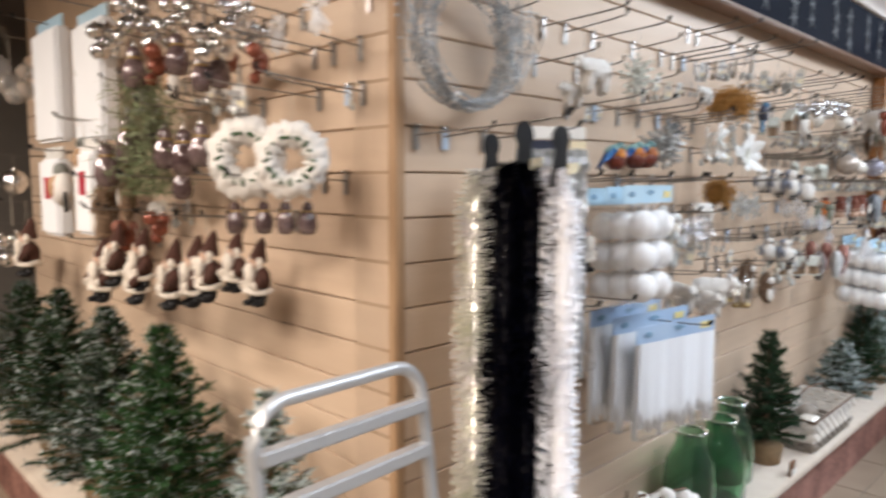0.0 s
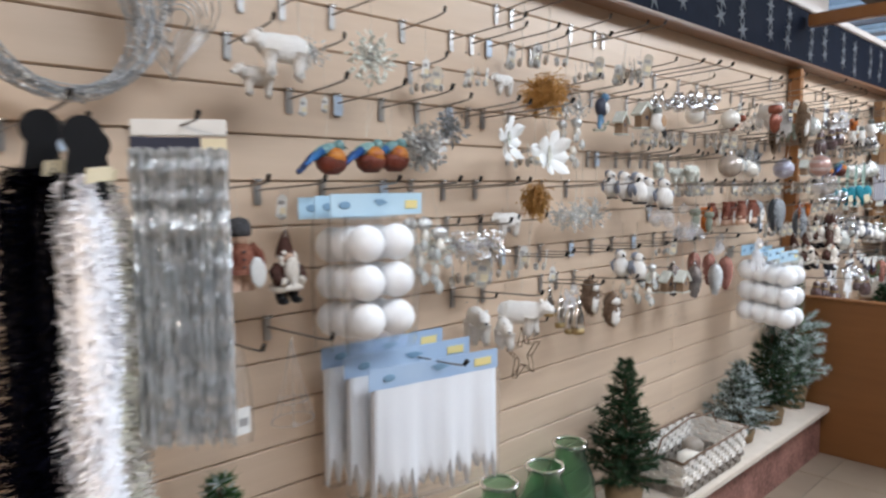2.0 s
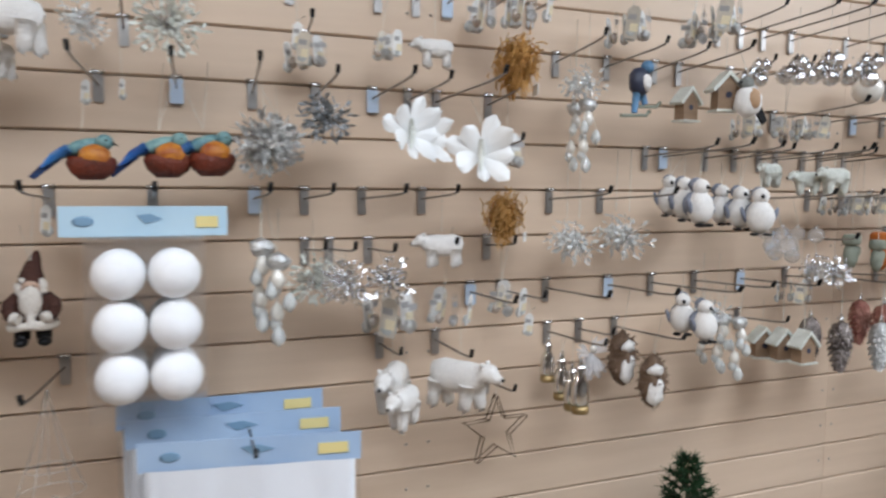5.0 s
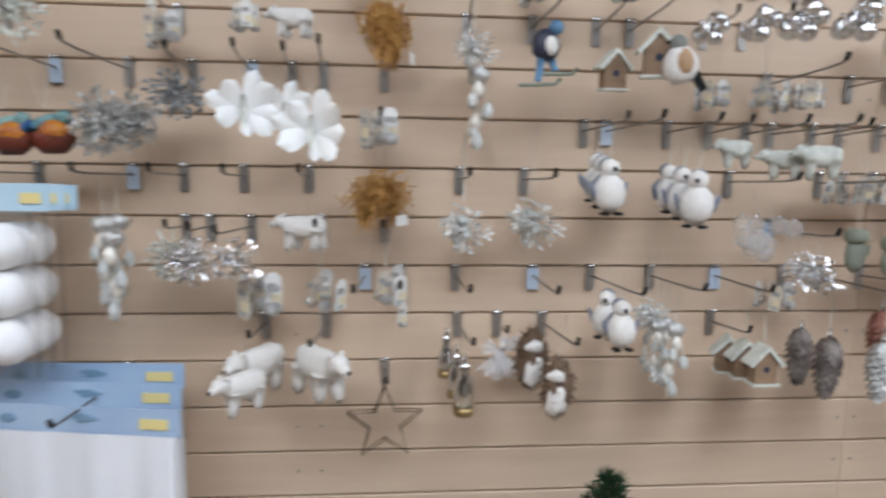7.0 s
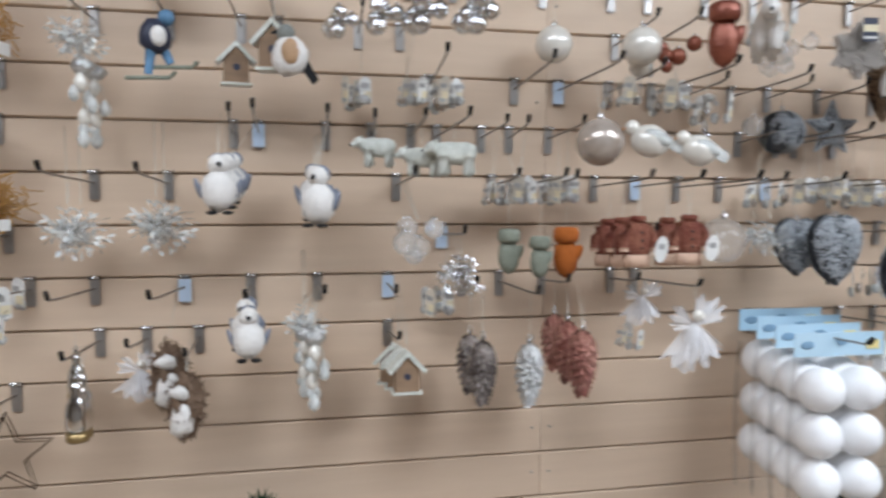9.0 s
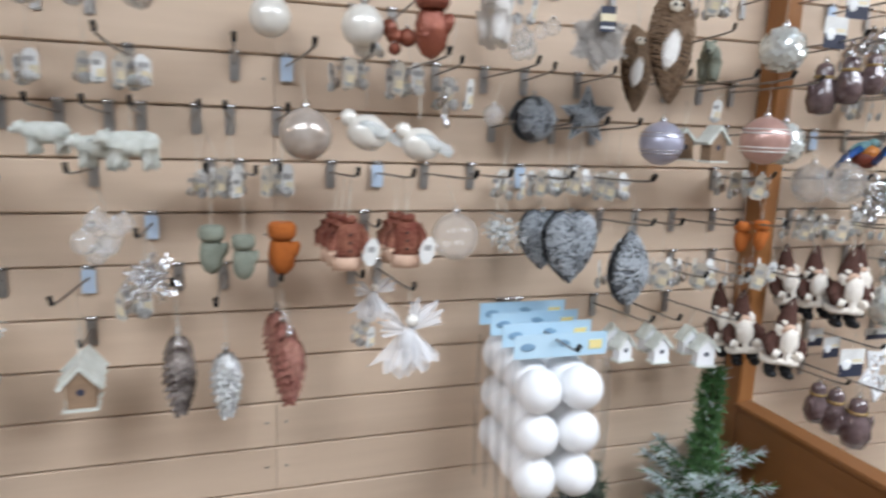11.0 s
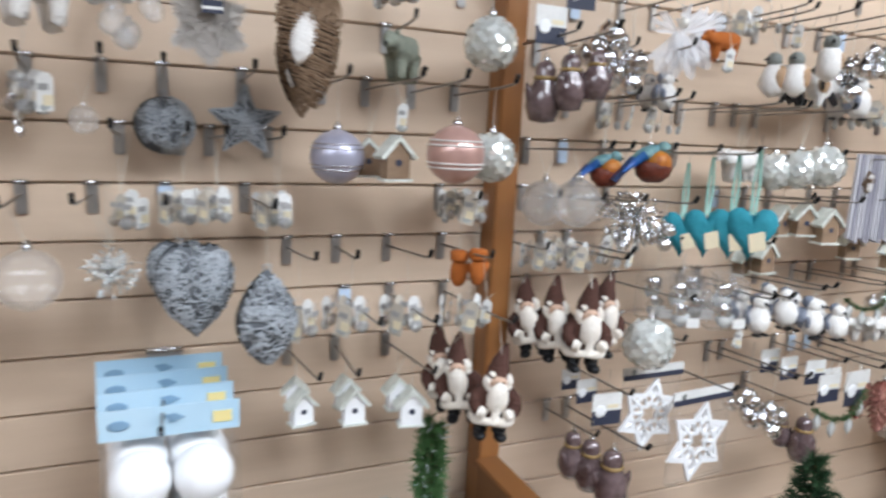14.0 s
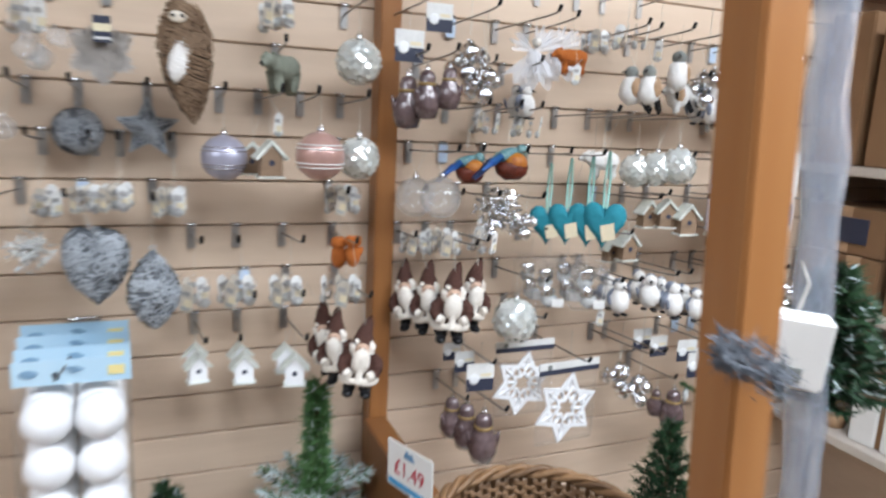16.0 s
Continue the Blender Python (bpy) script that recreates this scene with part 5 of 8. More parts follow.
KINDS = {
    "clearball": (lambda: k_bauble(M["clear"]), "clear glass bauble with a silver cap", "bauble"),
    "pearlball": (lambda: k_bauble(M["pearl"]), "pearl white bauble with a silver cap", "bauble"),
    "taupeball": (lambda: k_bauble(M["taupe"]), "taupe and white glazed bauble with a silver cap", "bauble"),
    "lilacball": (lambda: k_bauble(M["lilac"], bands=M["chrome"]), "pale lilac bauble with thin silver bands", "bauble"),
    "pinkball": (lambda: k_bauble(M["pinkglaze"], bands=M["card"]), "dusky pink bauble with pale bands", "bauble"),
    "silverball": (lambda: k_bauble(M["silver"]), "crinkled shiny silver bauble ornament", "bauble"),
    "mosaic": (k_mosaic, "white mosaic bauble covered in bright scales", "bauble"),
    "twigball": (lambda: k_twig("ball", "twig_ball"), "grey glittered twig ball", "twig ball"),
    "twigstar": (lambda: k_twig("star", "twig_star"), "grey glittered twig star", "twig star"),
    "twigheart": (lambda: k_twig("heart", "twig_heart"), "grey whitewashed twig heart", "twig heart"),
    "twigdrop": (lambda: k_twig("drop", "twig_drop"), "grey whitewashed twig drop", "twig drop"),
    "conebrown": (lambda: k_cone(M["glitbrown"]), "dark brown glittered pine cone ornament", "pine cone"),
    "conesilver": (lambda: k_cone(M["glitter"]), "silver glittered pine cone ornament", "pine cone"),
    "conered": (lambda: k_cone(M["glitred"]), "red glittered pine cone ornament", "pine cone"),
    "sweater": (lambda: k_sweater(M["redknit"]), "red patterned knitted sweater ornament", "ornament"),
    "mittengrey": (lambda: k_mitten(M["sage"]), "grey green felt mitten ornament", "ornament"),
    "mittenorange": (lambda: k_mitten(M["orange"]), "rust orange felt mitten ornament", "ornament"),
    "santa": (k_santa, "brown and white plush santa with pointed hat", "plush toy"),
    "soldier": (k_soldier, "red plush soldier with black hat and white tag", "plush toy"),
    "bear": (lambda: k_bear(M["plush"]), "white fluffy polar bear ornament", "ornament"),
    "elephant": (k_elephant, "grey green felt animal ornament", "ornament"),
    "mintbear": (lambda: k_bear(M["glitwhite"], "animal_ornament"), "pale mint glittered animal ornament", "ornament"),
    "froststar": (k_froststar, "frosted white star ornament with dark label", "ornament"),
    "wreath": (k_wreath, "white fluffy wreath with green sprigs", "wreath"),
    "fox": (lambda: k_bear(M["orange"], "fox_ornament"), "rust orange felt fox ornament", "ornament"),
    "penguin": (k_snowman, "white plush penguin with a grey back", "ornament"),
    "plum": (k_plumfig, "dark plum glass penguin with gold scarf", "ornament"),
    "dove": (k_dove, "pearl white glazed dove ornament", "ornament"),
    "butterfly": (k_butterfly, "white feathered butterfly ornament", "ornament"),
    "angel": (k_angel, "white feathered angel ornament", "ornament"),
    "straw": (k_straw, "golden straw ornament with a small tag", "ornament"),
    "bird": (k_nestbird, "blue and orange bird on a dark red nest", "ornament"),
    "wirestar": (k_wirestar, "brown wire star frame", "ornament"),
    "tags": (lambda: k_tags(5), "bunch of white price tags on a hook", "price tags"),
    "tag": (lambda: k_tags(1), "single white price tag on a hook", "price tag"),
    "tags2": (lambda: k_tags(3), "pair of white price tags on a hook", "price tags"),
    "whitehouse": (lambda: k_house(M["white"], M["glitwhite"], "house_ornament", ""), "small white wooden house ornament", "ornament"),
    "birdhouse": (lambda: k_house(M["housewood"], M["glitwhite"], "birdhouse_ornament", ""), "pale wooden birdhouse ornament with snowy roof", "ornament"),
    "heart": (k_heart, "teal felt heart on a mint ribbon", "ornament"),
    "owl": (k_owl, "brown woven wicker owl with white belly", "ornament"),
    "acornowl": (k_acornowl, "brown fluffy owl with a white face and belly", "ornament"),
    "crystal": (lambda: k_spray(M["crystal"], "crystal_spray"), "clear beaded crystal spray ornament", "ornament"),
    "spray": (lambda: k_spray(M["silver"], "silver_spray", 50, 52), "silver beaded spray ornament", "ornament"),
    "glitspray": (lambda: k_spray(M["glitter"], "glitter_spray", 110, 55), "dense silver glittered leaf spray ornament", "ornament"),
    "greyspray": (lambda: k_spray(M["glitgrey"], "grey_spray", 70, 53), "grey glittered spray ornament", "ornament"),
    "mintspray": (lambda: k_spray(M["glitwhite"], "mint_spray", 60, 54), "pale mint glittered spray ornament", "ornament"),
    "bunch": (lambda: k_bunch(M["silver"], "bauble_bunch"), "bunch of crinkled silver baubles", "baubles"),
    "clearbunch": (lambda: k_bunch(M["clear"], "bauble_bunch", 5, 62, (0.16, 0.24)), "bunch of clear glass baubles", "baubles"),
    "copper": (lambda: k_mitten(M["copper"], "robin_ornament"), "copper brown glazed bird ornament", "ornament"),
    "bell": (k_bell, "slim silver glass ornament with a gold foot", "ornament"),
    "clearpack": (k_clearpack, "clear film pack of icicles with a white tag", "pack"),
    "clearbox": (k_clearbox, "clear box of crumpled silver ornaments with label", "pack"),
    "sprig": (k_sprig, "green needle sprig hung with clear drops", "ornament"),
    "wiretree": (k_wiretree, "open cone tree of clear beaded wire", "ornament"),
    "glassdrop": (lambda: k_hang(M["crystal"]), "clear glass drop ornament with silver cluster", "ornament"),
    "silverdrop": (lambda: k_hang(M["silver"], "silver_drop"), "silver drop ornament with glitter cluster", "ornament"),
    "snowflake": (k_snowflake, "white snowflake in a clear bag with header", "snowflake"),
    "headers": (k_headers, "white carded pack with black band", "pack"),
    "skater": (k_skater, "dark blue skiing bird ornament", "ornament"),
    "robin": (k_robin, "white robin ornament with tan breast", "ornament"),
    "rockbunch": (lambda: k_bunch(M["copper"], "bauble_bunch", 5, 64), "bunch of copper brown baubles", "baubles"),
}
PROTO, HOOKS = {}, []


# ---- hooks ----
def hook_thing():
    root = new("slatwall_hook")
    bm = B()
    box(bm, -0.0088, 0.0088, -0.0045, 0.0, -0.052, -0.0035, bevel=0.0018)
    part("backplate", bm, M["hookplate"], root)
    bm = B()
    tube(bm, [(-0.0105, -0.003, 0.001), (0.0105, -0.003, 0.001)], 0.0042, 8)
    part("lip", bm, M["chrome"], root, "bright chrome upper lip")
    bm = B()
    tube(bm, [(0, -0.003, -0.020), (0, -0.02, -0.019), (0, -0.17, -0.010), (0, -0.202, -0.006), (0, -0.212, 0.004)], 0.0022, 6)
    part("arm", bm, M["steel"], root)
    bm = B()
    tube(bm, [(0, -0.207, -0.004), (0, -0.2135, 0.009)], 0.0040, 7)
    part("tip", bm, M["black"], root, "black plastic end cap")
    return root


def hook(x, row, length=0.21, label=0, wall="main"):
    z = G0 + PITCH * row
    for h in HOOKS:
        if h[3] == wall and h[1] == row and abs(h[0] - x) < 0.045:
            return h
    length *= 1.2
    swing = random.Random(int(x * 977) + row).uniform(-4, 4)
    m = pose(x, -0.002, z, 0, 0, swing) if wall == "main" else pose(-0.002, x, z, 0, 0, swing - 90)
    key = "hook%d" % label
    if key not in PROTO:
        ob = tagged(hook_thing(), "chrome slat wall display hook with black tip" if not label else "chrome slat wall display hook with a blue label", "hook", "slat wall hooks")
        if label:
            bm = B()
            box(bm, -0.0120, 0.0120, -0.0080, -0.0062, -0.048, -0.004)
            part("label", bm, M["label"], ob, "pale blue price label")
        PROTO[key] = ob
        ob.matrix_basis = m @ Matrix.Diagonal((1, length / 0.21, 1, 1))
    else:
        p = PROTO[key]
        copy_thing(p, m @ Matrix.Diagonal((1, length / 0.21 / p.scale.y, 1, 1)))
    h = (x, row, length, wall)
    HOOKS.append(h)
    return h


def arm_z(row, d, length):
    return G0 + PITCH * row - 0.020 + 0.013 * min(1.0, d / max(length, 0.05))


def put(kind, x, y, z, size, turn=0.0, tilt=0.0, group="", hang=1, wall="main"):
    """One article, its middle at (x, y, z), size metres tall, hanging from the slat wall hook above it."""
    make, label, category = KINDS[kind]
    m = pose(x, y, z, 0, tilt, turn) @ Matrix.Diagonal((size, size, size, 1))
    if kind not in PROTO:
        ob = make()
        tagged(ob, label, category, group or "hanging %s" % category)
        PROTO[kind] = ob
        ob.matrix_basis = m
    else:
        ob = copy_thing(PROTO[kind], m @ Matrix.Diagonal((*[1 / s for s in PROTO[kind].scale], 1)))
    top = z + size * (0.46 if kind not in ("heart",) else 1.45)
    if hang:
        row = math.ceil((top - G0 + 0.018) / PITCH)
        d, along = (-y, x) if wall == "main" else (-x, y)
        h = hook(along, row, max(0.12, min(0.25, d + 0.04)), 0, wall)
        az = arm_z(row, d, h[2]) + 0.002
        if az - top > 0.006:
            bm = B()
            tube(bm, [(0, 0, 0.44), tuple(m.inverted() @ Vector((h[0], y, az) if wall == "main" else (x, h[0], az)))], 0.0007 / size, 3)
            part("hanging_loop", bm, M["thread"], ob)
    return ob

# display hooks that stand empty or carry the rows
hook(0.399, 0, 0.20, 1)
hook(0.513, 0, 0.21, 0)
hook(0.679, 0, 0.22, 0)
hook(0.858, 0, 0.23, 1)
hook(0.953, 0, 0.20, 0)
hook(1.068, 0, 0.21, 0)
hook(0.390, -3, 0.22, 1)
hook(0.527, -3, 0.23, 0)
hook(0.597, 2, 0.20, 0)
hook(0.725, 2, 0.21, 1)
hook(0.858, 2, 0.22, 0)
hook(1.441, 4, 0.23, 0)
hook(1.248, 4, 0.20, 1)
hook(1.102, 4, 0.21, 0)
hook(1.629, 0, 0.22, 0)
hook(1.797, 1, 0.23, 1)
hook(1.926, 1, 0.20, 0)
hook(1.492, -2, 0.21, 0)
hook(1.655, -2, 0.22, 1)
hook(1.778, -2, 0.23, 0)
hook(1.907, -2, 0.20, 0)
hook(1.307, -2, 0.21, 1)
hook(1.090, 2, 0.20, 1)
hook(1.497, 0, 0.21, 0)
hook(1.752, 1, 0.23, 1)
hook(1.897, 1, 0.20, 0)
hook(1.897, -2, 0.20, 0)
hook(2.049, -2, 0.21, 1)
hook(2.313, 2, 0.22, 0)
hook(2.133, 2, 0.23, 0)
hook(2.407, 2, 0.23, 1)
hook(2.522, 2, 0.20, 0)
hook(2.066, 0, 0.21, 0)
hook(2.587, 0, 0.22, 1)
hook(2.688, 0, 0.23, 0)
hook(2.791, 0, 0.20, 0)
hook(2.904, 0, 0.21, 1)
hook(2.160, -1, 0.20, 1)
hook(2.593, -2, 0.21, 0)
hook(2.811, 2, 0.20, 0)
hook(2.493, 0, 0.21, 0)
hook(2.701, 0, 0.23, 0)
hook(3.226, -2, 0.21, 1)
hook(3.320, -2, 0.22, 0)
hook(3.615, 1, 0.23, 0)
hook(3.705, 1, 0.20, 1)
hook(4.018, 1, 0.21, 0)
hook(3.833, 0, 0.22, 0)
hook(4.154, 0, 0.23, 1)
hook(4.123, 2, 0.20, 0)
hook(4.262, 2, 0.21, 0)
hook(3.708, 4, 0.22, 1)
hook(3.829, 4, 0.23, 0)
hook(3.917, 4, 0.20, 0)
hook(4.111, 4, 0.21, 1)
hook(4.228, 4, 0.22, 0)
hook(4.331, 4, 0.23, 0)
hook(4.521, 4, 0.20, 1)
hook(3.872, -2, 0.21, 0)
hook(4.197, -4, 0.22, 0)
hook(4.498, -4, 0.23, 1)
hook(4.333, -2, 0.20, 0)
hook(4.467, -2, 0.21, 0)
hook(4.668, -2, 0.20, 0)
hook(4.561, -4, 0.21, 1)
hook(4.720, 2, 0.22, 0)
hook(4.693, 0, 0.23, 0)

# ---- the goods on the slat walls ----
put("straw", 1.349, -0.130, 1.628, 0.176, 78)
put("straw", 1.337, -0.110, 1.330, 0.160, 55)
put("bear", 0.487, -0.160, 1.623, 0.101, -3.0)
put("bear", 0.455, -0.120, 1.575, 0.069, 2.0)
put("mintspray", 0.715, -0.150, 1.641, 0.130, 14)
put("crystal", 0.585, -0.120, 1.645, 0.077, -7)
put("crystal", 0.589, -0.065, 1.645, 0.074, 3)
put("bird", 0.587, -0.160, 1.427, 0.086, 2.0)
put("bird", 0.697, -0.150, 1.433, 0.088, -1.5)
put("bird", 0.765, -0.149, 1.437, 0.090, 0.0)
put("butterfly", 1.108, -0.200, 1.478, 0.118, 18)
put("butterfly", 1.226, -0.240, 1.442, 0.125, -12)
put("butterfly", 1.165, -0.140, 1.473, 0.110, 40)
put("glitspray", 0.863, -0.160, 1.453, 0.125, 0)
put("glitspray", 0.893, -0.100, 1.459, 0.110, 15)
put("greyspray", 0.977, -0.120, 1.509, 0.115, 12)
put("tags", 0.955, -0.080, 1.630, 0.065, 10)
put("tags2", 1.084, -0.100, 1.649, 0.055, -11)
put("bear", 1.182, -0.120, 1.638, 0.064, -0.5)
put("tag", 0.585, -0.080, 1.537, 0.046, 9)
put("tag", 0.640, -0.080, 1.545, 0.040, -12)
put("tag", 0.521, -0.090, 1.326, 0.060, -2)
put("skater", 1.637, -0.130, 1.593, 0.130, 8)
put("bear", 1.196, -0.126, 1.265, 0.077, -6.5)
put("glassdrop", 0.855, -0.160, 1.216, 0.166, -3)
put("glassdrop", 0.859, -0.105, 1.216, 0.161, 7)
put("glassdrop", 0.878, -0.186, 1.195, 0.164, -14)
put("mintspray", 0.953, -0.100, 1.211, 0.110, -4)
put("spray", 1.081, -0.166, 1.215, 0.100, 6)
put("spray", 0.997, -0.180, 1.212, 0.097, -15)
put("spray", 1.001, -0.125, 1.212, 0.094, -5)
put("tags", 1.119, -0.080, 1.143, 0.090, 5)
put("tags2", 1.219, -0.080, 1.143, 0.075, 15)
put("tags2", 1.346, -0.080, 1.154, 0.071, -6)
put("tag", 1.380, -0.140, 1.109, 0.054, 4)
put("bear", 1.105, -0.100, 0.996, 0.113, 58)
put("bear", 1.228, -0.150, 1.006, 0.118, 128)
put("bear", 1.095, -0.205, 0.990, 0.088, 50)
put("wirestar", 1.348, -0.059, 0.864, 0.157, 4)
put("bell", 1.498, -0.151, 0.976, 0.120, -8)
put("bell", 1.471, -0.060, 1.012, 0.101, 2)
put("bell", 1.489, -0.090, 0.981, 0.106, 12)
put("bell", 1.497, -0.120, 0.965, 0.105, -9)
put("angel", 1.582, -0.060, 1.002, 0.108, 1)
put("acornowl", 1.639, -0.096, 1.009, 0.135, 11)
put("acornowl", 1.678, -0.155, 0.969, 0.127, -10)
put("crystal", 1.506, -0.140, 1.599, 0.086, 0)
put("crystal", 1.510, -0.085, 1.599, 0.083, 10)
put("glassdrop", 1.516, -0.120, 1.496, 0.156, -11)
put("glassdrop", 1.520, -0.065, 1.496, 0.151, -1)
put("birdhouse", 1.768, -0.120, 1.573, 0.082, 9)
put("birdhouse", 1.837, -0.160, 1.600, 0.094, -12)
put("robin", 1.863, -0.200, 1.576, 0.104, -6)
put("bunch", 1.949, -0.140, 1.646, 0.088, 8)
put("bunch", 2.019, -0.180, 1.650, 0.096, -13)
put("bunch", 2.090, -0.200, 1.655, 0.110, -3)
put("bunch", 2.181, -0.220, 1.654, 0.109, 7)
put("tags", 1.991, -0.080, 1.535, 0.059, -14)
put("tags2", 2.074, -0.100, 1.536, 0.058, -4)
put("tags", 2.155, -0.120, 1.533, 0.058, 6)
put("tags", 2.159, -0.065, 1.533, 0.056, -15)
put("tags", 1.345, -0.100, 1.460, 0.077, -5)
put("mintbear", 2.016, -0.120, 1.421, 0.065, 13)
put("mintbear", 2.096, -0.150, 1.402, 0.066, -8)
put("mintbear", 2.149, -0.180, 1.408, 0.075, 2)
put("tags2", 2.243, -0.100, 1.345, 0.050, 12)
put("tags2", 2.288, -0.120, 1.349, 0.053, -9)
put("crystal", 1.492, -0.140, 1.273, 0.110, 1)
put("crystal", 1.496, -0.085, 1.273, 0.107, 11)
put("crystal", 1.629, -0.120, 1.282, 0.118, -10)
put("crystal", 1.633, -0.065, 1.282, 0.115, 0)
put("crystal", 1.879, -0.120, 1.094, 0.089, -12)
put("crystal", 1.883, -0.065, 1.094, 0.086, -2)
put("glassdrop", 1.897, -0.170, 1.028, 0.151, 8)
put("glassdrop", 1.901, -0.115, 1.028, 0.147, -13)
put("glassdrop", 1.879, -0.130, 1.033, 0.133, -3)
put("glassdrop", 1.883, -0.075, 1.033, 0.129, 7)
put("clearbunch", 2.093, -0.140, 1.249, 0.104, -15)
put("clearbunch", 2.097, -0.085, 1.249, 0.101, -5)
put("spray", 2.165, -0.180, 1.190, 0.091, 5)
put("spray", 2.169, -0.125, 1.190, 0.089, 15)
put("tags", 2.144, -0.100, 1.140, 0.063, -6)
put("conesilver", 2.285, -0.216, 1.019, 0.131, 13)
put("mittengrey", 2.266, -0.140, 1.234, 0.092, 2)
put("mittengrey", 2.318, -0.170, 1.225, 0.085, 12)
put("mittenorange", 2.387, -0.125, 1.230, 0.106, -9)
put("angel", 2.564, -0.100, 1.122, 0.105, 0)
put("angel", 2.598, -0.243, 1.084, 0.159, 10)
put("tags2", 2.538, -0.080, 1.048, 0.052, -11)
put("pearlball", 2.373, -0.074, 1.645, 0.084, -1)
put("rockbunch", 2.612, -0.140, 1.620, 0.089, 9)
put("copper", 2.607, -0.290, 1.622, 0.118, -12)
put("bear", 2.742, -0.220, 1.655, 0.110, 58)
put("taupeball", 2.420, -0.200, 1.445, 0.101, 8)
put("dove", 2.528, -0.180, 1.452, 0.088, -13.0)
put("dove", 2.619, -0.200, 1.434, 0.083, -3.0)
put("tags", 2.303, -0.100, 1.354, 0.060, 7)
put("tags", 2.389, -0.120, 1.355, 0.061, -14)
put("tags", 2.393, -0.065, 1.355, 0.059, -4)
put("clearball", 2.711, -0.150, 1.258, 0.106, 6)
put("crystal", 2.817, -0.150, 1.256, 0.087, -15)
put("crystal", 2.821, -0.095, 1.256, 0.084, -5)
put("pearlball", 2.524, -0.150, 1.632, 0.085, 5)
put("dove", 2.535, -0.120, 1.600, 0.060, 30)
put("tags", 2.519, -0.100, 1.549, 0.061, 15)
put("tags", 2.626, -0.100, 1.545, 0.068, -6)
put("tags2", 2.705, -0.080, 1.524, 0.070, 4)
put("twigball", 2.904, -0.056, 1.480, 0.108, 14)
put("twigstar", 3.032, -0.052, 1.490, 0.122, -7)
put("twigheart", 2.938, -0.186, 1.232, 0.150, 3)
put("twigdrop", 3.036, -0.250, 1.200, 0.160, 13)
put("twigheart", 2.920, -0.100, 1.232, 0.130, -8)
put("clearbunch", 2.859, -0.140, 1.625, 0.092, 2)
put("clearbunch", 2.863, -0.085, 1.625, 0.089, 12)
put("froststar", 2.963, -0.196, 1.629, 0.133, -9)
put("owl", 3.101, -0.226, 1.628, 0.205, 0)
put("owl", 3.112, -0.100, 1.592, 0.165, 6)
put("elephant", 3.295, -0.100, 1.618, 0.095, 48)
put("mosaic", 3.448, -0.143, 1.655, 0.112, 0)
put("mosaic", 3.443, -0.181, 1.455, 0.103, 10)
put("lilacball", 3.175, -0.125, 1.446, 0.106, -11)
put("pinkball", 3.351, -0.227, 1.461, 0.112, -1)
put("birdhouse", 3.258, -0.187, 1.448, 0.082, 9)
put("birdhouse", 3.232, -0.120, 1.444, 0.074, -12)
put("tag", 3.278, -0.160, 1.512, 0.055, -2)
put("clearball", 2.791, -0.120, 1.488, 0.049, 8)
put("tags", 2.929, -0.100, 1.355, 0.062, -13)
put("tags", 2.977, -0.140, 1.361, 0.058, -3)
put("tags", 2.981, -0.085, 1.361, 0.057, 7)
put("tags", 3.078, -0.120, 1.350, 0.064, -14)
put("tags", 3.082, -0.065, 1.350, 0.062, -4)
put("tags", 3.436, -0.120, 1.355, 0.067, 6)
put("tags", 3.440, -0.065, 1.355, 0.065, -15)
put("mittenorange", 3.419, -0.120, 1.233, 0.076, -5)
put("mittenorange", 3.444, -0.150, 1.241, 0.075, 5)
put("tags", 3.113, -0.120, 1.161, 0.072, 15)
put("tags", 3.208, -0.120, 1.162, 0.072, 4)
put("tags", 3.311, -0.130, 1.159, 0.072, -7)
put("tags", 3.429, -0.150, 1.161, 0.072, 13)
put("tag", 3.441, -0.200, 1.168, 0.054, 2)
put("whitehouse", 3.115, -0.140, 1.002, 0.069, 12)
put("whitehouse", 3.112, -0.100, 1.013, 0.063, -9)
put("whitehouse", 3.210, -0.140, 0.993, 0.073, 1)
put("whitehouse", 3.206, -0.100, 1.005, 0.067, 11)
put("whitehouse", 3.316, -0.160, 0.987, 0.078, -10)
put("whitehouse", 3.302, -0.120, 1.000, 0.071, 0)
put("santa", 3.438, -0.260, 1.031, 0.166, -18, 6)
put("santa", 3.409, -0.170, 1.028, 0.162, -32, -9)
put("santa", 3.397, -0.120, 1.033, 0.161, -26, -15)
put("headers", 3.547, -0.180, 1.687, 0.066, 3)
put("headers", 3.620, -0.160, 1.753, 0.060, -4)
put("plum", 3.555, -0.160, 1.575, 0.125, -6)
put("plum", 3.583, -0.200, 1.592, 0.114, 24)
put("plum", 3.626, -0.220, 1.606, 0.098, -39)
put("bunch", 3.704, -0.140, 1.668, 0.134, -3)
put("bunch", 3.723, -0.190, 1.618, 0.119, 7)
put("angel", 3.859, -0.160, 1.688, 0.155, -14)
put("fox", 3.935, -0.200, 1.684, 0.068, -4)
put("tag", 3.938, -0.220, 1.654, 0.053, 6)
put("angel", 3.942, -0.120, 1.706, 0.136, -15)
put("robin", 4.158, -0.140, 1.639, 0.116, -15)
put("robin", 4.186, -0.170, 1.641, 0.115, 15)
put("robin", 4.243, -0.200, 1.677, 0.119, 45)
put("bear", 4.322, -0.140, 1.621, 0.088, -3.0)
put("bunch", 4.366, -0.160, 1.644, 0.147, 4)
put("penguin", 3.855, -0.140, 1.589, 0.085, 42)
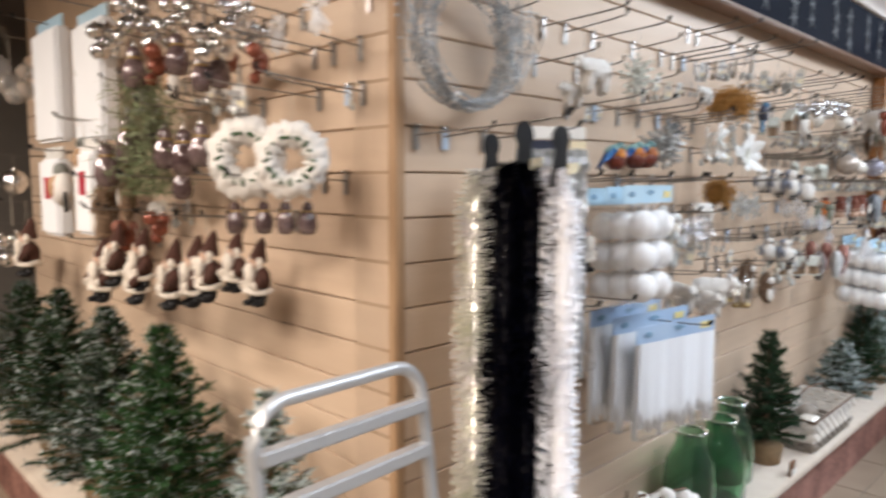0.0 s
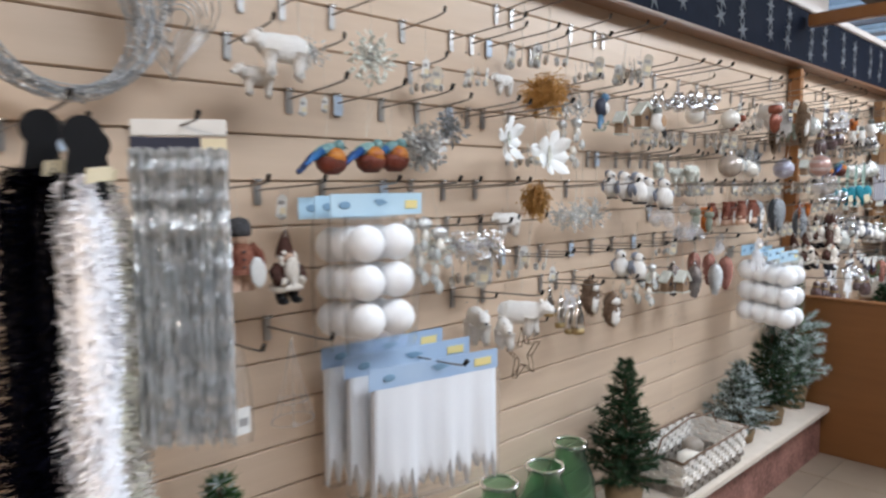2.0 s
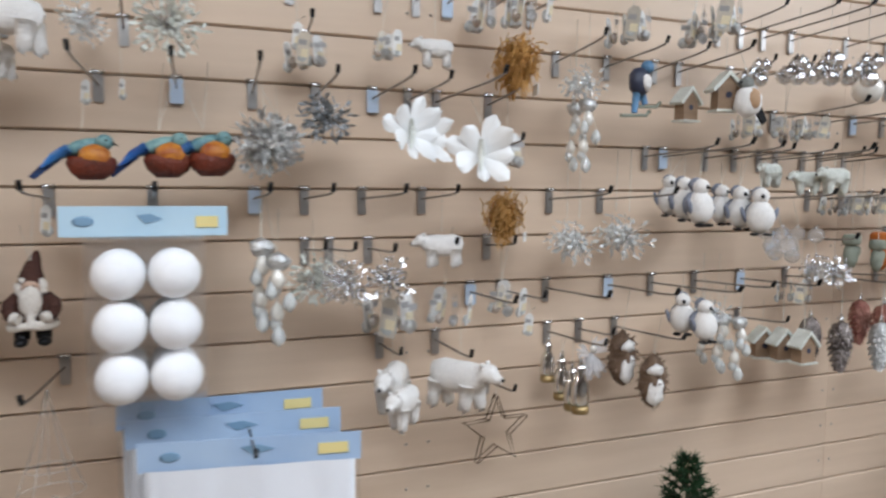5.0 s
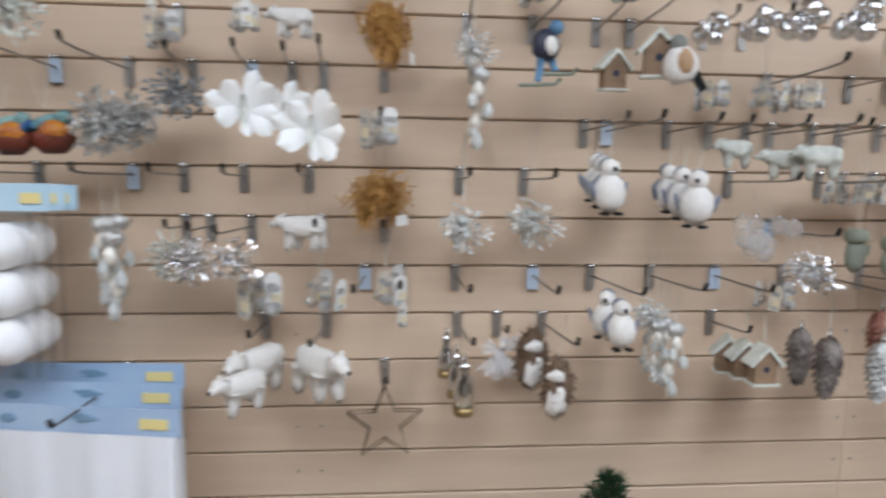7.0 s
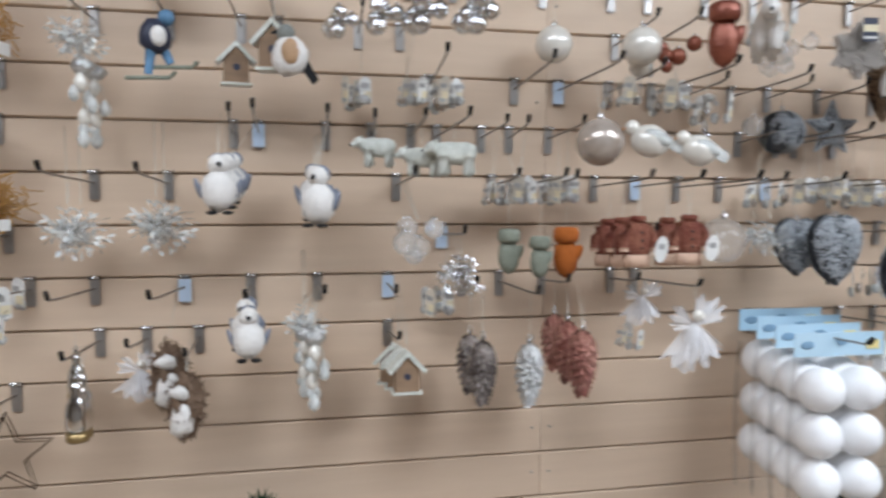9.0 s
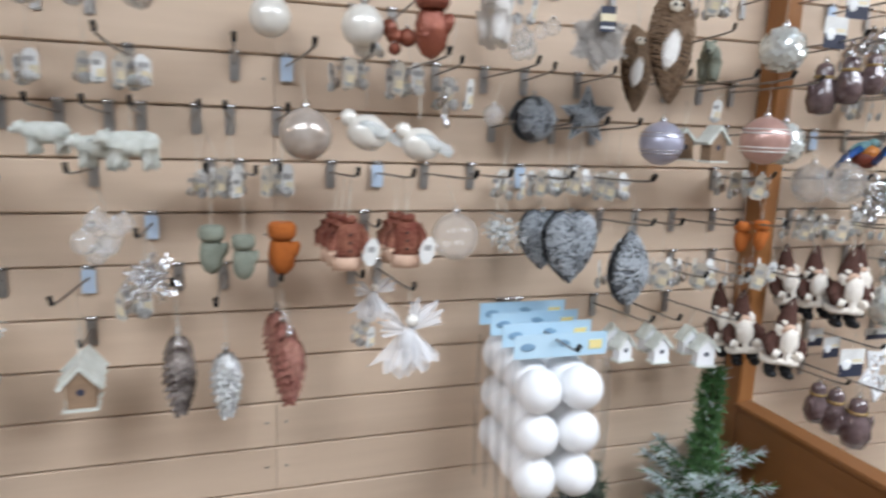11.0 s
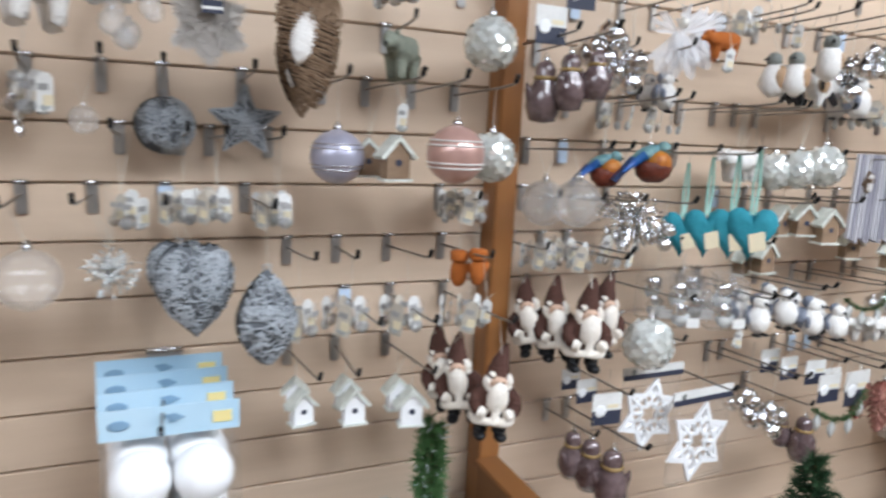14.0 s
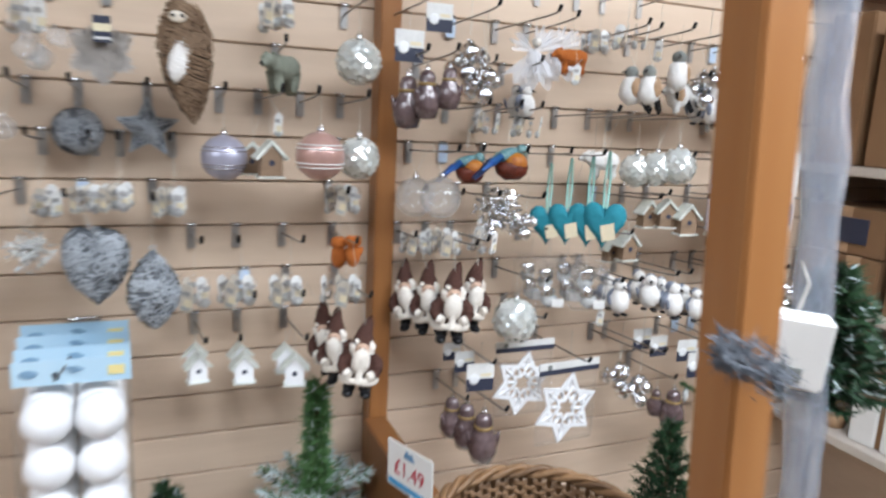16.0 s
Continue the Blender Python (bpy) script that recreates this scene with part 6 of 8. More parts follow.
put("penguin", 3.859, -0.085, 1.589, 0.082, -21)
put("tags2", 3.769, -0.080, 1.537, 0.060, 3)
put("tags2", 3.852, -0.140, 1.533, 0.059, 13)
put("bird", 3.707, -0.150, 1.431, 0.085, -1.5)
put("bird", 3.796, -0.180, 1.448, 0.099, 0.0)
put("bear", 4.114, -0.100, 1.444, 0.085, 6.0)
put("mosaic", 4.192, -0.140, 1.437, 0.097, -9)
put("mosaic", 4.233, -0.170, 1.445, 0.100, 1)
put("mosaic", 4.275, -0.200, 1.456, 0.106, 11)
put("clearball", 3.592, -0.130, 1.366, 0.104, -10)
put("clearball", 3.635, -0.180, 1.372, 0.107, 0)
put("spray", 3.815, -0.140, 1.326, 0.129, 10)
put("spray", 3.819, -0.085, 1.326, 0.126, -11)
put("bunch", 3.857, -0.180, 1.298, 0.088, -1)
put("bunch", 3.797, -0.120, 1.286, 0.083, 9)
put("heart", 3.940, -0.140, 1.290, 0.104, -26)
put("heart", 3.978, -0.170, 1.297, 0.109, -31)
put("heart", 4.019, -0.200, 1.299, 0.115, -35)
put("heart", 4.044, -0.230, 1.303, 0.120, -38)
put("tags", 3.615, -0.100, 1.251, 0.059, -3)
put("tags", 3.682, -0.130, 1.254, 0.064, 7)
put("tags", 3.686, -0.075, 1.254, 0.062, -14)
put("tags2", 3.747, -0.150, 1.260, 0.062, -4)
put("birdhouse", 4.259, -0.120, 1.320, 0.081, 6)
put("birdhouse", 4.299, -0.150, 1.325, 0.083, -15)
put("birdhouse", 4.341, -0.180, 1.314, 0.091, -5)
put("birdhouse", 4.174, -0.160, 1.242, 0.084, 5)
put("birdhouse", 4.152, -0.120, 1.223, 0.069, 15)
put("soldier", 0.408, -0.120, 1.234, 0.148, -6)
put("santa", 0.504, -0.130, 1.200, 0.142, 4)
put("santa", 3.595, -0.100, 1.117, 0.162, -30, -13)
put("santa", 3.635, -0.140, 1.118, 0.166, -24, -6)
put("santa", 3.668, -0.200, 1.119, 0.178, -16, 3)
put("santa", 3.736, -0.160, 1.125, 0.168, -2, 9)
put("mosaic", 3.847, -0.180, 1.071, 0.127, -8)
put("snowflake", 3.904, -0.140, 0.895, 0.201, 0)
put("snowflake", 4.009, -0.190, 0.838, 0.222, 4)
put("clearbox", 3.935, -0.085, 1.150, 0.130, -20)
put("clearbox", 3.950, -0.150, 1.148, 0.135, -14)
put("clearbox", 4.030, -0.110, 1.150, 0.135, -22)
put("clearbox", 4.046, -0.185, 1.150, 0.140, -10)
put("clearbunch", 4.085, -0.120, 1.130, 0.100, 1)
put("sprig", 4.530, -0.190, 1.100, 0.150, -10)
put("sprig", 4.470, -0.200, 0.820, 0.170, -8)
put("penguin", 4.133, -0.200, 1.114, 0.098, 0)
put("penguin", 4.137, -0.145, 1.114, 0.095, 30)
put("penguin", 4.255, -0.170, 1.114, 0.100, -33)
put("penguin", 4.259, -0.115, 1.114, 0.097, -3)
put("penguin", 4.308, -0.200, 1.096, 0.102, 27)
put("penguin", 4.312, -0.145, 1.096, 0.099, -36)
put("penguin", 4.372, -0.220, 1.085, 0.090, -6)
put("penguin", 4.376, -0.165, 1.085, 0.087, 24)
put("tag", 4.082, -0.200, 1.060, 0.053, -13)
put("headers", 3.727, -0.080, 0.960, 0.047, -1)
put("headers", 3.750, -0.110, 0.941, 0.054, 2)
put("headers", 3.777, -0.150, 0.912, 0.072, -5)
put("headers", 4.290, -0.120, 0.961, 0.060, -2)
put("headers", 4.322, -0.150, 0.948, 0.059, 2)
put("headers", 4.434, -0.140, 0.922, 0.064, -5)
put("headers", 4.453, -0.170, 0.888, 0.074, -2)
put("plum", 3.719, -0.120, 0.805, 0.117, 15)
put("plum", 3.746, -0.150, 0.792, 0.128, 45)
put("plum", 3.775, -0.190, 0.776, 0.142, -18)
put("bunch", 4.206, -0.140, 0.868, 0.109, 4)
put("bunch", 4.245, -0.180, 0.839, 0.123, 14)
put("plum", 4.343, -0.140, 0.777, 0.086, -21)
put("plum", 4.371, -0.180, 0.771, 0.130, 9)
put("bunch", 4.444, -0.160, 1.694, 0.115, 13)
put("bunch", 4.500, -0.200, 1.697, 0.114, -8)
put("bunch", 4.573, -0.240, 1.713, 0.120, 2)
put("penguin", 4.381, -0.180, 1.604, 0.101, 36)
put("penguin", 4.385, -0.125, 1.604, 0.098, -27)
put("tags", 4.553, -0.120, 1.580, 0.079, 1)
put("tags", 4.557, -0.065, 1.580, 0.077, 11)
put("robin", 4.301, -0.140, 1.632, 0.099, -30)
put("robin", 4.225, -0.120, 1.627, 0.098, 0)
put("birdhouse", 4.590, -0.180, 1.239, 0.086, 10)
put("birdhouse", 4.490, -0.140, 1.257, 0.077, -11)
put("acornowl", 4.431, -0.200, 1.415, 0.058, -1)
put("bear", 4.497, -0.140, 1.046, 0.071, 4.5)
put("bear", 4.536, -0.170, 1.043, 0.071, -6.0)
put("bear", 4.566, -0.200, 1.050, 0.070, -1.0)
put("bunch", 4.643, -0.160, 1.102, 0.106, 8)
put("bunch", 4.717, -0.200, 1.084, 0.113, -13)
put("headers", 4.494, -0.140, 0.889, 0.074, -1)
put("headers", 4.545, -0.180, 0.882, 0.092, 2)
put("conered", 4.622, -0.200, 0.840, 0.153, -14)
put("conered", 4.588, -0.160, 0.854, 0.138, -4)
put("conesilver", 4.811, -0.180, 0.816, 0.153, 6)
put("conesilver", 4.872, -0.220, 0.815, 0.156, -15)
put("conesilver", 4.788, -0.140, 0.821, 0.138, -5)
put("clearpack", 0.398, -0.120, 0.955, 0.205, 5)
put("wiretree", 0.517, -0.120, 0.960, 0.190, 15)
put("tags2", 2.835, -0.080, 1.345, 0.061, 4)
put("tags2", 2.820, -0.100, 1.690, 0.070, 8)
put("silverdrop", 2.704, -0.090, 1.505, 0.100, -5)
put("tags", 3.293, -0.100, 1.738, 0.070, -4)
put("tags2", 4.138, -0.120, 1.765, 0.070, 10)
put("tags", 4.058, -0.120, 1.745, 0.060, -12)
put("tag", 4.256, -0.100, 1.739, 0.060, -20)
put("bear", 4.079, -0.150, 1.446, 0.078, -14)

put("tag", 0.930, -0.090, 1.654, 0.055, 6)
put("tags2", 1.285, -0.100, 1.728, 0.075, 9)
put("tags2", 1.351, -0.140, 1.738, 0.080, 7)
put("tags", 1.645, -0.090, 1.732, 0.075, -2)
put("tags2", 1.781, -0.120, 1.732, 0.075, -11)
put("tags", 1.830, -0.150, 1.751, 0.080, -3)

put("penguin", 1.756, -0.090, 1.370, 0.098, -24)
put("penguin", 1.901, -0.090, 1.350, 0.100, 12)
put("birdhouse", 2.048, -0.090, 1.018, 0.084, -16)
put("penguin", 1.750, -0.145, 1.364, 0.102, -6)
put("penguin", 1.905, -0.145, 1.344, 0.105, -8)
put("birdhouse", 2.054, -0.145, 1.024, 0.084, -7)
put("penguin", 1.744, -0.200, 1.358, 0.106, 12)
put("penguin", 1.909, -0.200, 1.338, 0.110, -28)
put("birdhouse", 2.060, -0.200, 1.030, 0.084, 2)
put("penguin", 1.779, -0.120, 1.106, 0.100, -30)
put("penguin", 1.787, -0.180, 1.100, 0.100, 4)
put("conebrown", 2.203, -0.090, 1.012, 0.135, 4)
put("conebrown", 2.208, -0.172, 1.015, 0.138, 14)
put("conered", 2.380, -0.085, 1.048, 0.132, 20)
put("conered", 2.386, -0.145, 1.042, 0.138, 3)
put("conered", 2.391, -0.208, 1.034, 0.142, -8)
put("sweater", 2.486, -0.100, 1.247, 0.102, -6)
put("sweater", 2.488, -0.160, 1.252, 0.102, 9)
put("sweater", 2.490, -0.220, 1.257, 0.102, 1)
put("sweater", 2.594, -0.140, 1.251, 0.102, 5)
put("sweater", 2.594, -0.220, 1.259, 0.102, -10)

# goods on the left wall
put("bunch", -0.150, 0.888, 1.778, 0.140, -105, wall="left")
put("bunch", -0.200, 0.444, 1.685, 0.135, -95, wall="left")
put("bunch", -0.140, 0.359, 1.694, 0.108, -85, wall="left")
put("bunch", -0.140, 1.306, 1.817, 0.179, -75, wall="left")
put("bunch", -0.180, 0.967, 1.840, 0.158, -96, wall="left")
put("bunch", -0.120, 0.800, 1.822, 0.144, -86, wall="left")
put("rockbunch", -0.180, 0.829, 1.684, 0.136, -76, wall="left")
put("rockbunch", -0.120, 0.538, 1.663, 0.111, -97, wall="left")
put("plum", -0.200, 0.503, 1.622, 0.099, -87, wall="left")
put("plum", -0.200, 0.925, 1.685, 0.132, -77, wall="left")
put("robin", -0.140, 0.809, 1.634, 0.107, -98, wall="left")
put("angel", -0.100, 0.319, 1.700, 0.102, -88, wall="left")
put("bunch", -0.200, 0.329, 1.728, 0.115, -78, wall="left")
put("plum", -0.120, 0.976, 1.524, 0.148, -99, wall="left")
put("plum", -0.120, 0.688, 1.463, 0.119, -89, wall="left")
put("santa", -0.140, 0.477, 1.153, 0.151, -79, wall="left")
put("santa", -0.160, 1.068, 1.072, 0.196, -100, wall="left")
put("rockbunch", -0.140, 1.224, 1.182, 0.144, -90, wall="left")
put("angel", -0.140, 0.097, 1.704, 0.095, -80, wall="left")
put("plum", -0.140, 1.142, 1.490, 0.173, -101, wall="left")
put("plum", -0.180, 0.658, 1.438, 0.136, -91, wall="left")
put("owl", -0.140, 1.381, 1.287, 0.244, -81, wall="left")
put("wreath", -0.200, 0.290, 1.410, 0.180, -50, wall="left")
put("wreath", -0.190, 0.120, 1.402, 0.155, -45, wall="left")
put("plum", -0.200, 0.349, 1.277, 0.083, -82, wall="left")
put("plum", -0.170, 0.274, 1.279, 0.082, -103, wall="left")
put("plum", -0.140, 0.230, 1.279, 0.081, -93, wall="left")
put("plum", -0.110, 0.187, 1.279, 0.081, -83, wall="left")
put("santa", -0.220, 0.667, 1.109, 0.180, -104, wall="left")
put("santa", -0.170, 0.558, 1.135, 0.176, -94, wall="left")
put("santa", -0.120, 0.400, 1.131, 0.162, -84, wall="left")
put("santa", -0.200, 1.133, 1.122, 0.188, -105, wall="left")
put("tags", -0.080, 0.682, 1.598, 0.075, -95, wall="left")
put("tags2", -0.080, 1.043, 1.257, 0.103, -85, wall="left")
put("tag", -0.030, 0.129, 1.542, 0.055, -75, wall="left")
put("clearbunch", -0.200, 2.296, 1.766, 0.217, -96, wall="left")
put("silverball", -0.200, 2.342, 1.358, 0.124, -86, wall="left")
put("bunch", -0.200, 2.411, 1.055, 0.228, -76, wall="left")
put("robin", -0.200, 1.657, 1.338, 0.186, -97, wall="left")
put("robin", -0.160, 1.522, 1.439, 0.161, -87, wall="left")
put("santa", -0.200, 1.275, 1.061, 0.206, -77, wall="left")
put("santa", -0.200, 2.173, 1.072, 0.239, -98, wall="left")
put("plum", -0.130, 1.171, 1.479, 0.140, -75, wall="left")
put("plum", -0.155, 0.840, 1.455, 0.130, -86, wall="left")
put("plum", -0.180, 0.554, 1.452, 0.120, -97, wall="left")
put("plum", -0.205, 1.167, 1.412, 0.150, -78, wall="left")
put("plum", -0.130, 0.791, 1.360, 0.110, -89, wall="left")
put("owl", -0.155, 1.145, 1.323, 0.200, -100, wall="left")
put("owl", -0.180, 1.299, 1.235, 0.220, -81, wall="left")
put("rockbunch", -0.205, 0.798, 1.232, 0.120, -92, wall="left")
put("santa", -0.130, 1.423, 1.094, 0.200, -103, wall="left")
put("santa", -0.155, 1.051, 1.111, 0.190, -84, wall="left")
put("santa", -0.180, 0.624, 1.116, 0.180, -95, wall="left")
put("tags", -0.205, 0.307, 1.540, 0.080, -76, wall="left")
put("tags", -0.130, 1.027, 1.600, 0.090, -87, wall="left")
put("plum", -0.155, 0.500, 1.640, 0.110, -98, wall="left")
put("plum", -0.180, 0.679, 1.693, 0.120, -79, wall="left")
put("rockbunch", -0.205, 0.228, 1.613, 0.100, -90, wall="left")

# ---- the large goods on the main wall ----
def tinsel(name, label, x, y, top, bottom, radius, material, seed, count=5200, fill=0.42):
    """A folded tinsel garland that hangs from a black card hanger."""
    t = thing(name, label, "tinsel", "tinsel garlands", pose(x, y, 0))
    rnd = random.Random(seed)
    strands = [(-radius * 0.45, 0.0), (radius * 0.45, 0.02), (0.0, -0.03)]
    for sx, sy in strands:
        bm = B()
        for i in range(count // 3):
            z = rnd.uniform(bottom, top)
            f = min(1.0, 0.55 + (top - z) * 6.0)
            a = rnd.uniform(0, 2 * math.pi)
            c = Vector((sx * f + 0.006 * math.sin(z * 17), sy * f, z))
            d = Vector((math.cos(a), math.sin(a), rnd.uniform(-0.5, 0.35))).normalized() * radius * rnd.uniform(0.62, 1.0) * f
            w = Vector((-math.sin(a), math.cos(a), rnd.uniform(-1, 1))).normalized() * 0.0021
            v = [bm.verts.new(p) for p in (c + w, c - w, c + d - w * 0.6, c + d + w * 0.6)]
            bm.faces.new(v)
        strand = part("strand", bm, material, t)
        bm = B()
        tube(bm, [(sx * 0.5, sy * 0.5, top), (sx, sy, top - 0.07), (sx, sy, bottom)], [0.006, radius * fill, radius * fill], 8)
        part("core", bm, material, strand)
    bm = B()
    plate(bm, [(0.026 * math.cos(a), 0.026 * math.sin(a)) for a in [k * math.pi / 8 for k in range(-2, 11)]] + [(-0.030, -0.085), (0.030, -0.085)], -0.0015, 0.0015)
    h = part("hanger_card", bm, M["black"], t, "black card hanger with grey print")
    h.location = (0, -0.015, top + 0.052)
    bm = B()
    plate(bm, [(-0.018, 0.0), (0.014, 0.006), (0.017, 0.024), (-0.015, 0.021)], -0.001, 0.001)
    q = part("price_label", bm, M["cardcream"], t, "cream price label")
    q.location = (0.012, -0.035, top - 0.012)
    return t


tinsel("tinsel_garland", "thick black tinsel garland on a black hanger", 0.026, -0.305, 1.393, 0.36, 0.060, M["tblack"], 1, 18000)
tinsel("tinsel_garland", "fluffy white tinsel garland on a black hanger", 0.060, -0.362, 1.383, 0.38, 0.035, M["twhite"], 2, 18000, 0.60)
tinsel("tinsel_garland", "iridescent pale gold tinsel garland", 0.150, -0.115, 1.385, 0.40, 0.060, M["tirid"], 3, 24000, 0.50)
hook(0.04, 1, 0.34)
hook(0.130, 1, 0.12, 1)
hook(0.170, 2, 0.18, 1, "left")


def foil_curtain(x, y, top):
    t = thing("foil_curtain", "crinkled silver foil lametta curtain with header card", "lametta", "", pose(x, y, top, 0, 0, -34))
    w = 0.077
    bm = B()
    box(bm, -w, w, -0.006, 0.0, -0.028, 0.0, bevel=0.0015)
    c = part("header_card", bm, M["card"], t)
    bm = B()
    box(bm, -w, w * 0.45, -0.009, -0.0065, -0.052, -0.030)
    part("band", bm, M["print"], c, "black printed band")
    bm = B()
    box(bm, w * 0.46, w, -0.009, -0.0065, -0.050, -0.032)
    part("price_label", bm, M["cardcream"], c)
    rnd = random.Random(8)
    meshes = []
    for q in range(9):
        bm = B()
        n, end = 30, -0.545 + rnd.uniform(-.02, .03)
        ph, am = rnd.uniform(0, 6), rnd.uniform(0.001, 0.004)
        prev = None
        for k in range(n + 1):
            z = -0.05 + (end + 0.05) * k / n
            yy = am * math.sin(ph + k * 1.3) + 0.008 * math.sin(k * 2.2) * (k < 9) + 0.0016 * math.sin(k * 3.1 + q * 2)
            tw = 0.0030 * math.cos(ph + k * (0.5 + 0.09 * q))
            a = bm.verts.new((-0.0014, yy - tw, z))
            b = bm.verts.new((0.0014, yy + tw, z))
            if prev:
                bm.faces.new((prev[0], prev[1], b, a))
            prev = (a, b)
        meshes.append(mesh_of("foil_strip", bm, M["foil"]))
    for layer in range(4):
        for i in range(74):
            o = new("foil_strip", meshes[rnd.randrange(9)])
            o.parent = t
            o.location = (-w + (i + 0.5) * 2 * w / 74 + rnd.uniform(-.003, .003), -0.02 + layer * 0.008 + rnd.uniform(-.004, .004), rnd.uniform(-.004, .004))
    return t


foil_curtain(0.262, -0.205, 1.480)
hook(0.262, 1, 0.23)


def blue_header(t, w, h, y, z, card="cardblue"):
    bm = B()
    box(bm, -w / 2, w / 2, y - 0.001, y + 0.001, z - h, z)
    c = part("header_card", bm, M[card], t, "pale blue header card")
    bm = B()
    blob(bm, (-w * 0.36, y - 0.002, z - h * 0.5), h * 0.26, 12, (1.3, 0.06, 0.7))
    part("logo", bm, M["headerprint"], c)
    bm = B()
    box(bm, w * 0.30, w * 0.44, y - 0.003, y - 0.0015, z - h * 0.72, z - h * 0.34)
    part("price_label", bm, M["yellow"], c, "yellow price label")
    bm = B()
    plate(bm, [(-0.05 * w, z - 0.3 * h), (0.03 * w, z - 0.25 * h), (0.10 * w, z - 0.42 * h), (0.0, z - 0.58 * h)], y - 0.003, y - 0.0015)
    part("slot_print", bm, M["headerprint"], c)
    return c


def ball_pack(x, y, top, r, w, n_depth, step, hook_row, rise=-0.004):
    """White foam balls, two by three, in a clear bag under a blue header; several on one hook."""
    for i in range(n_depth):
        t = thing("ball_pack", "bag of six white foam balls under blue header", "ball pack", "bagged white foam balls", pose(x - 0.003 * i, y + step * i, 0, 0, 0, (i * 5 % 3) - 1))
        hh = 0.046
        blue_header(t, w, hh, 0, top + rise * i)
        for a in range(2):
            for b in range(3):
                bm = B()
                blob(bm, (0, 0, 0), r, 16, rough=0.015)
                o = part("foam_ball", bm, M["foam"], t)
                o.location = ((a - 0.5) * 2.02 * r, -0.2 * r, top - hh - 0.012 - r * 1.15 - b * 2.06 * r + rise * i)
        bm = B()
        zb = top - hh - 6.5 * r - 0.03
        pr = []
        for k in range(15):
            f = k / 14
            z = top - hh + (zb - top + hh) * f
            pr.append((2.16 * r, max(0.004, 1.12 * r * math.sin(math.pi * min(1, 0.10 + 0.84 * f)) ** 0.5), z))
        ring = [[bm.verts.new((px * (1 + 0.012 * math.sin(9 * k + q)), sy * py - 0.2 * r, z)) for q, (px, sy) in enumerate(((-pw, -0.55), (-pw * 0.5, -1), (0, -0.9), (pw * 0.5, -1), (pw, -0.55), (pw, 0.5), (pw * 0.5, 0.95), (-pw * 0.5, 0.95), (-pw, 0.5)))] for k, (pw, py, z) in enumerate(pr)]
        for ra, rb in zip(ring, ring[1:]):
            for k in range(9):
                bm.faces.new((ra[k], ra[(k + 1) % 9], rb[(k + 1) % 9], rb[k])).smooth = True
        part("bag", bm, M["film"], t, "clear film bag")
    hook(x, hook_row, -y + 0.03)


ball_pack(0.677, -0.215, 1.352, 0.0395, 0.240, 3, 0.055, 0)
ball_pack(2.896, -0.262, 1.080, 0.044, 0.195, 4, 0.053, -3, 0.007)
wp = thing("wide_hook_plate", "wide chrome plate holding the ball pack hook", "hook", "", pose(2.896, -0.002, G0 - 3 * PITCH))
part("plate", boxm(-0.030, 0.030, -0.007, -0.0052, -0.048, -0.002, bevel=0.0006), M["hookplate"], wp)
bm = B()
tube(bm, [(-0.031, -0.006, 0.001), (0.031, -0.006, 0.001)], 0.0055, 8)
part("lip", bm, M["chrome"], wp, "bright chrome upper lip")


def icicle_blanket(x, y, top, w, drop, seed, label):
    t = thing("fleece_pack", label, "fleece pack", "white fleece packs", pose(x, y, 0, 0, 0, -12 + 3 * seed))
    blue_header(t, w, 0.048, 0, top, "cardperi")
    rnd = random.Random(seed)
    bm = B()
    n = 26
    up, lo = [], []
    for k in range(n + 1):
        f = k / n
        xx = -w * 0.47 + w * 0.94 * f
        yy = 0.004 * math.sin(f * 17 + seed) + 0.002 * math.sin(f * 41)
        low = top - drop + (0.055 if k % 2 else 0.0) + rnd.uniform(-.02, .02)
        up.append((xx, yy, top - 0.045))
        lo.append((xx, yy * 1.6, low))
    rows = []
    for q in range(7):
        g = q / 6
        rows.append([bm.verts.new((a[0], a[1] * (0.3 + g) - 0.006, a[2] + (b[2] - a[2]) * g)) for a, b in zip(up, lo)])
    back = []
    for q in range(7):
        g = q / 6
        back.append([bm.verts.new((a[0], a[1] * (0.3 + g) + 0.010, a[2] + (b[2] - a[2]) * g)) for a, b in zip(up, lo)])
    for rr, flip in ((rows, False), (back, True)):
        for ra, rb in zip(rr, rr[1:]):
            for k in range(n):
                v = (ra[k], ra[k + 1], rb[k + 1], rb[k])
                bm.faces.new(v[::-1] if flip else v).smooth = True
    for k in range(n):
        bm.faces.new((rows[-1][k], rows[-1][k + 1], back[-1][k + 1], back[-1][k]))
    for q in range(6):
        bm.faces.new((rows[q][0], rows[q + 1][0], back[q + 1][0], back[q][0]))
        bm.faces.new((rows[q][n], back[q][n], back[q + 1][n], rows[q + 1][n]))
    part("fleece", bm, M["fabric"], t, "white fleece with a jagged icicle edge")
    bm = B()
    box(bm, -w * 0.49, w * 0.49, -0.024, 0.022, top - drop - 0.012, top - 0.044, bevel=0.008)
    part("bag", bm, M["film"], t, "clear film bag")
    return t


icicle_blanket(0.828, -0.232, 0.974, 0.355, 0.30, 1, "white icicle fleece in a bag under blue header")
icicle_blanket(0.808, -0.165, 0.994, 0.355, 0.31, 2, "white icicle fleece in a bag under blue header")
icicle_blanket(0.790, -0.095, 1.008, 0.355, 0.31, 3, "white icicle fleece in a bag under blue header")
hook(0.832, -4, 0.27)


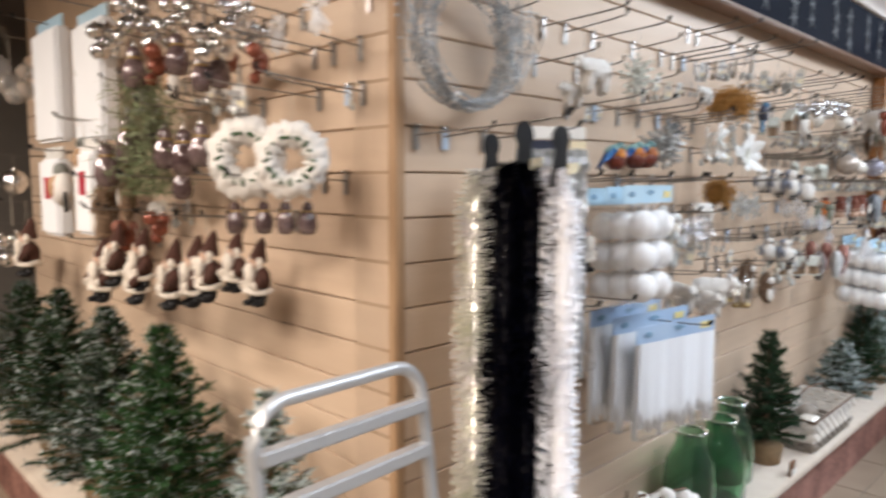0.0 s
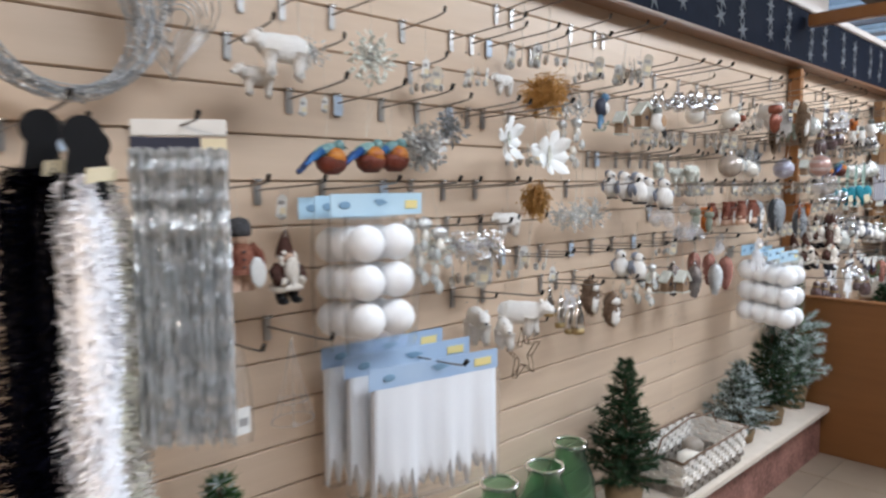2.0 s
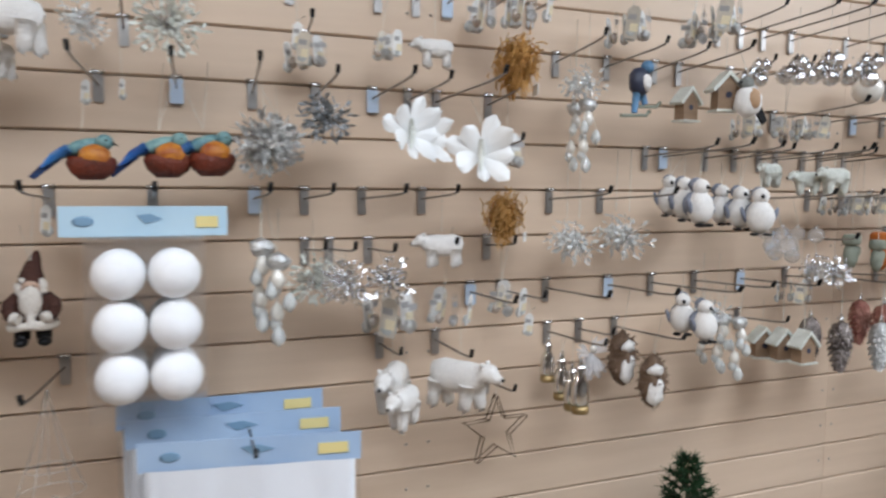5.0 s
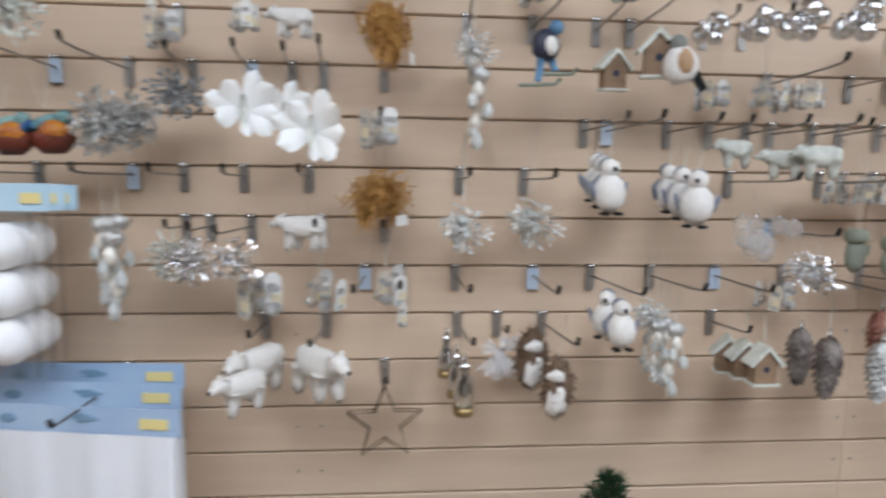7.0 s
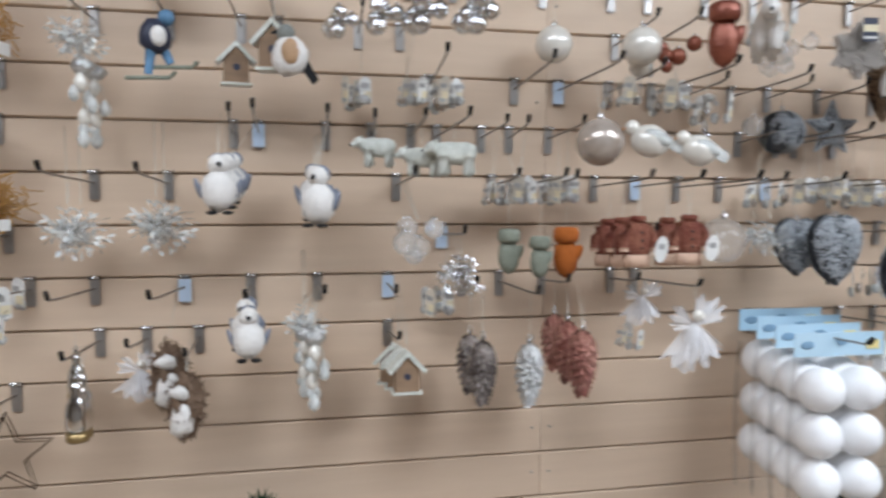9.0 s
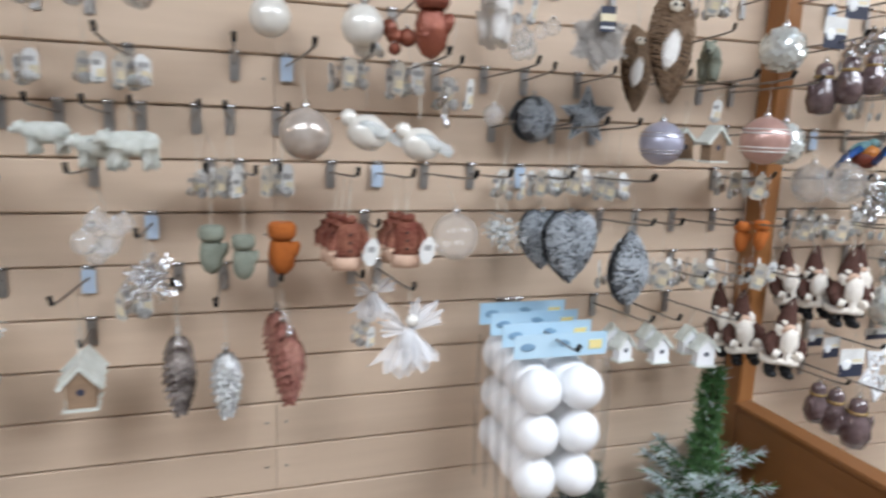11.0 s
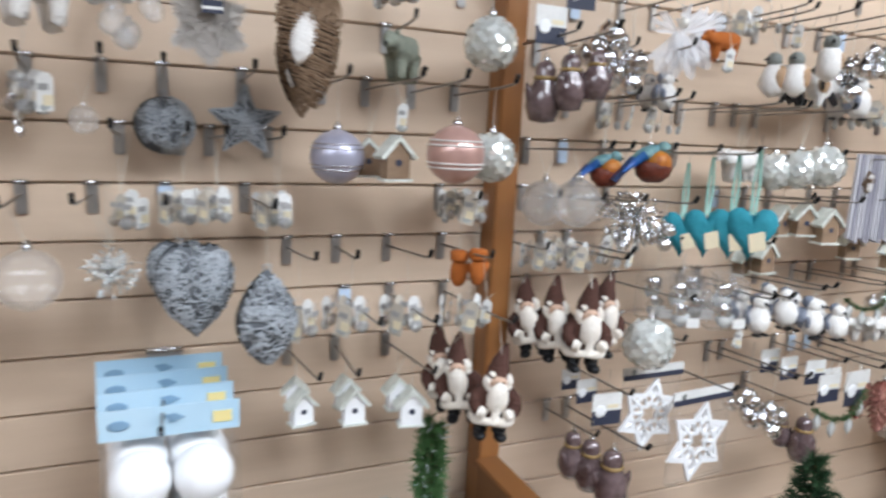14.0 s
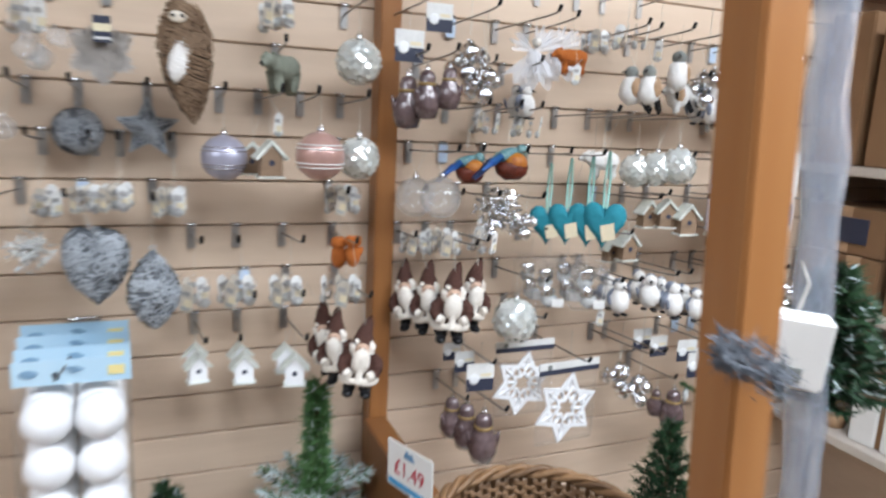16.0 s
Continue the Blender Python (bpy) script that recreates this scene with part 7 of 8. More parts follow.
def wire_coil(x, y, z, r, loops, seed):
    t = thing("wire_garland", "coil of thin silver wire garland", "garland", "", pose(x, y, z))
    rnd = random.Random(seed)
    for i in range(loops):
        bm = B()
        rr = r * rnd.uniform(0.66, 1.04)
        ox, oz, oy = rnd.uniform(-.012, .012), rnd.uniform(-.012, .012) - (r - rr), rnd.uniform(-.03, .03)
        tube(bm, [(ox + rr * math.cos(a) * (1 + 0.02 * math.sin(5 * a + i)), oy + 0.012 * math.sin(3 * a + i), oz + rr * 1.05 * math.sin(a)) for a in [k * math.pi / 18 for k in range(37)]], rnd.uniform(0.0008, 0.0014), 5, False)
        loop = part("wire_loop", bm, M["glitgrey"], t)
        bm = B()
        for k in range(26):
            a = rnd.uniform(0, 6.28)
            p = Vector((ox + rr * math.cos(a), oy, oz + rr * 1.05 * math.sin(a)))
            blob(bm, tuple(p), rnd.uniform(0.002, 0.004), 12, (1, 1, 1))
        part("beading", bm, M["glitter"], loop)
    return t


wire_coil(0.125, -0.085, 1.700, 0.170, 30, 4)
hook(0.125, 5, 0.16)


def wire_heart(x, y, z, s):
    t = thing("wire_heart", "clear and silver wire heart ornament", "ornament", "", pose(x, y, z))
    for i in range(7):
        bm = B()
        q = s * (1 - i * 0.11)
        p = [(a * q, 0.01 * math.sin(i + k), b * q) for k, (a, b) in enumerate(heart_pts(24, 1.0))]
        tube(bm, p + p[:1], 0.0016, 5, False)
        part("wire", bm, M["glitter"], t)
    return t


wire_heart(0.315, -0.06, 1.665, 0.105)
hook(0.315, 4, 0.10)

# striped paper pack and card at the far end of the second bay
pk = thing("paper_pack", "grey striped wrapping strips with a white card", "pack", "", pose(4.52, -0.19, 1.38))
rnd = random.Random(6)
for i in range(24):
    bm = B()
    box(bm, -0.12 + i * 0.0093, -0.1128 + i * 0.0093, -0.004 - 0.003 * (i % 3), 0.004, -0.10 - 0.004 * (i % 4), 0.10)
    part("strip", bm, M["paper1"] if i % 2 else M["paper2"], pk)
bm = B()
box(bm, 0.105, 0.185, -0.008, -0.004, -0.105, 0.115)
part("card", bm, M["card"], pk, "white printed card")
bm = B()
box(bm, 0.115, 0.175, -0.0105, -0.0085, -0.09, -0.03)
part("print", bm, M["midprint"], pk)
hook(4.52, 2, 0.22)


# ---- trees ----
def fir(name, label, x, y, z, h, r, leaf, frost, seed, pot=True, dens=1.0, group="small artificial trees", slim=0.0, bare=0.0):
    t = thing(name, label, "tree", group, pose(x, y, z))
    rnd = random.Random(seed)
    ph = 0.16 * h if pot else 0.02
    if pot:
        bm = B()
        lathe(bm, [(0.0, 0.0), (0.20 * r + 0.028, 0.0), (0.24 * r + 0.034, ph * 0.9), (0.20 * r + 0.030, ph), (0.0, ph)], 14, 0.03, 9)
        part("pot", bm, M["pot"], t, "hessian wrapped pot")
    bm = B()
    tube(bm, [(0, 0, ph * 0.5), (0.005, 0, h * 0.5), (0, 0, h * 0.97)], [0.011, 0.008, 0.003], 7)
    part("trunk", bm, M["twig"], t)
    bm, fr, st = B(), B(), B()
    levels = int(15 * dens) + 3
    for i in range(levels):
        f = i / (levels - 1)
        low = max(ph + 0.02, bare * h)
        zl = low + (h - low - 0.01) * f
        length = r * (1 - f) ** 0.85 * rnd.uniform(0.85, 1.1) + 0.018
        if slim and f > 1 - slim:
            length = 0.022 + 0.016 * (1 - f)
        elif slim:
            length = r * (0.55 + 0.45 * math.sin(3.0 * f + 0.6)) * rnd.uniform(0.7, 1.15)
        nb = max(4, int(10 * (1 - 0.55 * f)))
        for k in range(nb):
            a = 2 * math.pi * (k + rnd.uniform(-.3, .3)) / nb + i
            L = length * rnd.uniform(0.70, 1.12)
            d = Vector((math.cos(a), math.sin(a), rnd.uniform(0.05, 0.45) + 0.5 * f)).normalized()
            c0 = Vector((0, 0, zl))
            tube(st, [tuple(c0), tuple(c0 + d * L)], 0.0016, 3, False)
            m = int((34 + 420 * L) * dens)
            for q in range(m):
                g = rnd.uniform(0.12, 1.04)
                c = c0 + d * L * g - Vector((0, 0, 0.06 * L * g * g))
                e = Vector((rnd.gauss(0, 1), rnd.gauss(0, 1), rnd.gauss(0, 1)))
                e = (e.normalized() * 0.9 + d * 0.8).normalized() * rnd.uniform(0.014, 0.028) * (0.7 + 0.6 * min(1, r / 0.15))
                w = e.orthogonal().normalized() * 0.0024
                to = fr if (frost and rnd.random() < frost * (0.35 + 0.9 * g) * (0.06 if slim and f > 1 - slim else 1.0)) else bm
                to.faces.new([to.verts.new(p) for p in (c + w, c - w, c + e)])
    part("crown", bm, leaf, t)
    part("branch_frame", st, M["twig"], t)
    if frost:
        part("frosting", fr, M["frost"], t, "white frosted needle tips")
    else:
        fr.free()
    return t


fir("fir_tree", "small dark green artificial fir in hessian pot", 1.80, -0.135, LEDGE, 0.515, 0.135, M["leaf"], 0, 1)
fir("fir_tree", "small green artificial fir with frosted tips", 0.345, -0.135, LEDGE, 0.55, 0.105, M["leaf2"], 0.15, 2)
fir("fir_tree", "frosted artificial fir with a slim bright top", 3.372, -0.135, LEDGE, 0.67, 0.150, M["leaf3"], 0.62, 3, dens=1.35, slim=0.48)
fir("fir_tree", "small dark green artificial fir on the ledge", 3.045, -0.150, LEDGE, 0.48, 0.125, M["leaf"], 0.05, 4)
fir("fir_tree", "low frosted artificial fir on the ledge", 2.72, -0.145, LEDGE, 0.34, 0.13, M["leaf"], 0.45, 5)
fir("fir_tree", "small dark green artificial fir on the ledge", 4.265, -0.30, LEDGE, 0.535, 0.135, M["leaf"], 0, 6)
fir("fir_tree", "small green artificial fir on the side ledge", -0.20, 0.80, LEDGE, 0.69, 0.22, M["leaf2"], 0.10, 7, dens=1.4)
fir("fir_tree", "lightly frosted artificial fir on the side ledge", -0.20, 1.25, LEDGE, 0.68, 0.24, M["leaf"], 0.2, 8, dens=1.4)
fir("fir_tree", "small green artificial fir on the side ledge", -0.20, 1.76, LEDGE, 0.68, 0.25, M["leaf"], 0.12, 9, dens=1.3)
fir("fir_tree", "small green artificial fir on the side ledge", -0.20, 2.28, LEDGE, 0.66, 0.25, M["leaf"], 0.1, 10, dens=1.2)
fir("fir_tree", "thickly frosted artificial fir on the side ledge", -0.155, 0.30, LEDGE, 0.60, 0.14, M["leaf2"], 0.75, 11)


# greenery bunch on the side wall
gb = thing("greenery_bunch", "pale green artificial fir sprigs on a hook", "greenery", "", pose(-0.15, 0.95, 1.52))
bm = B()
rnd = random.Random(17)
for i in range(3200):
    c = Vector((rnd.gauss(0, 0.045), rnd.gauss(0, 0.060), rnd.uniform(-0.20, 0.14)))
    e = Vector((rnd.gauss(0, 1), rnd.gauss(0, 1), rnd.gauss(-0.6, 1))).normalized() * rnd.uniform(0.02, 0.04)
    w = e.orthogonal().normalized() * 0.002
    bm.faces.new([bm.verts.new(p) for p in (c + w, c - w, c + e)])
part("needle_mass", bm, mat("sage_needles", (0.16, 0.20, 0.09), 0.7, 0, 0.8, 30, 0.2, colour2=(0.30, 0.34, 0.20)), gb)
bm = B()
tube(bm, [(0, 0, 0.17), (0, 0, 0.0), (0.01, 0.01, -0.15)], 0.004, 5)
part("stem", bm, M["twig"], gb)
hook(0.95, 4, 0.20, 0, "left")

# white packs that hang far down the left wall
for q, (yy, zz, ww, hh) in enumerate(((1.50, 1.72, 0.30, 0.44), (1.93, 1.74, 0.32, 0.46), (1.46, 1.33, 0.20, 0.32), (1.80, 1.31, 0.22, 0.32))):
    wp = thing("white_pack", "white bagged decoration on the side wall", "pack", "white packs", pose(-0.12 - 0.02 * q, yy, zz, 0, 0, -90))
    bm = B()
    box(bm, -ww / 2, ww / 2, -0.03, 0.03, -hh / 2, hh / 2 - 0.03, bevel=0.012)
    part("fleece", bm, M["fabric"], wp)
    bm = B()
    box(bm, -ww / 2, ww / 2, -0.004, 0.004, hh / 2 - 0.028, hh / 2 + 0.015)
    part("header_card", bm, M["cardblue"] if q < 2 else M["card"], wp)
    if q > 1:
        bm = B()
        box(bm, -0.03, 0.03, -0.034, -0.0305, -0.02, 0.06)
        part("print", bm, M["redprint"], wp, "red print")
    hook(yy, round((zz + hh / 2 + 0.05 - G0) / PITCH), 0.22, 0, "left")


# ---- things on the ledge ----
def glass_jar(x, y, h, r):
    t = thing("glass_jar", "green recycled glass jar with a wide rim", "jar", "green glass jars", pose(x, y, LEDGE))
    bm = B()
    out = [(0.0, 0.0), (r * 0.8, 0.0), (r * 0.97, 0.06 * h), (r, 0.35 * h), (r * 0.93, 0.62 * h), (r * 0.66, 0.80 * h), (r * 0.56, 0.86 * h), (r * 0.56, 0.95 * h), (r * 0.64, 0.975 * h), (r * 0.62, h)]
    th = 0.005
    inn = [(max(0.0, a - th), max(th, b)) for a, b in out][::-1]
    lathe(bm, out + inn, 24)
    part("glass", bm, M["bottle"], t)
    bm = B()
    tube(bm, [(r * 0.60 * math.cos(a), r * 0.60 * math.sin(a), h) for a in [k * math.pi / 12 for k in range(25)]], 0.0055, 6, False)
    part("rim", bm, M["bottle"], t)
    return t


glass_jar(1.165, -0.125, 0.285, 0.085)
glass_jar(1.340, -0.150, 0.290, 0.090)
glass_jar(1.520, -0.110, 0.300, 0.085)


def woven_tray(x, y, w, d, h):
    """A low oblong basket with a white upper and a grey lower band and a wire handle."""
    t = thing("woven_basket", "oblong white and grey woven basket with wire handle", "basket", "", pose(x, y, LEDGE))
    nx, ny, rows = 17, 8, 7
    for r in range(rows):
        bm = B()
        z0 = 0.008 + r * h / rows
        g = 1 + 0.10 * r / rows
        for side in range(4):
            n = nx if side % 2 == 0 else ny
            for k in range(n):
                f = (k + 0.5) / n - 0.5
                o = 0.004 * (1 if (k + r) % 2 else -1)
                if side == 0:
                    c = (f * w * g, -d / 2 * g - o)
                elif side == 2:
                    c = (f * w * g, d / 2 * g + o)
                elif side == 1:
                    c = (w / 2 * g + o, f * d * g)
                else:
                    c = (-w / 2 * g - o, f * d * g)
                sx = (w / nx * 0.52, 0.004) if side % 2 == 0 else (0.004, d / ny * 0.52)
                box(bm, c[0] - sx[0], c[0] + sx[0], c[1] - sx[1], c[1] + sx[1], z0, z0 + h / rows * 0.86)
        part("weave_band", bm, M["wickergrey"] if r < 2 else M["wickerpale"], t)
    bm = B()
    box(bm, -w / 2, w / 2, -d / 2, d / 2, 0.0, 0.008)
    part("base", bm, M["wickergrey"], t)
    bm = B()
    tube(bm, [(-w * 0.5, 0, h), (-w * 0.42, 0, h + 0.05), (0, 0, h + 0.075), (w * 0.42, 0, h + 0.05), (w * 0.5, 0, h)], 0.004, 6)
    part("handle", bm, M["twig"], t)
    bm = B()
    tube(bm, [(-w * 0.55, -d * 0.55, h + 0.004), (w * 0.55, -d * 0.55, h + 0.004), (w * 0.55, d * 0.55, h + 0.004), (-w * 0.55, d * 0.55, h + 0.004), (-w * 0.55, -d * 0.55, h + 0.004)], 0.006, 6)
    part("rim", bm, M["twig"], t)
    return t


woven_tray(2.25, -0.145, 0.49, 0.21, 0.135)
for q, (dx, dy, rr) in enumerate(((-0.13, 0.02, 0.045), (-0.02, -0.03, 0.05), (0.10, 0.02, 0.045))):
    bm = B()
    blob(bm, (2.24 + dx, -0.14 + dy, LEDGE + 0.05 + 0.01 * q), rr, 12, (1.1, 0.9, 0.8), 0.3)
    solid("pebble_ornament", bm, M["pearl"] if q % 2 else M["wickergrey"], "pale rounded stone lying in the woven basket", "stone", group="stones in the basket")
# second woven tray and white fur in front of the jars
woven_tray(0.93, -0.165, 0.30, 0.17, 0.085)
bm = B()
for i in range(26):
    rnd = random.Random(i)
    blob(bm, (0.90 + rnd.gauss(0, 0.055), -0.165 + rnd.gauss(0, 0.03), LEDGE + 0.10 + rnd.gauss(0, 0.014)), rnd.uniform(0.022, 0.04), 12, rough=0.4)
solid("white_fleece_pile", bm, M["plush"], "crumpled white fleece lying in a woven basket", "fleece")
an = thing("driftwood_antler", "brown twisted twig standing in the basket", "twig", "", pose(0.80, -0.13, LEDGE + 0.02))
for q, pts in enumerate((((0, 0, 0), (-0.02, 0, 0.10), (-0.05, 0, 0.15), (-0.04, 0, 0.19)), ((-0.02, 0, 0.10), (0.03, 0, 0.15), (0.05, -0.01, 0.15)))):
    bm = B()
    tube(bm, pts, [0.007, 0.006, 0.005, 0.002][: len(pts)], 6)
    part("branch", bm, M["twig"], an)
sg = thing("ledge_sign", "small dark sign with white label on ledge", "sign", "", pose(1.735, -0.262, LEDGE))
part("board", boxm(-0.022, 0.022, -0.004, 0.004, 0.0, 0.055), M["trimwood"], sg)
part("label", boxm(-0.019, 0.019, -0.0065, -0.0045, 0.004, 0.026), M["card"], sg)


# ---- aluminium steps leaning at the corner ----
def steps():
    t = thing("step_ladder", "folded aluminium step ladder leaning by the corner", "ladder", "", pose(-0.338, -0.405, 0.0, -7.5, 0, 4))
    hw, top = 0.170, 1.055
    bm = B()
    pts = [(-hw, 0, 0.0), (-hw, 0, top - 0.06)] + [(-hw + 0.06 - 0.06 * math.cos(a), 0, top - 0.06 + 0.06 * math.sin(a)) for a in [k * math.pi / 10 for k in range(1, 6)]]
    pts += [(-p[0], 0, p[2]) for p in pts[::-1]]
    tube(bm, pts, 0.0115, 10)
    part("rail", bm, M["alu"], t)
    for k, z in enumerate((0.16, 0.31, 0.46, 0.61, 0.76, 0.905, 0.982)):
        bm = B()
        box(bm, -hw + 0.004, hw - 0.004, -0.018, 0.012, z - 0.011, z + 0.011, bevel=0.003)
        part("tread", bm, M["alu"], t)
    for s in (-1, 1):
        part("rubber_foot", boxm(s * hw - 0.018, s * hw + 0.018, -0.02, 0.02, -0.004, 0.045, bevel=0.004), M["black"], t)
    return t


steps()


# ---- behind the low partition and at its end ----
bl = tagged(new("ledge"), "low display ledge with a pale stone top and pebbled riser", "ledge", "", "structure")
part("ledge_top", boxm(3.575, 4.92, -0.46, 0.0, LEDGE - 0.03, LEDGE, bevel=0.004), M["stone"], bl)
part("riser", boxm(3.575, 4.92, -0.42, -0.01, 0.0, LEDGE - 0.032), M["riser"], bl, "brown and pink pebbled riser")


def wicker_basket(x, y, h, r):
    t = thing("wicker_basket", "tall round brown wicker basket with braided rim", "basket", "", pose(x, y, 0))
    bm = B()
    n, rows = 64, 112
    for q in range(rows):
        z = 0.01 + (h - 0.03) * q / (rows - 1)
        rr = r * (0.80 + 0.20 * (q / (rows - 1)) ** 0.8)
        tube(bm, [((rr + 0.0035 * (1 if (k + q) % 2 else -1)) * math.cos(2 * math.pi * k / n), (rr + 0.0035 * (1 if (k + q) % 2 else -1)) * math.sin(2 * math.pi * k / n), z) for k in range(n + 1)], 0.0044, 4, False)
    part("weave", bm, M["wicker"], t)
    bm = B()
    for k in range(n):
        a = 2 * math.pi * k / n
        tube(bm, [(0.80 * r * math.cos(a), 0.80 * r * math.sin(a), 0.0), (r * math.cos(a), r * math.sin(a), h)], 0.004, 5)
    part("stake_frame", bm, M["wicker"], t)
    for s in (0, 1, 2):
        bm = B()
        tube(bm, [((r + 0.006 * math.cos(9 * a + s * 2.1)) * math.cos(a), (r + 0.007 * math.cos(9 * a + s * 2.1)) * math.sin(a), h + 0.007 * math.sin(9 * a + s * 2.1)) for a in [k * math.pi / 45 for k in range(91)]], 0.0062, 5, False)
        part("rim_strand", bm, M["wicker"], t)
    part("base", boxm(-r * 0.55, r * 0.55, -r * 0.55, r * 0.55, 0.0, 0.01), M["wicker"], t)
    return t


wicker_basket(3.555, -0.835, 0.965, 0.165)


def text_mesh(s, size, name):
    cu = bpy.data.curves.new(name, "FONT")
    cu.body, cu.size, cu.extrude, cu.align_x, cu.align_y = s, size, 0.0004, "CENTER", "CENTER"
    ob = bpy.data.objects.new(name, cu)
    scene.collection.objects.link(ob)
    me = bpy.data.meshes.new_from_object(ob.evaluated_get(bpy.context.evaluated_depsgraph_get()))
    bpy.data.objects.remove(ob)
    bpy.data.curves.remove(cu)
    return me


ps = thing("price_sign", "white price sign reading one pound forty nine on a stick", "sign", "", pose(3.374, -0.752, 1.040, 0, -2, -72) @ Matrix.Diagonal((0.79, 0.79, 0.79, 1)))
part("board", boxm(-0.066, 0.066, -0.0015, 0.0015, -0.045, 0.045, bevel=0.0008), M["card"], ps)
txt = text_mesh("£1.49", 0.040, "price_text")
txt.materials.append(M["redprint"])
tx = new("price_text", txt)
tx.parent = ps
tx.matrix_local = pose(0, -0.0024, -0.002, 90, 0, 0)
part("bar", boxm(-0.060, 0.060, -0.0030, -0.0018, -0.040, -0.030), M["blueprint"], ps, "blue bar")
bm = B()
plate(bm, [(-0.016, 0.024), (0.016, 0.024), (0.008, 0.038), (0, 0.033), (-0.007, 0.040)], -0.003, -0.0018)
part("logo", bm, M["midprint"], ps)
bm = B()
tube(bm, [(0, 0.003, 0.0), (0.0, 0.004, -0.10), (0.02, 0.03, -0.22)], 0.003, 6)
part("stick", bm, M["white"], ps)

# slim dark tree with a white box before it, and a polythene sleeve, past the end post
fir("slim_tree", "tall slim dark green artificial tree by the post", 3.81, -1.035, 0.0, 1.39, 0.062, M["leaf"], 0.06, 21, dens=1.1, group="", bare=0.88)
cd = thing("white_box", "small white card box tied to the polythene sleeve", "box", "", pose(3.678, -1.092, 1.318, 4, 3, -38))
part("body", boxm(-0.036, 0.036, -0.016, 0.016, -0.040, 0.040, bevel=0.003), M["card"], cd)
part("print", boxm(-0.024, 0.012, -0.0185, -0.0165, -0.030, -0.014), M["grey"], cd)
bm = B()
tube(bm, [(0, 0, 0.045), (0.004, 0, 0.075), (0.0, 0.03, 0.09)], 0.0012, 4)
part("hanging_loop", bm, M["thread"], cd)
fs = thing("frosted_sprig", "grey blue frosted fir sprig tied to the post", "sprig", "", pose(3.462, -1.236, 1.372, 0, 0, -40))
bm = B()
rnd = random.Random(33)
for i in range(520):
    g = rnd.random()
    c = Vector((-0.026 + 0.052 * g, rnd.gauss(-0.004, 0.005), 0.010 - 0.014 * g + rnd.gauss(0, 0.008)))
    e = Vector((rnd.gauss(0, 1), rnd.gauss(-0.3, 0.7), rnd.gauss(0, 1))).normalized() * rnd.uniform(0.008, 0.017)
    w = e.orthogonal().normalized() * 0.0012
    bm.faces.new([bm.verts.new(p) for p in (c + w, c - w, c + e)])
part("needle_mass", bm, mat("frosted_sprig_needles", (0.055, 0.06, 0.072), 0.7, 0, 0.8, 30, 0.2, colour2=(0.17, 0.185, 0.21)), fs)
bm = B()
tube(bm, [(-0.03, 0.0, 0.012), (0.0, -0.004, 0.002), (0.006, 0.028, -0.012)], 0.0025, 5)
part("stem", bm, M["twig"], fs)
pv = thing("polythene_sleeve", "bluish polythene sleeve tied to the pine post", "polythene", "", pose(3.715, -1.07, 0) @ pose(0, 0, 1.5, -1.7, -4.2, 0) @ pose(0, 0, -1.5))
bm = B()
rings = []
for k in range(22):
    z = 2.14 - 0.062 * k
    rings.append([bm.verts.new(((0.026 + 0.005 * math.sin(k * 1.7 + q)) * math.cos(q * math.pi / 5), (0.018 + 0.006 * math.cos(k * 2.3 + q)) * math.sin(q * math.pi / 5), z)) for q in range(10)])
for ra, rb in zip(rings, rings[1:]):
    for q in range(10):
        bm.faces.new((ra[q], ra[(q + 1) % 10], rb[(q + 1) % 10], rb[q])).smooth = True
part("sleeve", bm, M["plasticblue"], pv)
bm = B()
tube(bm, [(0.036 * math.cos(a), 0.026 * math.sin(a), 2.13) for a in [k * math.pi / 8 for k in range(17)]], 0.004, 5, False)
part("gathered_hem", bm, M["card"], pv)
bm = B()
tube(bm, [(0, 0, 2.13), (-0.10, -0.06, 2.135), (-0.21, -0.115, 2.12)], 0.003, 5)
part("tie", bm, M["thread"], pv)
solid("beam", boxm(3.566, 6.2, -0.955, -0.905, 2.142, 2.20, bevel=0.003), M["pine"], "brown wooden beam under the roof glazing", "beam", "structure")


# ---- stock shelving at the end of the second bay ----
rack = thing("stock_shelf", "open stock shelving with pale boards", "shelving", "", pose(4.93, 0, 0))
for z in (0.645, 1.045, 1.46):
    part("shelf_board", boxm(0.0, 0.46, -1.9, -0.015, z - 0.028, z, bevel=0.002), M["shelfboard"], rack)
for y in (-0.05, -0.95, -1.87):
    part("upright", boxm(0.40, 0.44, y - 0.02, y + 0.02, 0.0, 2.2), M["shelfboard"], rack)
part("back_panel", boxm(0.47, 0.49, -1.9, -0.015, 0.0, 2.3), M["slat"], rack)
part("lower_panel", boxm(0.30, 0.32, -1.9, -0.015, 0.0, 0.615), M["slat"], rack)


def carton(x0, x1, y0, y1, z, h, label="brown cardboard stock box on a shelf"):
    t = thing("cardboard_box", label, "box", "stock boxes", pose((x0 + x1) / 2, (y0 + y1) / 2, z + 0.001))
    w, d = (x1 - x0) / 2, (y1 - y0) / 2
    part("body", boxm(-w, w, -d, d, 0, h, bevel=0.004), M["carton"], t)
    part("tape", boxm(-w - 0.0016, -w + 0.01, -0.022, 0.022, h * 0.02, h + 0.0015), M["wood"], t, "strip of brown tape")
    return t


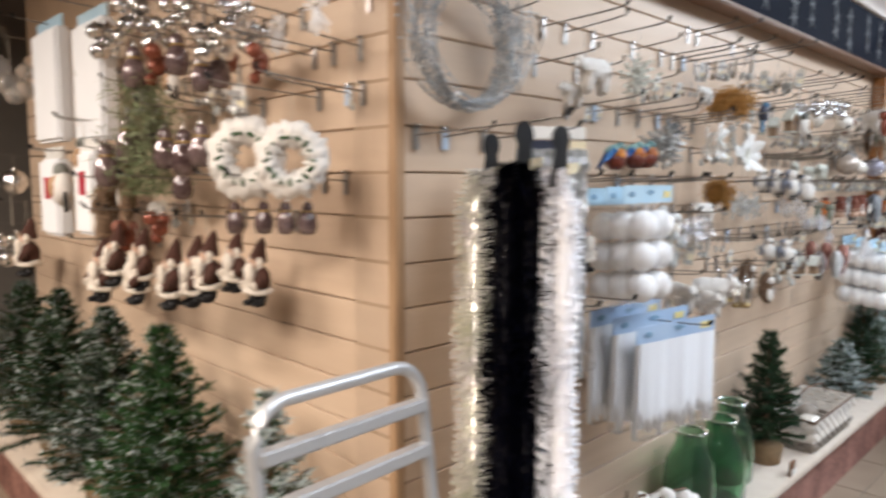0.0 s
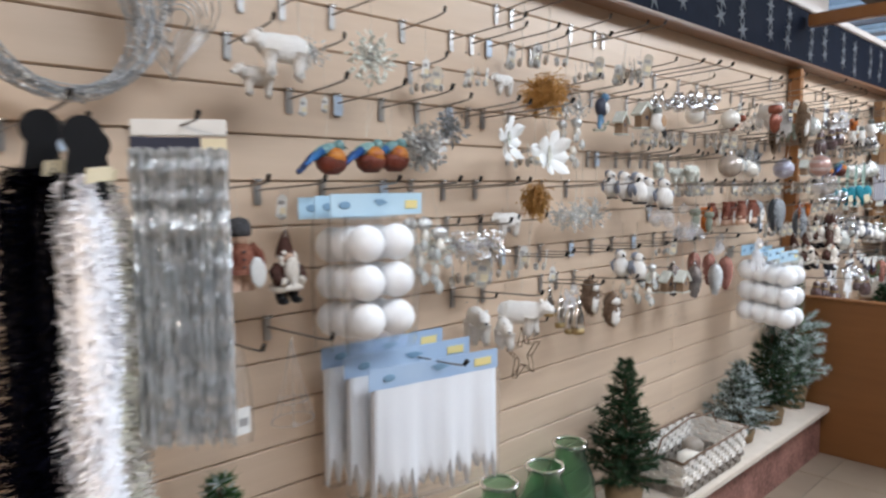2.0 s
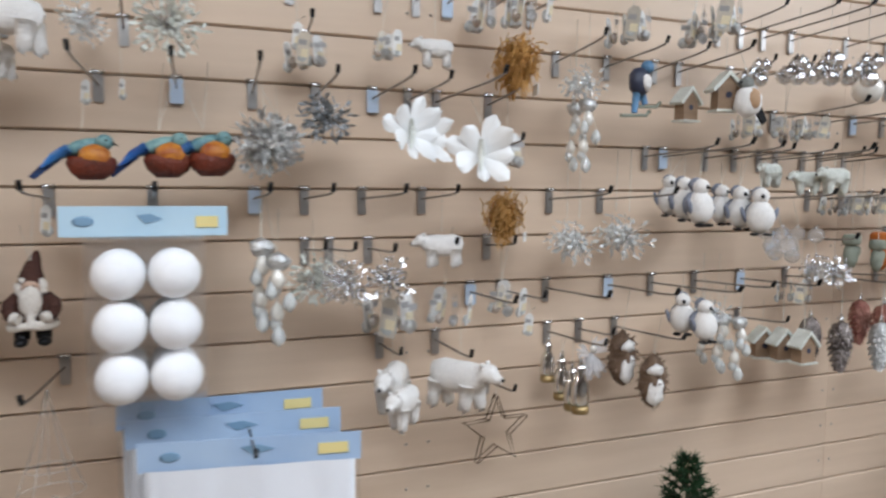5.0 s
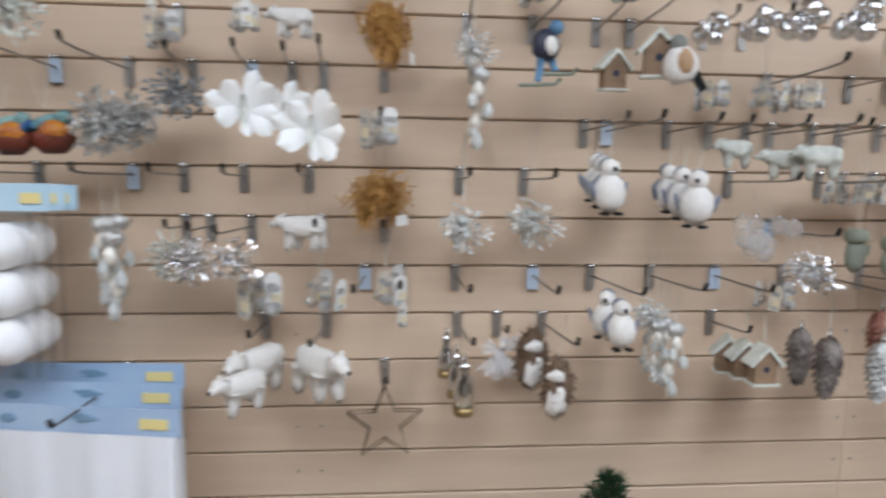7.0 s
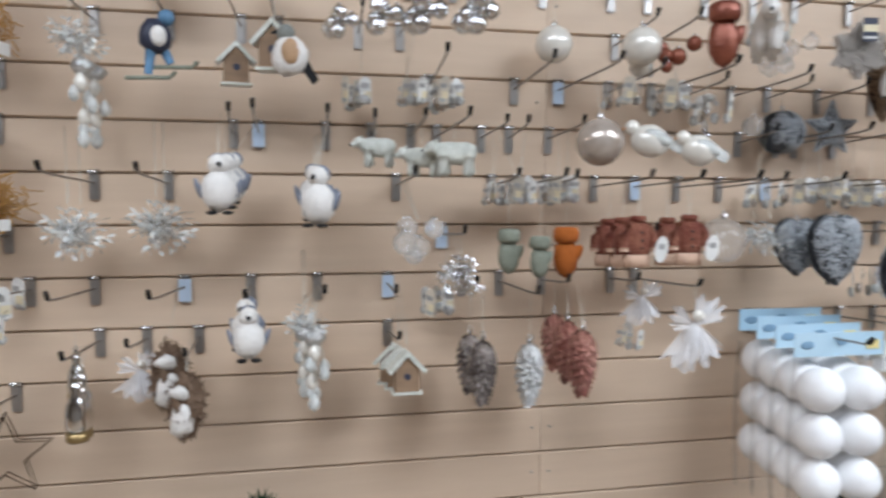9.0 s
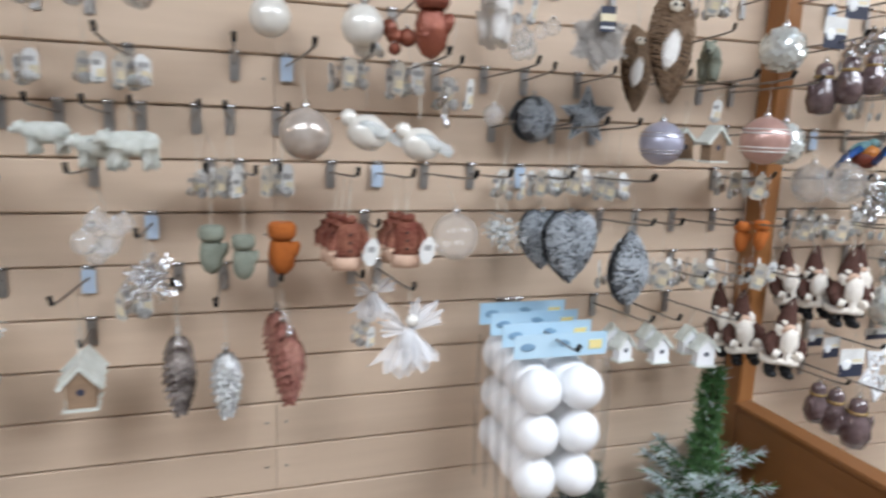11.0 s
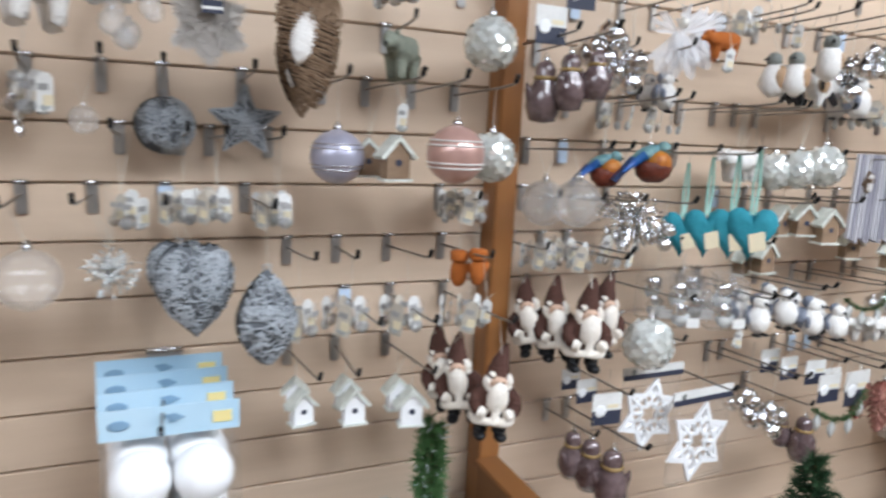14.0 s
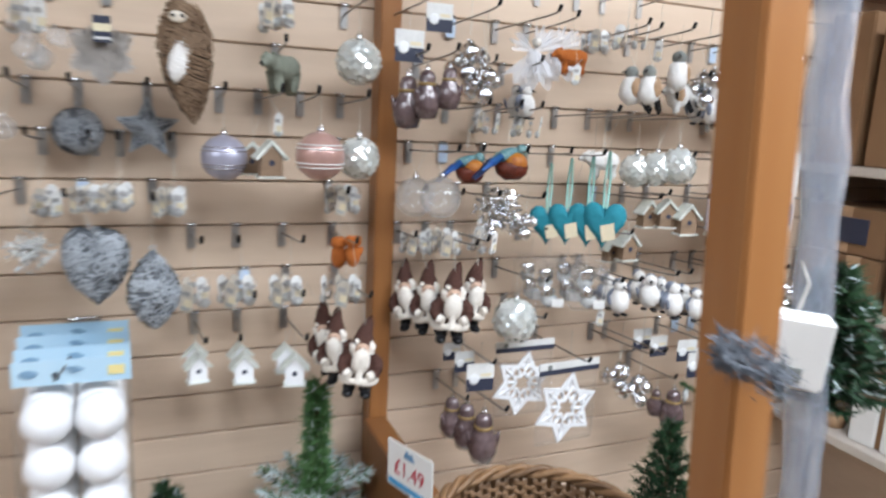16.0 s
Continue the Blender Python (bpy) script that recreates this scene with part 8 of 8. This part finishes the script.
carton(4.95, 5.34, -0.17, -0.03, 1.46, 0.44)
carton(4.95, 5.34, -0.62, -0.20, 1.46, 0.40)
carton(4.95, 5.34, -0.13, -0.03, 1.045, 0.15)
carton(4.95, 5.34, -0.30, -0.14, 1.045, 0.15)
c1 = carton(4.96, 5.34, -0.30, -0.03, 1.198, 0.14, "brown cardboard stock box with dark window")
part("window", boxm(-0.196, -0.1905, -0.08, 0.06, 0.035, 0.11), M["print"], c1)
carton(4.95, 5.34, -0.62, -0.33, 1.045, 0.30)
carton(4.95, 5.34, -1.10, -0.66, 1.046, 0.33)
carton(4.95, 5.34, -1.20, -0.66, 1.46, 0.42)
carton(4.98, 5.34, -0.55, -0.33, 0.645, 0.30)
for y0, y1, h in ((-0.13, -0.05, 0.24), (-0.36, -0.28, 0.20), (-0.48, -0.38, 0.16), (-0.70, -0.58, 0.22)):
    b = thing("white_box", "plain white stock box on a shelf", "box", "stock boxes", pose(4.97, (y0 + y1) / 2, 0.646))
    part("body", boxm(0, 0.16, -(y1 - y0) / 2, (y1 - y0) / 2, 0, h, bevel=0.003), M["card"], b)
    part("print", boxm(-0.0015, 0.004, -0.02, 0.02, h * 0.55, h * 0.75), M["grey"], b)
gn, gw, gr = B(), B(), B()
lathe(gn, [(0.0, 0.0), (0.032, 0.0), (0.034, 0.03), (0.022, 0.08), (0.0, 0.09)], 12)
blob(gw, (0, 0, 0.11), 0.022, 12)
lathe(gr, [(0.024, 0.122), (0.026, 0.13), (0.012, 0.16), (0.0, 0.175)], 12)
fig = multi("small_doll", [(gn, M["wood"]), (gw, M["cream"]), (gr, M["redprint"])])
tagged(fig, "small seated doll with a red hat", "doll")
fig.matrix_world = pose(5.01, -0.20, 0.646)

# ---- fascia flakes, roof glazing ----
def flake_shape(x, z, s, seed):
    rnd = random.Random(seed)
    t = thing("fascia_snowflake", "grey painted snowflake on the navy fascia", "snowflake", "fascia snowflakes", pose(x, -0.0838, z))
    for c in range(3):
        bm = B()
        cx, cz, q = rnd.uniform(-.012, .012), (c - 1) * s * 0.66, s * rnd.uniform(0.42, 0.58)
        plate(bm, [(cx + u, cz + v) for u, v in star_pts(6, q, q * 0.30, rnd.uniform(0, 0.4))], -0.001, 0.001)
        part("flake", bm, M["flake"], t)


for k in range(20):
    flake_shape(1.2 + k * 0.26 + (0.05 if k % 2 else 0), 2.10 + (0.012 if k % 3 else -0.015), 0.095, k)

# the first two glazings are unseen, added around the daylight lamps
for q, (a, b, c, d) in enumerate(((-0.4, 2.4, -3.0, -1.0), (2.9, 6.3, -3.0, -1.0), (4.9, 7.4, 0.12, 1.7))):
    t = tagged(new("window_%d" % (q + 1)), "roof glazing with white bars", "skylight", "", "structure")
    n = 4
    for k in range(n):
        x0, x1 = a + (b - a) * k / n, a + (b - a) * (k + 1) / n
        p = part("pane", boxm(x0 + 0.02, x1 - 0.02, c, d, 2.80, 2.806), M["glass"], t)
        p.visible_shadow = False
    for k in range(n + 1):
        x0 = a + (b - a) * k / n
        part("glazing_bar", boxm(x0 - 0.02, x0 + 0.02, c, d, 2.77, 2.81), M["white"], t)
    part("curb", boxm(a - 0.06, b + 0.06, d, d + 0.06, 2.725, 2.82), M["white"], t)
    part("curb", boxm(a - 0.06, b + 0.06, c - 0.06, c, 2.725, 2.82), M["white"], t)

# ---- the pieces of walls and floor ----
SEAM = 2.385


def slat_mesh(name, length, h, side):
    """One slat board: rounded front edges, and a rebate at its foot that makes the groove."""
    bm = bmesh.new()
    prof = [(0.0185, 0.0), (0.004, 0.0), (0.0, 0.003), (0.0, h - 0.0048), (0.002, h - 0.0030), (0.0185, h - 0.0030)]
    a = [bm.verts.new((0, y, z)) for y, z in prof]
    b = [bm.verts.new((length, y, z)) for y, z in prof]
    n = len(prof)
    for k in range(n):
        bm.faces.new((a[k], a[(k + 1) % n], b[(k + 1) % n], b[k]))
    bm.faces.new(a[::-1])
    bm.faces.new(b)
    bmesh.ops.recalc_face_normals(bm, faces=bm.faces[:])
    return mesh_of(name, bm, M["slat"])


def slats(parent, spans, side):
    zs = [G0 + PITCH * k for k in range(-12, 7)]
    for x0, x1 in spans:
        me = slat_mesh("slat", x1 - x0 - 0.0012, PITCH, side)
        for z in zs:
            if z + PITCH <= LEDGE + 0.005 or z >= TOP - 0.02:
                continue
            ob = new("slat", me)
            ob.parent = parent
            if side == "main":
                ob.location = (x0 + 0.0006, 0, z)
            else:
                ob.rotation_euler = (0, 0, radians(-90))
                ob.location = (0, x1 - 0.0006, z)


main = bpy.data.objects["wall_main"]
slats(main, [(0.014, SEAM), (SEAM, 3.538), (3.538, 5.3), (5.3, 7.0)], "main")
slats(bpy.data.objects["wall_left"], [(0.024, 1.25), (1.25, Y_LEFT)], "left")
scr = bmesh.new()
lathe(scr, [(0.0030, 0.0), (0.0028, 0.0006), (0.0, 0.0010)], 8)
screw = mesh_of("screw", scr, M["steel"])
for x in (SEAM - 0.020, SEAM + 0.020, 1.165, 1.215):
    for k in (-10, -8, -7, -6, -4, -2, 1, 3):
        ob = new("screw", screw)
        ob.parent = main
        ob.location, ob.rotation_euler = (x, -0.0004, G0 + PITCH * k + 0.055), (radians(90), 0, 0)

# floor tiles
floor_ob = bpy.data.objects["floor"]
tb = bmesh.new()
box(tb, 0.002, 0.397, 0.002, 0.397, -0.0058, 0.0, bevel=0.0015)
tile_me = mesh_of("tile", tb, M["tile"])
near = []
for i in range(-12, 19):
    for j in range(-12, 12):
        x, y = i * 0.4, j * 0.4 + 0.05
        if x > 7.1 or y > 4.6:
            continue
        if -0.5 <= x <= 5.6 and -2.2 <= y <= 0.0:
            ob = new("tile", tile_me)
            ob.parent, ob.location = floor_ob, (x, y, 0)
        else:
            near.append((x, y))
verts, faces = [], []
for x, y in near:
    k = len(verts)
    verts += [(x + a, y + b, c) for c in (-0.0058, 0.0) for a, b in ((0.002, 0.002), (0.397, 0.002), (0.397, 0.397), (0.002, 0.397))]
    faces += [(k + 4, k + 5, k + 6, k + 7), (k, k + 1, k + 5, k + 4), (k + 1, k + 2, k + 6, k + 5), (k + 2, k + 3, k + 7, k + 6), (k + 3, k, k + 4, k + 7)]
me = bpy.data.meshes.new("outer_tiles")
me.from_pydata(verts, [], faces)
me.materials.append(M["tile"])
ot = tagged(new("outer_tiles", me), "", "", "", "stuff")
ot.parent = floor_ob
